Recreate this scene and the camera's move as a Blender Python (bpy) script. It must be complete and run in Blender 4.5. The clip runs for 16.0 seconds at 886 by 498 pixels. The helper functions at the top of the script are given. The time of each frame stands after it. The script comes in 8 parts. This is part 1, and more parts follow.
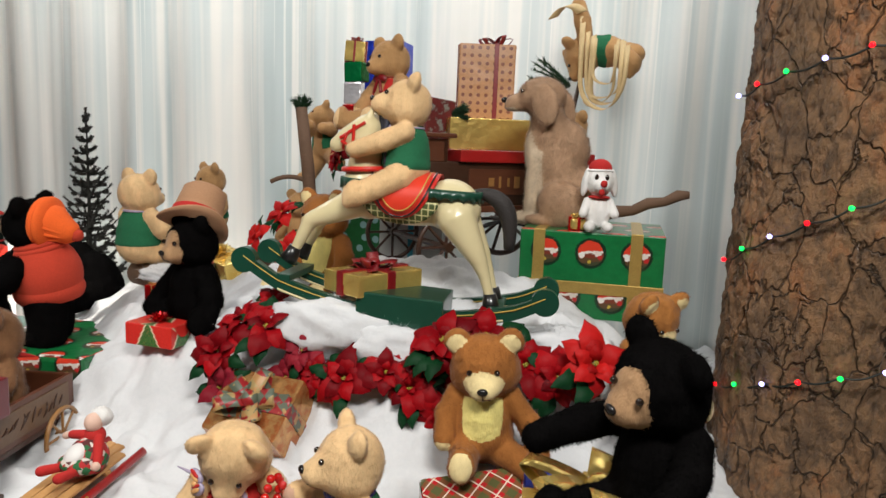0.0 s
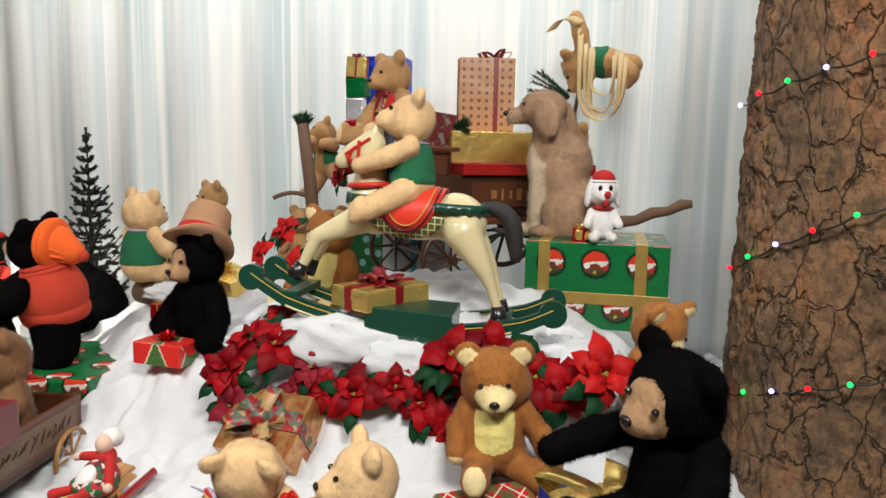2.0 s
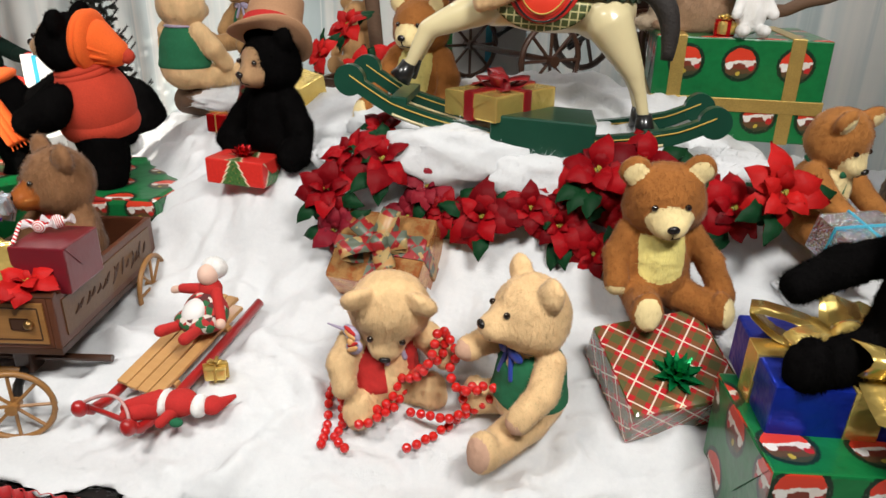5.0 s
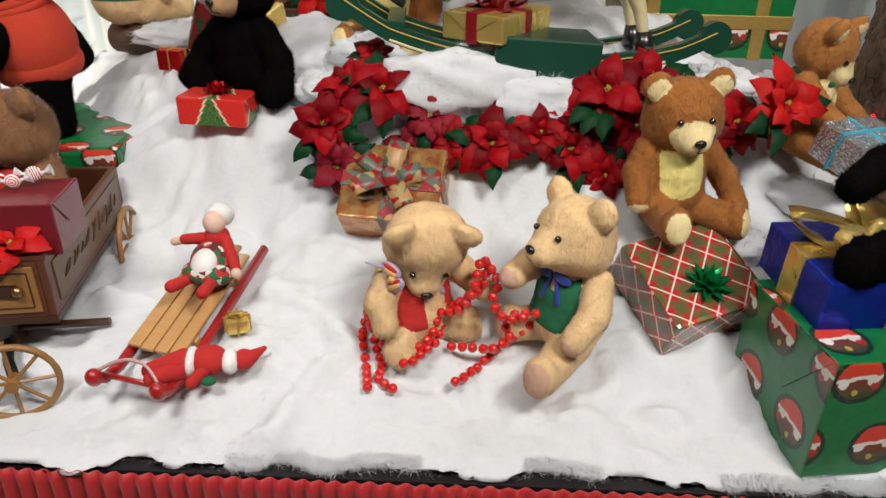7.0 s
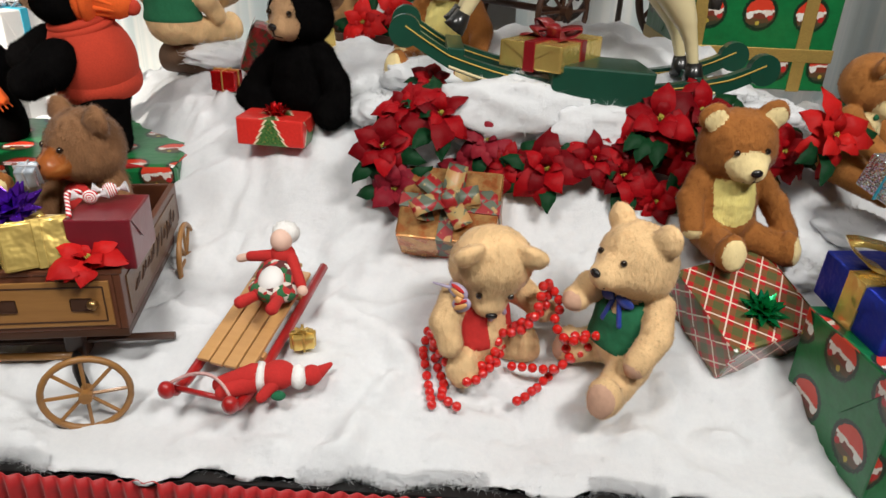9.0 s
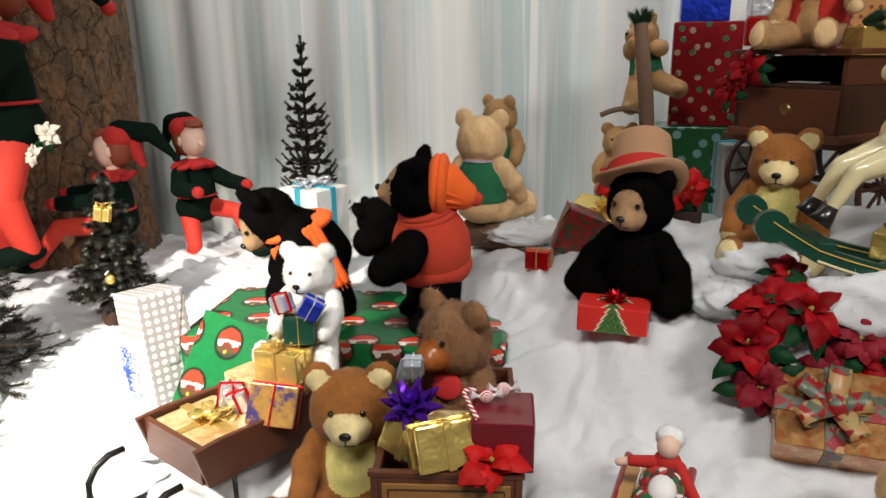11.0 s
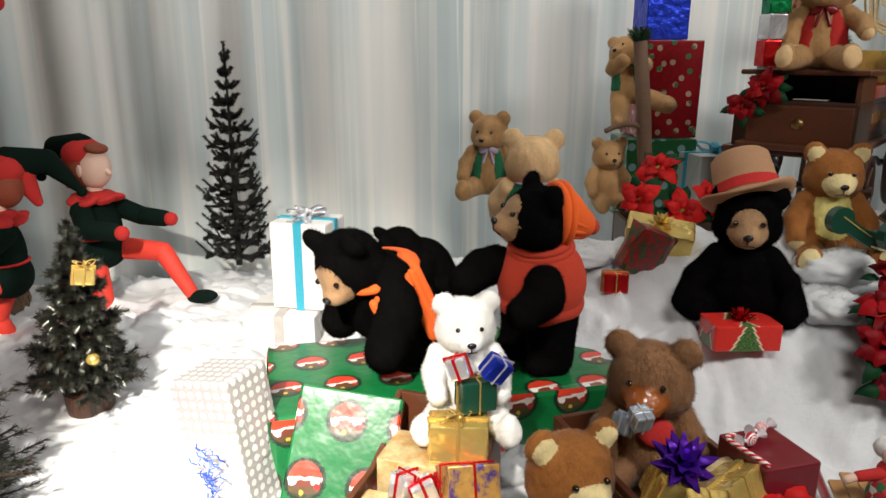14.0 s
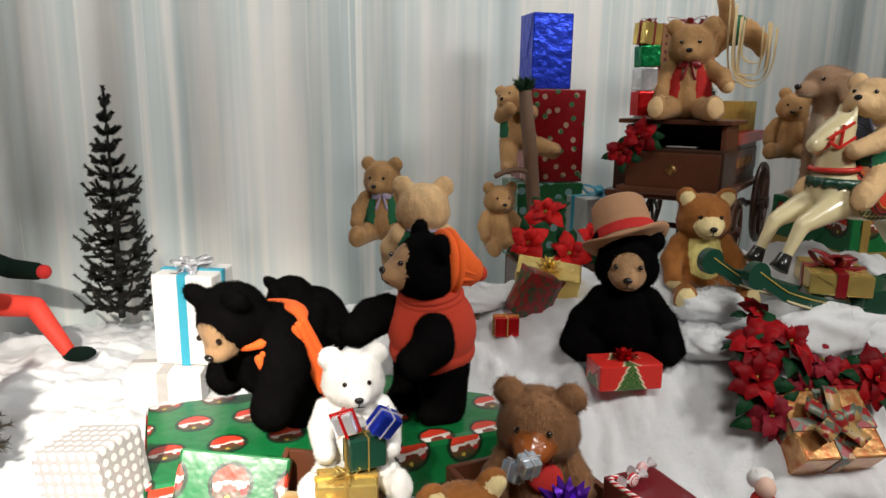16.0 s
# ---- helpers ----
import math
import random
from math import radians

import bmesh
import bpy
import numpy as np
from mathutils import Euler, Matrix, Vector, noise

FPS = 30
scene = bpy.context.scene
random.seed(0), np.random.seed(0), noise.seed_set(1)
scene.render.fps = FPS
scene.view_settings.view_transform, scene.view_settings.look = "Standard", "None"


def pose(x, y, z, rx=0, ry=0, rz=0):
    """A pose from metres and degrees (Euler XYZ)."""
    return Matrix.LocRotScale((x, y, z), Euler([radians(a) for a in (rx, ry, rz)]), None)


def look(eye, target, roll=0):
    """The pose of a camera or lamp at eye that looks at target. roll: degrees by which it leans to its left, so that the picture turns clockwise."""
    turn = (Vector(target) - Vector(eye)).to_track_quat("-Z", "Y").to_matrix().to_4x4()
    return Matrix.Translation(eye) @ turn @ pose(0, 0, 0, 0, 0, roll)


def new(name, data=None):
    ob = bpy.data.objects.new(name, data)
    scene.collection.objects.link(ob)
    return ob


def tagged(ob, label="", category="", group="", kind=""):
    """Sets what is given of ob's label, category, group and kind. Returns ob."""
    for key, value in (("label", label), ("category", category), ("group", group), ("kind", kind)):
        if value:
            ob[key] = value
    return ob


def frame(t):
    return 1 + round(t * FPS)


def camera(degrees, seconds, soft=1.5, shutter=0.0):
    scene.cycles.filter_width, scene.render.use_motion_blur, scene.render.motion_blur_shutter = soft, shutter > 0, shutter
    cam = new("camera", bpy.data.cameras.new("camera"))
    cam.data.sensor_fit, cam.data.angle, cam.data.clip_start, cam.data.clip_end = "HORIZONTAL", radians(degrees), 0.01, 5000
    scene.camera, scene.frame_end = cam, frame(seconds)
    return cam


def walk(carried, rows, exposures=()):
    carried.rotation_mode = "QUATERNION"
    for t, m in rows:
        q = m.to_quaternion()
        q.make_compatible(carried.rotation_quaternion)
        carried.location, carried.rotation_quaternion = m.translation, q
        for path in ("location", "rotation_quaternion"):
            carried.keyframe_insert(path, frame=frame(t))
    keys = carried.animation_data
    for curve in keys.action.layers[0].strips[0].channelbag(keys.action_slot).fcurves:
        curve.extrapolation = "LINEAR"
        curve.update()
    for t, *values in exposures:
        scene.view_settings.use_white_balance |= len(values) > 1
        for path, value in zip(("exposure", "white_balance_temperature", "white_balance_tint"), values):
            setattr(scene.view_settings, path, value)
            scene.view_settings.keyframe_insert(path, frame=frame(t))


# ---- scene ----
cam = camera(64.6, 16.0)
PATH = [
    (0, (0.426, 0.432, 1.573), (-0.025, 2.359, 1.286), 2.2),
    (0.5, (0.4, 0.423, 1.57), (-0.072, 2.338, 1.237), 1.3),
    (1, (0.396, 0.419, 1.576), (-0.052, 2.344, 1.274), 1.0),
    (1.5, (0.399, 0.408, 1.585), (-0.044, 2.343, 1.343), 1.0),
    (2, (0.394, 0.415, 1.582), (-0.05, 2.349, 1.327), 1.1),
    (2.5, (0.393, 0.419, 1.579), (-0.057, 2.349, 1.307), 1.2),
    (3, (0.38, 0.412, 1.578), (-0.087, 2.333, 1.271), 1.2),
    (3.5, (0.317, 0.413, 1.576), (-0.155, 2.328, 1.245), -0.8),
    (4, (0.147, 0.42, 1.563), (-0.294, 2.325, 1.145), -1.0),
    (4.5, (0.026, 0.541, 1.528), (-0.443, 2.393, 0.937), -0.9),
    (5, (-0.125, 0.636, 1.496), (-0.48, 2.448, 0.727), 1.2),
    (5.2, (-0.18, 0.651, 1.478), (-0.515, 2.434, 0.636), 2.0),
    (7.3, (-0.474, 0.634, 1.441), (-0.498, 2.403, 0.509), 0.8),
    (7.5, (-0.47, 0.636, 1.459), (-0.492, 2.399, 0.515), 0.6),
    (8, (-0.485, 0.629, 1.458), (-0.499, 2.394, 0.517), 0.8),
    (8.5, (-0.523, 0.622, 1.464), (-0.554, 2.395, 0.54), 1.5),
    (9, (-0.624, 0.591, 1.459), (-0.671, 2.395, 0.596), 2.3),
    (9.5, (-0.776, 0.582, 1.458), (-0.933, 2.41, 0.66), 2.7),
    (10, (-1.019, 0.647, 1.497), (-1.48, 2.464, 0.801), 2.2),
    (10.2, (-1.01, 0.582, 1.525), (-1.535, 2.416, 0.926), 0.4),
    (12.3, (-2.027, 0.612, 1.701), (-2.226, 2.536, 1.195), 0.2),
    (12.5, (-2.101, 0.665, 1.666), (-2.251, 2.596, 1.165), 0.8),
    (13, (-2.286, 0.738, 1.657), (-2.234, 2.657, 1.093), -0.5),
    (13.5, (-2.441, 0.761, 1.677), (-2.186, 2.669, 1.134), -0.7),
    (14, (-2.456, 0.777, 1.675), (-2.195, 2.689, 1.148), 0.3),
    (14.5, (-2.437, 0.799, 1.673), (-2.183, 2.692, 1.08), 0.7),
    (15, (-2.438, 0.806, 1.676), (-2.161, 2.697, 1.087), 0.9),
    (15.5, (-2.424, 0.797, 1.688), (-2.065, 2.7, 1.186), 0.9),
    (16, (-2.399, 0.781, 1.706), (-1.874, 2.664, 1.288), 0.8),
]
walk(cam, [(t, look(eye, target, roll)) for t, eye, target, roll in PATH], [(0, -0.22), (0.9, -0.12), (5.0, -0.05), (7.5, -0.24), (9.0, -0.21), (10.0, -0.38), (12.3, -0.66), (16, -0.68)])

# ---- light ----
scene.view_settings.exposure = 0.0
world = bpy.data.worlds.new("hall_light")
scene.world = world
world.use_nodes = True
world.node_tree.nodes["Background"].inputs[0].default_value = (0.9, 0.95, 1.0, 1)
world.node_tree.nodes["Background"].inputs[1].default_value = 0.006


def area_lamp(name, eye, target, w, h, power, colour, spread=180):
    data = bpy.data.lights.new(name, "AREA")
    data.shape, data.size, data.size_y, data.energy, data.color = "RECTANGLE", w, h, power, colour
    data.spread = radians(spread)
    ob = new(name, data)
    ob.matrix_world = look(eye, target)
    return ob


def spot_lamp(name, eye, target, power, angle, colour, blend=0.4, radius=0.06):
    data = bpy.data.lights.new(name, "SPOT")
    data.energy, data.spot_size, data.spot_blend, data.color, data.shadow_soft_size = power, radians(angle), blend, colour, radius
    ob = new(name, data)
    ob.matrix_world = look(eye, target)
    return ob


# ceiling troffers of the hall and the display's own spot
area_lamp("ceiling_light_a", (0.85, 0.35, 3.4), (0.2, 2.4, 0.4), 1.0, 0.5, 122, (1.0, 0.975, 0.93))
area_lamp("ceiling_light_b", (-1.7, 0.5, 3.4), (-1.7, 2.3, 0.4), 1.0, 0.5, 32, (1.0, 0.97, 0.92), 110)
area_lamp("ceiling_light_c", (-1.45, 3.95, 3.45), (-1.45, 5.0, 1.3), 6.6, 0.2, 76, (0.99, 0.99, 0.97))
spot_lamp("display_spot", (-3.3, 0.3, 2.9), (-3.16, 2.76, 0.48), 2300, 50, (1.0, 0.93, 0.82), 1.0)


# ---- materials ----
class Nodes:
    def __init__(self, name):
        self.mat = bpy.data.materials.new(name)
        self.mat.use_nodes = True
        self.tree = self.mat.node_tree
        self.bsdf = self.tree.nodes["Principled BSDF"]

    def link(self, a, b):
        self.tree.links.new(a, b)

    def math(self, op, a, b=None, c=None):
        n = self.tree.nodes.new("ShaderNodeMath")
        n.operation = op
        for i, v in enumerate((a, b, c)):
            if v is None:
                continue
            if isinstance(v, (int, float)):
                n.inputs[i].default_value = v
            else:
                self.link(v, n.inputs[i])
        return n.outputs[0]

    def mix(self, fac, a, b):
        n = self.tree.nodes.new("ShaderNodeMix")
        n.data_type = "RGBA"
        for sock, v in ((n.inputs[0], fac), (n.inputs[6], a), (n.inputs[7], b)):
            if isinstance(v, (int, float)):
                sock.default_value = v
            elif isinstance(v, tuple):
                sock.default_value = (*v[:3], 1)
            else:
                self.link(v, sock)
        return n.outputs[2]

    def noise(self, scale, detail=3.0, vec=None, rough=0.5):
        n = self.tree.nodes.new("ShaderNodeTexNoise")
        n.inputs["Scale"].default_value, n.inputs["Detail"].default_value, n.inputs["Roughness"].default_value = scale, detail, rough
        self.link(vec if vec is not None else self.coord("Object"), n.inputs["Vector"])
        return n.outputs[0]

    def coord(self, which):
        n = self.tree.nodes.new("ShaderNodeTexCoord")
        return n.outputs[which]

    def ramp(self, fac, stops):
        n = self.tree.nodes.new("ShaderNodeValToRGB")
        el = n.color_ramp.elements
        while len(el) < len(stops):
            el.new(0.5)
        for e, (p, c) in zip(el, stops):
            e.position, e.color = p, (*c, 1)
        self.link(fac, n.inputs[0])
        return n.outputs[0]

    def bump(self, height, strength, distance):
        n = self.tree.nodes.new("ShaderNodeBump")
        n.inputs["Strength"].default_value, n.inputs["Distance"].default_value = strength, distance
        self.link(height, n.inputs["Height"])
        self.link(n.outputs[0], self.bsdf.inputs["Normal"])

    def base(self, v):
        if isinstance(v, tuple):
            self.bsdf.inputs["Base Color"].default_value = (*v, 1)
        else:
            self.link(v, self.bsdf.inputs["Base Color"])

    def set(self, **kw):
        for k, v in kw.items():
            self.bsdf.inputs[k.replace("_", " ")].default_value = v
        return self


def shade(c, f):
    return tuple(min(1.0, x * f) for x in c)


def surface(name, colour, rough=0.6, var=0.25, scale=30.0, bump=0.2, depth=0.002, metal=0.0, sheen=0.0, coat=0.0, spec=0.5):
    """A general surface: the colour at two scales of noise, with fine relief."""
    n = Nodes(name)
    small, large = n.noise(scale, 4), n.noise(scale * 0.13, 3)
    c = n.mix(small, shade(colour, 1 - var), shade(colour, 1 + var))
    c2 = n.mix(n.math("MULTIPLY", large, 0.6), c, shade(colour, 1 - var * 0.8))
    n.base(c2)
    n.set(Roughness=rough, Metallic=metal)
    n.bsdf.inputs["Specular IOR Level"].default_value = spec
    n.bsdf.inputs["Coat Weight"].default_value = coat
    if sheen:
        n.bsdf.inputs["Sheen Weight"].default_value = sheen
        n.bsdf.inputs["Sheen Roughness"].default_value = 0.5
    if bump:
        n.bump(small, bump, depth)
    return n.mat


def fur(name, colour, var=0.22, sheen=0.2, spec=0.12):
    """Short plush: brushed patches of lighter and darker nap, each tuft a little different."""
    n = Nodes(name)
    geo = n.tree.nodes.new("ShaderNodeNewGeometry")
    mp = n.tree.nodes.new("ShaderNodeMapping")
    mp.inputs["Scale"].default_value = (1, 1, 0.45)
    n.link(n.coord("Object"), mp.inputs["Vector"])
    fine, patch = n.noise(170, 3, mp.outputs[0]), n.noise(22, 4, mp.outputs[0], 0.6)
    c = n.mix(geo.outputs["Random Per Island"], shade(colour, 1 - var), shade(colour, 1 + var))
    brushed = n.ramp(patch, [(0.40, (0, 0, 0)), (0.60, (1, 1, 1))])
    c = n.mix(n.math("MULTIPLY", brushed, 0.55), c, shade(colour, 1.40))
    dull = n.ramp(n.noise(7, 2), [(0.40, (0, 0, 0)), (0.70, (1, 1, 1))])
    c = n.mix(n.math("MULTIPLY", dull, 0.40), c, shade(colour, 0.70))
    c = n.mix(n.math("MULTIPLY", fine, 0.30), c, shade(colour, 0.74))
    n.base(c)
    n.set(Roughness=0.9)
    n.bsdf.inputs["Specular IOR Level"].default_value = spec
    n.bsdf.inputs["Sheen Weight"].default_value = sheen
    n.bsdf.inputs["Sheen Roughness"].default_value = 0.4
    n.bump(n.math("ADD", n.math("MULTIPLY", fine, 0.5), n.math("MULTIPLY", patch, 0.8)), 0.5, 0.010)
    return n.mat


def petal_cloth(name, dark, light):
    """Cloth bracts, some deep and some bright red, with faint veins."""
    n = Nodes(name)
    info = n.tree.nodes.new("ShaderNodeObjectInfo")
    fine, big = n.noise(70, 4), n.noise(18, 3)
    c = n.mix(info.outputs["Random"], dark, light)
    c = n.mix(n.math("MULTIPLY", big, 0.35), c, dark)
    n.base(n.mix(n.math("MULTIPLY", fine, 0.35), c, shade(dark, 0.6)))
    n.set(Roughness=0.55)
    n.bsdf.inputs["Specular IOR Level"].default_value = 0.12
    n.bump(fine, 0.4, 0.003)
    return n.mat


def foil(name, colour, rough=0.18, crease=0.5, scale=14):
    n = Nodes(name)
    v = n.noise(scale, 3)
    n.base(n.mix(v, shade(colour, 0.7), shade(colour, 1.2)))
    n.set(Roughness=rough + 0.05, Metallic=0.7)
    n.bump(n.noise(scale * 1.6, 2), crease, 0.01)
    return n.mat


def holo_foil():
    """Crumpled silver foil that breaks light into coloured glints."""
    n = Nodes("holographic_foil")
    vo = n.tree.nodes.new("ShaderNodeTexVoronoi")
    vo.inputs["Scale"].default_value = 150
    n.link(n.coord("Object"), vo.inputs["Vector"])
    hue = n.tree.nodes.new("ShaderNodeHueSaturation")
    hue.inputs["Saturation"].default_value, hue.inputs["Value"].default_value = 0.55, 1.3
    n.link(vo.outputs["Color"], hue.inputs["Color"])
    n.base(n.mix(0.55, hue.outputs["Color"], (0.75, 0.75, 0.80)))
    n.set(Roughness=0.22, Metallic=0.9)
    n.bump(n.math("ADD", n.noise(30, 3), n.math("MULTIPLY", vo.outputs["Distance"], 0.4)), 0.8, 0.01)
    return n.mat


def uv_sep(n, scale):
    mp = n.tree.nodes.new("ShaderNodeMapping")
    mp.inputs["Scale"].default_value = (scale, scale, scale)
    n.link(n.coord("UV"), mp.inputs["Vector"])
    sp = n.tree.nodes.new("ShaderNodeSeparateXYZ")
    n.link(mp.outputs[0], sp.inputs[0])
    return mp.outputs[0], sp.outputs[0], sp.outputs[1]


def paper_finish(n, rough=0.30, coat=0.22):
    n.set(Roughness=rough)
    n.bsdf.inputs["Coat Weight"].default_value = coat
    n.bsdf.inputs["Coat Roughness"].default_value = 0.12
    n.bump(n.noise(11, 3), 0.35, 0.012)
    return n.mat


def medallion_paper(name, ground):
    """Green gift paper with round red, white and brown medallions in staggered rows."""
    n = Nodes(name)
    vec, u, v = uv_sep(n, 5.8)
    row = n.math("FLOOR", v)
    su = n.math("ADD", u, n.math("MULTIPLY", n.math("MODULO", row, 2.0), 0.5))
    fu = n.math("SUBTRACT", n.math("FRACT", su), 0.5)
    fv = n.math("SUBTRACT", n.math("FRACT", v), 0.5)
    r = n.math("SQRT", n.math("ADD", n.math("MULTIPLY", fu, fu), n.math("MULTIPLY", fv, fv)))
    blot, speck = n.noise(5.5, 4, vec, 0.6), n.noise(38, 3, vec, 0.7)
    wob = n.math("ADD", n.math("MULTIPLY", n.math("SUBTRACT", blot, 0.5), 0.12), n.math("MULTIPLY", n.math("SUBTRACT", speck, 0.5), 0.07))
    tip = n.math("ADD", n.math("ADD", fv, wob), n.math("MULTIPLY", fu, -0.12))

    def disc(cx, cy, rad):
        dx, dy = n.math("SUBTRACT", fu, cx), n.math("SUBTRACT", n.math("ADD", fv, wob), cy)
        return n.math("LESS_THAN", n.math("ADD", n.math("MULTIPLY", dx, dx), n.math("MULTIPLY", dy, dy)), rad * rad)
    pic = n.ramp(n.math("ADD", tip, 0.5), [(0.0, (0.045, 0.05, 0.025)), (0.30, (0.10, 0.055, 0.025)), (0.40, (0.17, 0.035, 0.02)), (0.49, (0.70, 0.66, 0.60)), (0.545, (0.60, 0.045, 0.02)), (0.8, (0.48, 0.025, 0.015))])
    pic.node.color_ramp.interpolation = "CONSTANT"
    pic = n.mix(disc(-0.19, -0.05, 0.065), pic, (0.72, 0.70, 0.66))
    pic = n.mix(disc(0.17, 0.0, 0.075), pic, (0.66, 0.60, 0.54))
    pic = n.mix(disc(0.21, -0.08, 0.055), pic, (0.42, 0.02, 0.02))
    pic = n.mix(disc(-0.02, -0.19, 0.04), pic, (0.45, 0.34, 0.05))
    ring = n.math("LESS_THAN", n.math("ADD", r, n.math("MULTIPLY", n.math("SUBTRACT", speck, 0.5), 0.12)), 0.345)
    core = n.math("LESS_THAN", n.math("ADD", r, n.math("MULTIPLY", n.math("SUBTRACT", blot, 0.5), 0.10)), 0.285)
    g = n.mix(blot, shade(ground, 0.6), shade(ground, 1.3))
    c = n.mix(ring, g, n.mix(n.math("GREATER_THAN", speck, 0.66), (0.008, 0.025, 0.012), (0.30, 0.32, 0.28)))
    c = n.mix(core, c, pic)
    n.base(c)
    return paper_finish(n)


def plaid_paper(name):
    n = Nodes(name)
    mp = n.tree.nodes.new("ShaderNodeMapping")
    mp.inputs["Scale"].default_value = (17, 17, 17)
    mp.inputs["Rotation"].default_value = (0, 0, radians(45))
    n.link(n.coord("UV"), mp.inputs["Vector"])
    sp = n.tree.nodes.new("ShaderNodeSeparateXYZ")
    n.link(mp.outputs[0], sp.inputs[0])
    fu, fv = n.math("FRACT", sp.outputs[0]), n.math("FRACT", sp.outputs[1])
    gu, gv = n.math("GREATER_THAN", fu, 0.55), n.math("GREATER_THAN", fv, 0.55)
    c = n.mix(n.math("MULTIPLY", gu, 0.6), (0.46, 0.018, 0.022), (0.03, 0.12, 0.04))
    c = n.mix(n.math("MULTIPLY", gv, 0.6), c, (0.03, 0.12, 0.04))
    for f in (fu, fv):
        d = n.math("ABSOLUTE", n.math("SUBTRACT", f, 0.25))
        c = n.mix(n.math("LESS_THAN", d, 0.035), c, (0.75, 0.62, 0.5))
    n.base(c)
    return paper_finish(n, 0.22, 0.7)


def spotted_paper(name, ground, spot, scale, radius, rough=0.3, metal=0.0, random_=0.6, second=None):
    n = Nodes(name)
    vec, u, v = uv_sep(n, scale)
    vo = n.tree.nodes.new("ShaderNodeTexVoronoi")
    vo.voronoi_dimensions = "2D"
    vo.inputs["Scale"].default_value, vo.inputs["Randomness"].default_value = 1.0, random_
    n.link(vec, vo.inputs["Vector"])
    g = n.mix(n.noise(3, 3, vec), shade(ground, 0.75), shade(ground, 1.2))
    hit = n.math("LESS_THAN", vo.outputs["Distance"], radius)
    c = n.mix(hit, g, spot)
    if second:
        sel = n.math("GREATER_THAN", n.noise(1.3, 1, vec), 0.5)
        c = n.mix(n.math("MULTIPLY", hit, sel), c, second)
    n.base(c)
    n.set(Metallic=metal)
    return paper_finish(n, rough)


def marbled_paper(name, a, b, scale=20, rough=0.3, metal=0.0):
    n = Nodes(name)
    v = n.noise(scale, 5, n.coord("UV"), 0.65)
    n.base(n.ramp(v, [(0.35, a), (0.5, shade(a, 0.7)), (0.56, b), (0.7, shade(b, 0.7))]))
    n.set(Metallic=metal)
    return paper_finish(n, rough)


def plaid_ribbon():
    """Woven ribbon of dark red with green grey and gold checks."""
    n = Nodes("plaid_wired_ribbon")
    ck = n.tree.nodes.new("ShaderNodeTexChecker")
    ck.inputs["Scale"].default_value = 26
    ck.inputs["Color1"].default_value = (0.28, 0.012, 0.015, 1)
    ck.inputs["Color2"].default_value = (0.10, 0.12, 0.085, 1)
    mp = n.tree.nodes.new("ShaderNodeMapping")
    mp.inputs["Rotation"].default_value = (0.3, 0.2, 0.6)
    n.link(n.coord("Object"), mp.inputs["Vector"])
    n.link(mp.outputs[0], ck.inputs["Vector"])
    c = n.mix(n.math("MULTIPLY", n.math("GREATER_THAN", n.noise(22, 2), 0.56), 0.7), ck.outputs["Color"], (0.50, 0.33, 0.12))
    n.base(c)
    n.set(Roughness=0.4)
    return n.mat


def tree_paper(name):
    """Red gift paper with a pale-edged green fir on each side."""
    n = Nodes(name)
    vec, u, v = uv_sep(n, 1.0)
    fu = n.math("ABSOLUTE", n.math("SUBTRACT", n.math("FRACT", n.math("ADD", n.math("MULTIPLY", u, 4.6), 0.5)), 0.5))
    fv = n.math("FRACT", n.math("MULTIPLY", v, 9.0))
    jag = n.math("MULTIPLY", n.math("FRACT", n.math("MULTIPLY", fv, 5.0)), 0.05)
    edge = n.math("ADD", n.math("MULTIPLY", fu, 1.5), n.math("ADD", n.math("MULTIPLY", fv, 0.38), jag))
    sp = n.noise(130, 2, vec)
    rim = n.math("LESS_THAN", edge, 0.41)
    leaf = n.math("LESS_THAN", edge, 0.36)
    c = n.mix(rim, n.mix(sp, (0.55, 0.02, 0.015), (0.75, 0.04, 0.03)), (0.75, 0.6, 0.42))
    c = n.mix(leaf, c, n.ramp(sp, [(0.35, (0.02, 0.08, 0.02)), (0.6, (0.08, 0.2, 0.05)), (0.7, (0.5, 0.1, 0.05))]))
    n.base(c)
    return paper_finish(n)


def wood(name, a, b, scale=6.0, rough=0.45, coat=0.2, axis=(1, 12, 12)):
    n = Nodes(name)
    mp = n.tree.nodes.new("ShaderNodeMapping")
    mp.inputs["Scale"].default_value = axis
    n.link(n.coord("Object"), mp.inputs["Vector"])
    grain = n.noise(scale, 5, mp.outputs[0], 0.65)
    wear = n.noise(7, 3)
    c = n.mix(grain, a, b)
    c = n.mix(n.math("MULTIPLY", wear, 0.5), c, shade(a, 0.6))
    n.base(c)
    n.set(Roughness=rough)
    n.bsdf.inputs["Coat Weight"].default_value = coat
    n.bump(grain, 0.25, 0.003)
    return n.mat


def glow(name, colour, power):
    n = Nodes(name)
    n.base(shade(colour, 0.6))
    n.bsdf.inputs["Emission Color"].default_value = (*colour, 1)
    n.bsdf.inputs["Emission Strength"].default_value = power
    n.set(Roughness=0.15)
    return n.mat


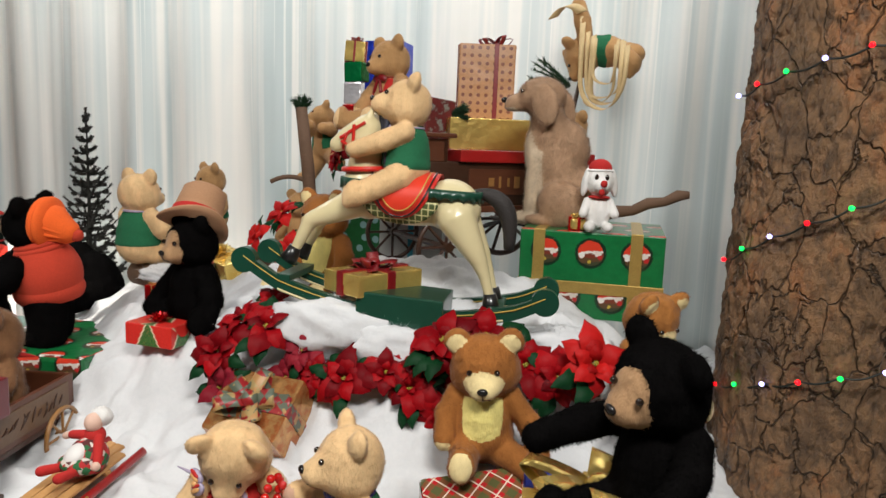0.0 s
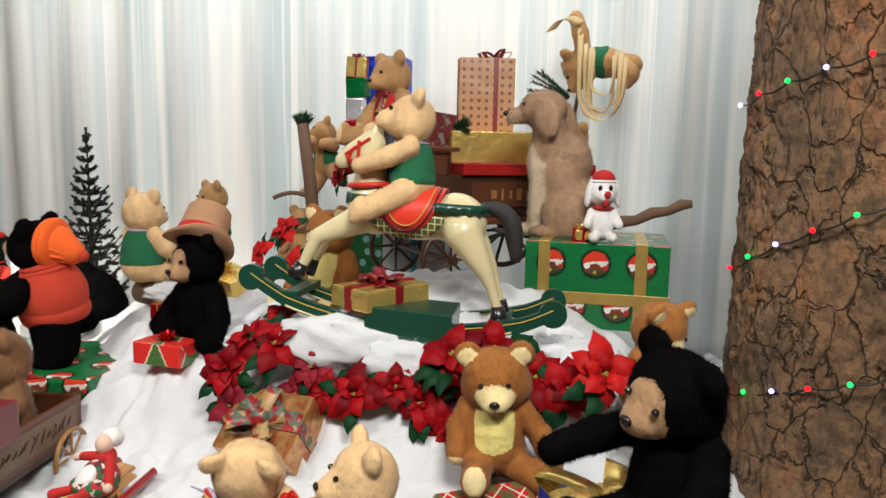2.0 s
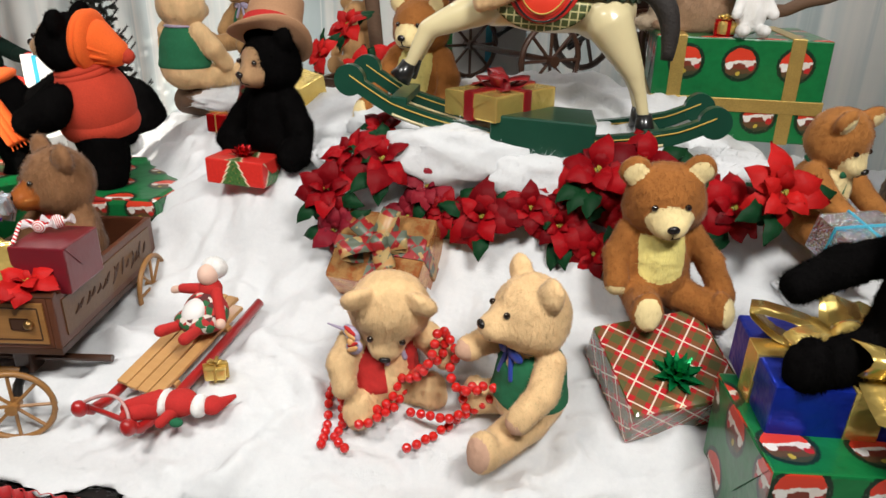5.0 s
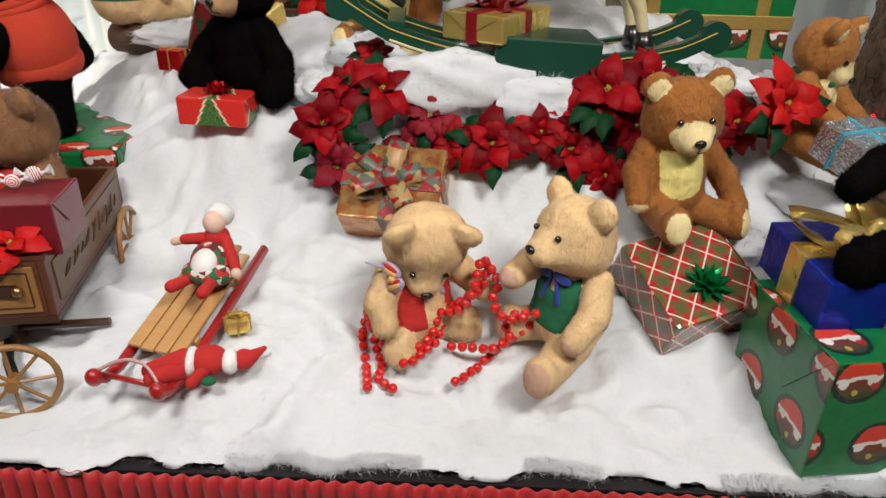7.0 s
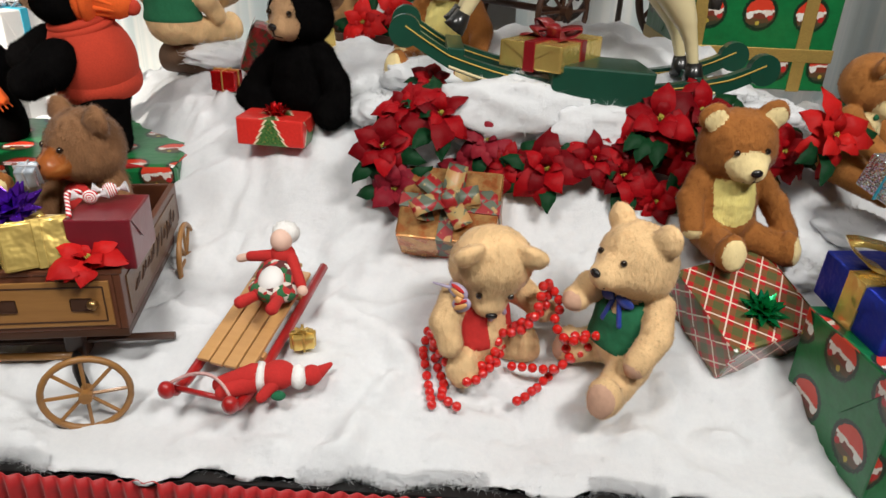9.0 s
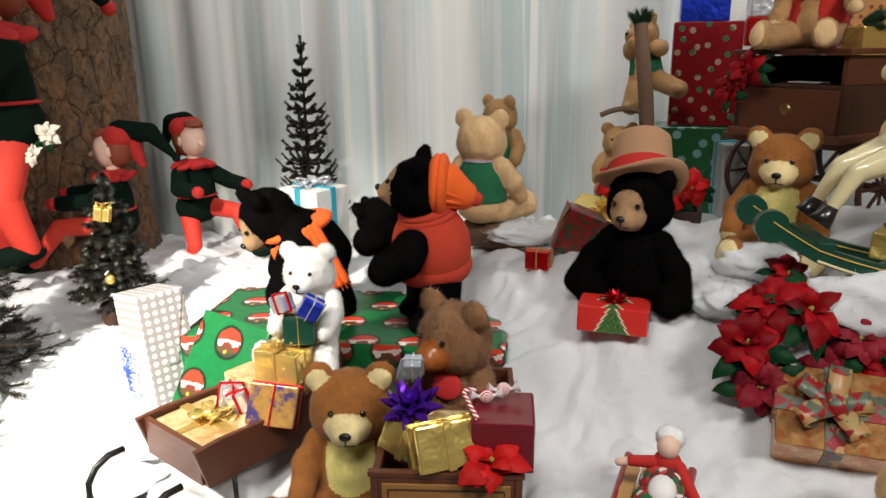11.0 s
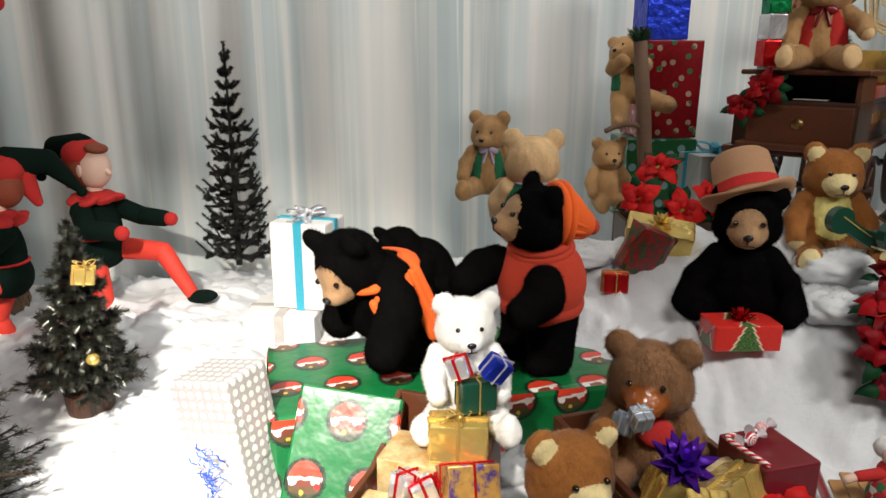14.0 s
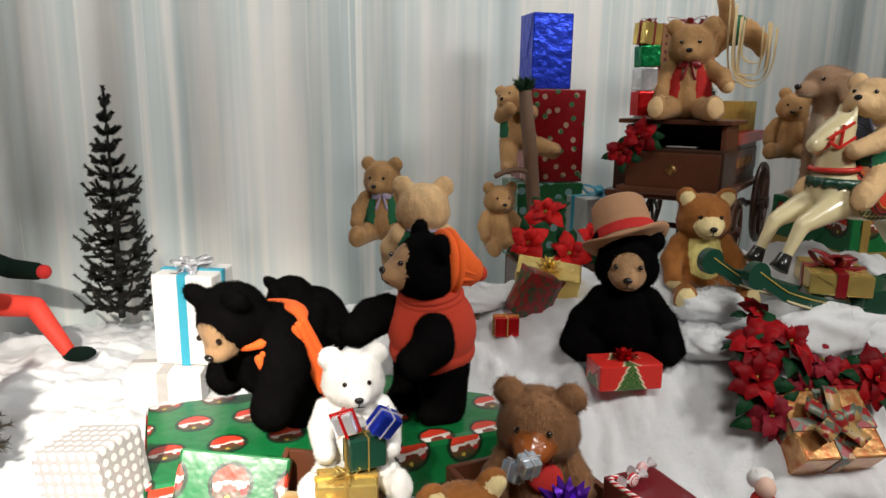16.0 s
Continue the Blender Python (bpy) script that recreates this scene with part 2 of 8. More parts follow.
FUR_TAN = fur("tan_plush", (0.42, 0.24, 0.105), 0.3)
FUR_PALE = fur("pale_plush", (0.70, 0.475, 0.25), 0.25)
FUR_BROWN = fur("brown_plush", (0.30, 0.112, 0.026), 0.35, 0.15, 0.25)
FUR_GOLD = fur("golden_brown_plush", (0.36, 0.145, 0.036), 0.35, 0.15, 0.25)
FUR_MOUSE = fur("mouse_brown_plush", (0.27, 0.135, 0.065))
FUR_BLACK = fur("black_plush", (0.0035, 0.0032, 0.0032), 0.35, 0.0, 0.02)
FUR_WHITE = fur("white_plush", (0.82, 0.80, 0.76), 0.12)
FUR_CREAM = fur("cream_plush", (0.72, 0.58, 0.30), 0.2)
FUR_SNOUT = fur("tan_snout_plush", (0.42, 0.25, 0.13))
FUR_DOG = fur("grey_brown_dog_plush", (0.46, 0.295, 0.185), 0.3)
FUR_DOGPALE = fur("pale_dog_plush", (0.62, 0.50, 0.36))
BELLY = fur("yellow_belly_plush", (0.72, 0.62, 0.22), 0.15)
NOSE = surface("black_nose", (0.012, 0.01, 0.01), 0.25, 0.1, 80, 0.1)
EYE = surface("glossy_eye", (0.015, 0.008, 0.005), 0.06, 0.1, 50, 0.0, coat=1.0)
PAD = surface("pink_pad_felt", (0.60, 0.36, 0.25), 0.9, 0.2, 90, 0.3)
GREEN_FELT = surface("green_felt", (0.012, 0.13, 0.055), 0.95, 0.25, 160, 0.4, 0.001)
DARK_GREEN_VELVET = surface("dark_green_velvet", (0.003, 0.010, 0.007), 0.95, 0.3, 120, 0.3, 0.001, spec=0.1)
RED_FELT = surface("red_felt", (0.48, 0.018, 0.015), 0.9, 0.25, 140, 0.4, 0.001)
RED_KNIT = surface("red_knit", (0.52, 0.045, 0.018), 0.95, 0.3, 210, 0.6, 0.002)
ORANGE_KNIT = surface("orange_knit", (0.85, 0.12, 0.012), 0.9, 0.2, 190, 0.6, 0.002)
RED_TIGHTS = surface("red_tights", (0.72, 0.045, 0.025), 0.7, 0.15, 90, 0.2, 0.001)
HAT_FELT = surface("tan_hat_felt", (0.40, 0.215, 0.115), 0.95, 0.2, 150, 0.3, 0.001)
SKIN_CLOTH = surface("pale_doll_cloth", (0.72, 0.48, 0.38), 0.7, 0.1, 60, 0.1)
HAIR = surface("auburn_doll_hair", (0.26, 0.050, 0.018), 0.6, 0.5, 140, 0.8, 0.006)
WHITE_FLUFF = fur("white_fluff", (0.8, 0.78, 0.75), 0.15)
BLUE_RIBBON = surface("blue_satin", (0.03, 0.06, 0.35), 0.35, 0.2, 60, 0.2)
GAUZE = surface("gold_gauze", (0.58, 0.42, 0.20), 0.5, 0.25, 60, 0.2, sheen=0.2)
SHINY_FACE = surface("shiny_brown_face", (0.37, 0.105, 0.022), 0.25, 0.3, 30, 0.1, coat=0.4)
GOLD_SATIN = surface("orange_gold_satin", (0.72, 0.38, 0.14), 0.35, 0.2, 60, 0.2)
STRIPE_RIBBON = surface("striped_ribbon", (0.42, 0.36, 0.5), 0.4, 0.5, 70, 0.2)
PAPER_GREEN = medallion_paper("green_medallion_paper", (0.006, 0.15, 0.04))
PAPER_PLAID = plaid_paper("red_plaid_paper")
PAPER_BROWN = spotted_paper("tan_paper_with_small_trees", (0.50, 0.25, 0.11), (0.2, 0.06, 0.03), 26, 0.24, 0.35, 0.0, 0.0)
PAPER_RED = spotted_paper("red_paper_with_trees", (0.25, 0.008, 0.012), (0.06, 0.16, 0.07), 14, 0.20, 0.22, 0.0, 0.8, (0.45, 0.30, 0.20))
PAPER_DOT = spotted_paper("green_snow_paper", (0.012, 0.11, 0.03), (0.22, 0.38, 0.38), 12, 0.24, 0.3)
PAPER_SILVER = spotted_paper("silver_dotted_paper", (0.45, 0.42, 0.42), (0.82, 0.80, 0.78), 34, 0.34, 0.3, 0.2, 0.0)
PAPER_TREE = tree_paper("red_fir_paper")
PAPER_WHITE = surface("white_box_card", (0.74, 0.72, 0.70), 0.5, 0.06, 15, 0.1)
PAPER_MARBLE = marbled_paper("gold_marbled_paper", (0.70, 0.36, 0.13), (0.50, 0.16, 0.05), 20, 0.22, 0.6)
PAPER_PURPLE = marbled_paper("purple_gold_paper", (0.55, 0.30, 0.08), (0.08, 0.05, 0.18), 12, 0.25, 0.3)
PAPER_CREAM = marbled_paper("cream_gold_paper", (0.75, 0.58, 0.30), (0.55, 0.32, 0.12), 16, 0.35, 0.2)
PAPER_BURG = surface("burgundy_gift_paper", (0.16, 0.01, 0.018), 0.3, 0.2, 20, 0.3, 0.004, coat=0.3)
FOIL_GOLD = foil("gold_foil", (0.95, 0.64, 0.19))
FOIL_BLUE = foil("blue_foil", (0.012, 0.04, 0.50), 0.25)
FOIL_GREEN = foil("green_foil", (0.005, 0.28, 0.08), 0.2)
FOIL_SILVER = foil("silver_foil", (0.78, 0.78, 0.82), 0.2)
FOIL_HOLO = holo_foil()
FOIL_RED = foil("red_foil", (0.62, 0.012, 0.015), 0.2)
FOIL_PURPLE = foil("purple_foil", (0.12, 0.02, 0.42), 0.2)
RIBBON_RED = surface("dark_red_ribbon", (0.22, 0.006, 0.01), 0.35, 0.3, 80, 0.2, coat=0.3)
RIBBON_GOLD = surface("glitter_gold_ribbon", (0.62, 0.42, 0.12), 0.35, 0.5, 260, 0.5, 0.001, metal=0.6)
RIBBON_TEAL = surface("teal_ribbon", (0.04, 0.36, 0.50), 0.4, 0.2, 60, 0.2)
RIBBON_PLAID = plaid_ribbon()
PETAL_RED = petal_cloth("poinsettia_red_cloth", (0.12, 0.001, 0.004), (0.44, 0.004, 0.008))
PETAL_BRIGHT = petal_cloth("poinsettia_bright_red_cloth", (0.30, 0.005, 0.006), (0.66, 0.016, 0.014))
PETAL_DUSK = petal_cloth("poinsettia_dusky_cloth", (0.15, 0.006, 0.016), (0.34, 0.022, 0.034))
PETAL_WHITE = surface("poinsettia_white_cloth", (0.75, 0.70, 0.60), 0.75, 0.2, 40, 0.4, 0.003)
LEAF = surface("dark_green_cloth_leaf", (0.004, 0.040, 0.012), 0.6, 0.4, 50, 0.4, 0.003, spec=0.15)
STAMEN = surface("yellow_green_stamen", (0.40, 0.34, 0.04), 0.5, 0.4, 80, 0.2)
WOOD_DARK = wood("dark_stained_wood", (0.036, 0.014, 0.007), (0.085, 0.032, 0.014))
WOOD_RED = wood("red_brown_varnished_wood", (0.085, 0.024, 0.010), (0.15, 0.048, 0.019))
WOOD_GOLD = wood("golden_oak_wood", (0.25, 0.11, 0.03), (0.42, 0.21, 0.06))
WOOD_BROWN = wood("worn_brown_wood", (0.10, 0.045, 0.018), (0.21, 0.11, 0.045))
WOOD_SLAT = wood("light_sled_wood", (0.52, 0.26, 0.085), (0.66, 0.38, 0.15), 5)
WOOD_RAW = wood("weathered_stick", (0.10, 0.055, 0.03), (0.20, 0.11, 0.065), 9, 0.8, 0.0)
RED_PAINT = surface("red_sled_paint", (0.38, 0.012, 0.012), 0.35, 0.25, 25, 0.15, coat=0.4)
BRASS = surface("aged_brass", (0.38, 0.23, 0.09), 0.35, 0.4, 60, 0.3, metal=0.9)
IRON = surface("black_iron", (0.015, 0.014, 0.014), 0.4, 0.3, 50, 0.2, metal=0.4)
HORSE_CREAM = surface("cream_horse_paint", (0.72, 0.62, 0.36), 0.28, 0.14, 9, 0.1, coat=0.5)
HORSE_GREEN = surface("dark_green_paint", (0.007, 0.055, 0.032), 0.35, 0.25, 20, 0.15, coat=0.3)
HORSE_RED = surface("red_saddle_paint", (0.58, 0.022, 0.014), 0.35, 0.15, 20, 0.1, coat=0.4)
HORSE_BLACK = surface("black_hoof_paint", (0.012, 0.012, 0.012), 0.3, 0.3, 30, 0.1, coat=0.4)
HORSE_YELLOW = surface("gold_line_paint", (0.55, 0.38, 0.08), 0.4, 0.2, 40, 0.1)
TAIL_HAIR = surface("dark_tail_hair", (0.025, 0.020, 0.018), 0.7, 0.5, 150, 0.7, 0.004)
SKIRT = surface("red_table_skirt", (0.42, 0.010, 0.012), 0.55, 0.25, 60, 0.3, sheen=0.2)
BEAD = surface("red_bead", (0.60, 0.012, 0.008), 0.18, 0.1, 40, 0.0, coat=0.6)
CABLE = surface("dark_green_cable", (0.008, 0.012, 0.009), 0.5, 0.3, 60, 0.1)
CONCRETE = surface("hall_floor", (0.18, 0.17, 0.16), 0.6, 0.2, 6, 0.1)
PLASTER = surface("hall_wall_paint", (0.20, 0.195, 0.185), 0.8, 0.08, 4, 0.05)
NEEDLE_DARK = surface("dark_tree_needles", (0.022, 0.021, 0.017), 0.8, 0.6, 40, 0.2)
NEEDLE_TINSEL = surface("grey_tinsel_needles", (0.050, 0.052, 0.040), 0.3, 0.9, 90, 0.2, metal=0.5)
NEEDLE_GREEN = surface("green_fir_needles", (0.015, 0.06, 0.022), 0.7, 0.5, 40, 0.2)


def snow_material():
    n = Nodes("white_wadding")
    a, b, d = n.noise(15, 2, None, 0.5), n.noise(70, 4, None, 0.7), n.noise(2.2, 2)
    c = n.mix(b, (0.66, 0.67, 0.69), (0.78, 0.78, 0.78))
    c = n.mix(n.math("MULTIPLY", d, 0.35), c, (0.64, 0.68, 0.72))
    n.base(c)
    n.set(Roughness=1.0)
    n.bsdf.inputs["Specular IOR Level"].default_value = 0.05
    n.bsdf.inputs["Subsurface Weight"].default_value = 0.35
    n.bsdf.inputs["Subsurface Radius"].default_value = (0.03, 0.03, 0.03)
    n.bsdf.inputs["Subsurface Scale"].default_value = 1.0
    fibre = n.noise(260, 3, None, 0.8)
    n.bump(n.math("ADD", n.math("ADD", n.math("MULTIPLY", a, 1.0), n.math("MULTIPLY", b, 0.35)), n.math("MULTIPLY", fibre, 0.3)), 0.55, 0.014)
    return n.mat


def curtain_material():
    """Sheer cloth in two layers; warm fold highlights and cool fold shade are painted into its colour."""
    n = Nodes("white_sheer_curtain")

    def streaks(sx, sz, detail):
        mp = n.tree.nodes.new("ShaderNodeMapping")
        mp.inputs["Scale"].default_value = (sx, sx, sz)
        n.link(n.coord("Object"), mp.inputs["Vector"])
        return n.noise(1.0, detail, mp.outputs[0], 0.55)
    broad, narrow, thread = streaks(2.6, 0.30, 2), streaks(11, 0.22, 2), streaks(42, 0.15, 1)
    # broad bands: cool shade and warm light of the folds, put into the colour
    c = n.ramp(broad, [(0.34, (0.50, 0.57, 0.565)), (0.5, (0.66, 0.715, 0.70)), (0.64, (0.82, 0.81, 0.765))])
    # narrower streaks: bright fold lines and shaded hollows, painted on
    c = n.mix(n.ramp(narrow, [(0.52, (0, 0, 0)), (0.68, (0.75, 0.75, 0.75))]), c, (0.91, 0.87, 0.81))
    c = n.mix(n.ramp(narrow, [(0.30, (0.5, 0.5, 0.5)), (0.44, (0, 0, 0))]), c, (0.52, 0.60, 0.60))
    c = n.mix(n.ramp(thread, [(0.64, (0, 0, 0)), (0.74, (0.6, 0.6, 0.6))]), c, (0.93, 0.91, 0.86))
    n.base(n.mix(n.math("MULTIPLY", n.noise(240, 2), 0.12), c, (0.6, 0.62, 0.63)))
    n.set(Roughness=0.8)
    n.bsdf.inputs["Sheen Weight"].default_value = 0.15
    return n.mat


def bark_material():
    """Pine bark: brown scaly plates with rusty patches, split by dark wandering cracks."""
    n = Nodes("pine_bark")
    mp = n.tree.nodes.new("ShaderNodeMapping")
    mp.inputs["Scale"].default_value = (1, 1, 0.62)
    n.link(n.coord("Object"), mp.inputs["Vector"])
    big, fine, mid = n.noise(6, 4, mp.outputs[0], 0.65), n.noise(130, 5, mp.outputs[0], 0.7), n.noise(30, 5, mp.outputs[0], 0.7)
    c = n.ramp(big, [(0.30, (0.115, 0.066, 0.036)), (0.44, (0.195, 0.110, 0.054)), (0.56, (0.27, 0.145, 0.068)), (0.64, (0.34, 0.145, 0.056)), (0.74, (0.26, 0.165, 0.095))])
    c = n.mix(n.ramp(mid, [(0.38, (0.6, 0.6, 0.6)), (0.54, (0, 0, 0))]), c, (0.022, 0.014, 0.009))
    c = n.mix(n.ramp(fine, [(0.58, (0, 0, 0)), (0.72, (0.55, 0.55, 0.55))]), c, (0.30, 0.20, 0.12))
    warp = n.tree.nodes.new("ShaderNodeTexNoise")
    warp.inputs["Scale"].default_value, warp.inputs["Detail"].default_value = 7.0, 4.0
    n.link(mp.outputs[0], warp.inputs["Vector"])
    bent = n.tree.nodes.new("ShaderNodeVectorMath")
    bent.operation = "MULTIPLY_ADD"
    bent.inputs[1].default_value = (0.16, 0.16, 0.16)
    n.link(warp.outputs["Color"], bent.inputs[0])
    n.link(mp.outputs[0], bent.inputs[2])
    vo = n.tree.nodes.new("ShaderNodeTexVoronoi")
    vo.feature = "DISTANCE_TO_EDGE"
    vo.inputs["Scale"].default_value = 8.5
    n.link(bent.outputs[0], vo.inputs["Vector"])
    split = n.ramp(vo.outputs["Distance"], [(0.003, (1, 1, 1)), (0.030, (0, 0, 0))])
    c = n.mix(n.math("MULTIPLY", split, 0.6), c, (0.014, 0.010, 0.007))
    n.base(c)
    n.set(Roughness=0.42)
    n.bump(n.math("ADD", n.math("ADD", fine, n.math("MULTIPLY", mid, 2.0)), n.math("MULTIPLY", split, -2.2)), 0.9, 0.010)
    return n.mat


SNOW, CURTAIN, BARK = snow_material(), curtain_material(), bark_material()


# ---- builders ----
def mesh_object(name, verts, faces, mats, indices=None, parent=None, smooth=True, label=""):
    me = bpy.data.meshes.new(name)
    me.from_pydata([tuple(v) for v in verts], [], faces)
    for m in mats:
        me.materials.append(m)
    if indices is not None:
        me.polygons.foreach_set("material_index", indices)
    me.polygons.foreach_set("use_smooth", [smooth] * len(me.polygons))
    me.update()
    ob = new(name, me)
    if parent is not None:
        ob.parent = parent
    if label:
        ob["label"] = label
    return ob


def part(name, bm, material, parent, label="", smooth=False):
    me = bpy.data.meshes.new(name)
    bm.to_mesh(me)
    bm.free()
    me.materials.append(material)
    if smooth:
        me.polygons.foreach_set("use_smooth", [True] * len(me.polygons))
    ob = new(name, me)
    ob.parent = parent
    if label:
        ob["label"] = label
    return ob


def thing(name, m, label, category, group=""):
    ob = new(name)
    ob.empty_display_size = 0.05
    ob.matrix_world = m
    return tagged(ob, label, category, group)


def box_bm(sx, sy, sz, bevel=0.006, centre=(0, 0, 0), puff=0.0):
    """A bevelled box with UVs in metres, its middle at centre."""
    bm = bmesh.new()
    bmesh.ops.create_cube(bm, size=1)
    for v in bm.verts:
        v.co = Vector((v.co.x * sx, v.co.y * sy, v.co.z * sz)) + Vector(centre)
    if bevel:
        bmesh.ops.bevel(bm, geom=bm.edges[:], offset=bevel, segments=2, affect="EDGES", profile=0.6)
    uv = bm.loops.layers.uv.new("UVMap")
    for f in bm.faces:
        nx, ny, nz = (abs(c) for c in f.normal)
        for lo in f.loops:
            c = lo.vert.co
            lo[uv].uv = (c.x, c.y) if nz >= max(nx, ny) else ((c.x, c.z) if ny >= nx else (c.y, c.z))
    return bm


def tube_bm(points, radius, sides=8, closed=False, taper=None, bm=None):
    """A tube along points; radius a number or one for each point."""
    bm = bm or bmesh.new()
    pts = [Vector(p) for p in points]
    rings = []
    up = Vector((0.13, 0.21, 1)).normalized()
    for i, p in enumerate(pts):
        a, b = pts[max(i - 1, 0)], pts[min(i + 1, len(pts) - 1)]
        if closed:
            a, b = pts[i - 1], pts[(i + 1) % len(pts)]
        d = (b - a).normalized()
        s = d.cross(up)
        s = s.normalized() if s.length > 1e-4 else Vector((1, 0, 0))
        t = s.cross(d).normalized()
        r = radius[i] if isinstance(radius, (list, tuple)) else radius
        rings.append([bm.verts.new(p + (s * math.cos(q) + t * math.sin(q)) * r) for q in (2 * math.pi * k / sides for k in range(sides))])
    n = len(rings)
    for i in range(n if closed else n - 1):
        A, B = rings[i], rings[(i + 1) % n]
        for k in range(sides):
            bm.faces.new((A[k], A[(k + 1) % sides], B[(k + 1) % sides], B[k]))
    if not closed:
        bm.faces.new(rings[0][::-1])
        bm.faces.new(rings[-1])
    bmesh.ops.recalc_face_normals(bm, faces=bm.faces[:])
    return bm


def bezier(p0, p1, p2, n=12):
    p0, p1, p2 = Vector(p0), Vector(p1), Vector(p2)
    return [(1 - t) ** 2 * p0 + 2 * t * (1 - t) * p1 + t * t * p2 for t in (i / n for i in range(n + 1))]


def strip_bm(points, width, normal_up, thick=0.0015, bm=None):
    """A flat ribbon along points; its width lies along normal_up."""
    bm = bm or bmesh.new()
    pts = [Vector(p) for p in points]
    wide = width if hasattr(width, "__len__") else [width] * len(pts)
    top, bot = [], []
    for i, p in enumerate(pts):
        d = (pts[min(i + 1, len(pts) - 1)] - pts[max(i - 1, 0)]).normalized()
        w = Vector(normal_up).normalized() * wide[i] / 2
        nn = d.cross(w).normalized() * thick / 2
        top.append((bm.verts.new(p - w + nn), bm.verts.new(p + w + nn)))
        bot.append((bm.verts.new(p - w - nn), bm.verts.new(p + w - nn)))
    for i in range(len(pts) - 1):
        bm.faces.new((top[i][0], top[i + 1][0], top[i + 1][1], top[i][1]))
        bm.faces.new((bot[i][0], bot[i][1], bot[i + 1][1], bot[i + 1][0]))
        bm.faces.new((top[i][0], bot[i][0], bot[i + 1][0], top[i + 1][0]))
        bm.faces.new((top[i][1], top[i + 1][1], bot[i + 1][1], bot[i][1]))
    for k in (0, -1):
        bm.faces.new((top[k][0], top[k][1], bot[k][1], bot[k][0]))
    bmesh.ops.recalc_face_normals(bm, faces=bm.faces[:])
    return bm


def loop_bow_bm(size, width, loops=4, tails=2, seed=0):
    """A tied ribbon bow: drooping loops and two notched tails, its knot at the origin."""
    rnd = random.Random(seed)
    bm = bmesh.new()
    for k in range(loops):
        a = 2 * math.pi * k / loops + rnd.uniform(-0.3, 0.3)
        out = Vector((math.cos(a), math.sin(a), 0))
        side = Vector((-math.sin(a), math.cos(a), rnd.uniform(-0.35, 0.35)))
        s = size * rnd.uniform(0.8, 1.15)
        lift = rnd.uniform(0.25, 0.5)
        pts, wid = [], []
        for q in range(17):
            t = q / 16
            ang = 2 * math.pi * t
            x = 0.5 * (1 - math.cos(ang)) * (1 + 0.08 * math.sin(3 * ang))
            z = lift * 0.55 * math.sin(ang) + lift * 0.8 * x
            pts.append(out * (x * s) + Vector((0, 0, z * s)))
            wid.append(width * (0.4 + 0.6 * min(1.0, 2.2 * math.sin(math.pi * t))))
        strip_bm(pts, wid, side, bm=bm)
    for k in range(tails):
        a = rnd.uniform(0, 6.28)
        out, side = Vector((math.cos(a), math.sin(a), 0)), Vector((-math.sin(a), math.cos(a), 0.2))
        prof = [(x, 0.08 + 0.10 * math.sin(x * 4 + k) - 0.05 * x) for x in (0, 0.2, 0.4, 0.6, 0.8, 1.0, 1.2, 1.35)]
        strip_bm([out * (x * size) + Vector((0, 0, z * size)) for x, z in prof], [width * w for w in (0.5, 0.8, 1, 1, 1, 1, 1.05, 0.5)], side, bm=bm)
    g = bmesh.ops.create_uvsphere(bm, u_segments=8, v_segments=6, radius=width * 0.6)
    for v in g["verts"]:
        v.co.z += width * 0.3
    return bm


def star_bow_bm(size, rings=3, per=8, width=None, seed=0):
    """A stick-on star bow of pointed foil loops."""
    bm = bmesh.new()
    width = width or size * 0.34
    for r in range(rings):
        tilt = radians(12 + 26 * r)
        n = per - r
        for k in range(n):
            a = 2 * math.pi * (k + 0.5 * r) / n
            out = Vector((math.cos(a) * math.cos(tilt), math.sin(a) * math.cos(tilt), math.sin(tilt)))
            side = Vector((-math.sin(a), math.cos(a), 0))
            up = out.cross(side) * -1
            L = size * (1 - 0.15 * r)
            prof = [(0, 0), (0.45, 0.2), (1.0, 0.03), (0.5, -0.04), (0, 0.0)]
            pts = [out * (x * L) + up * (z * L) for x, z in prof]
            bm_pts = []
            for i, p in enumerate(pts):
                w = width / 2 * (1.0 if i in (1, 3) else (0.12 if i == 2 else 0.5))
                bm_pts.append((bm.verts.new(p - side * w), bm.verts.new(p + side * w)))
            for i in range(len(bm_pts) - 1):
                A, B = bm_pts[i], bm_pts[i + 1]
                bm.faces.new((A[0], B[0], B[1], A[1]))
    return bm


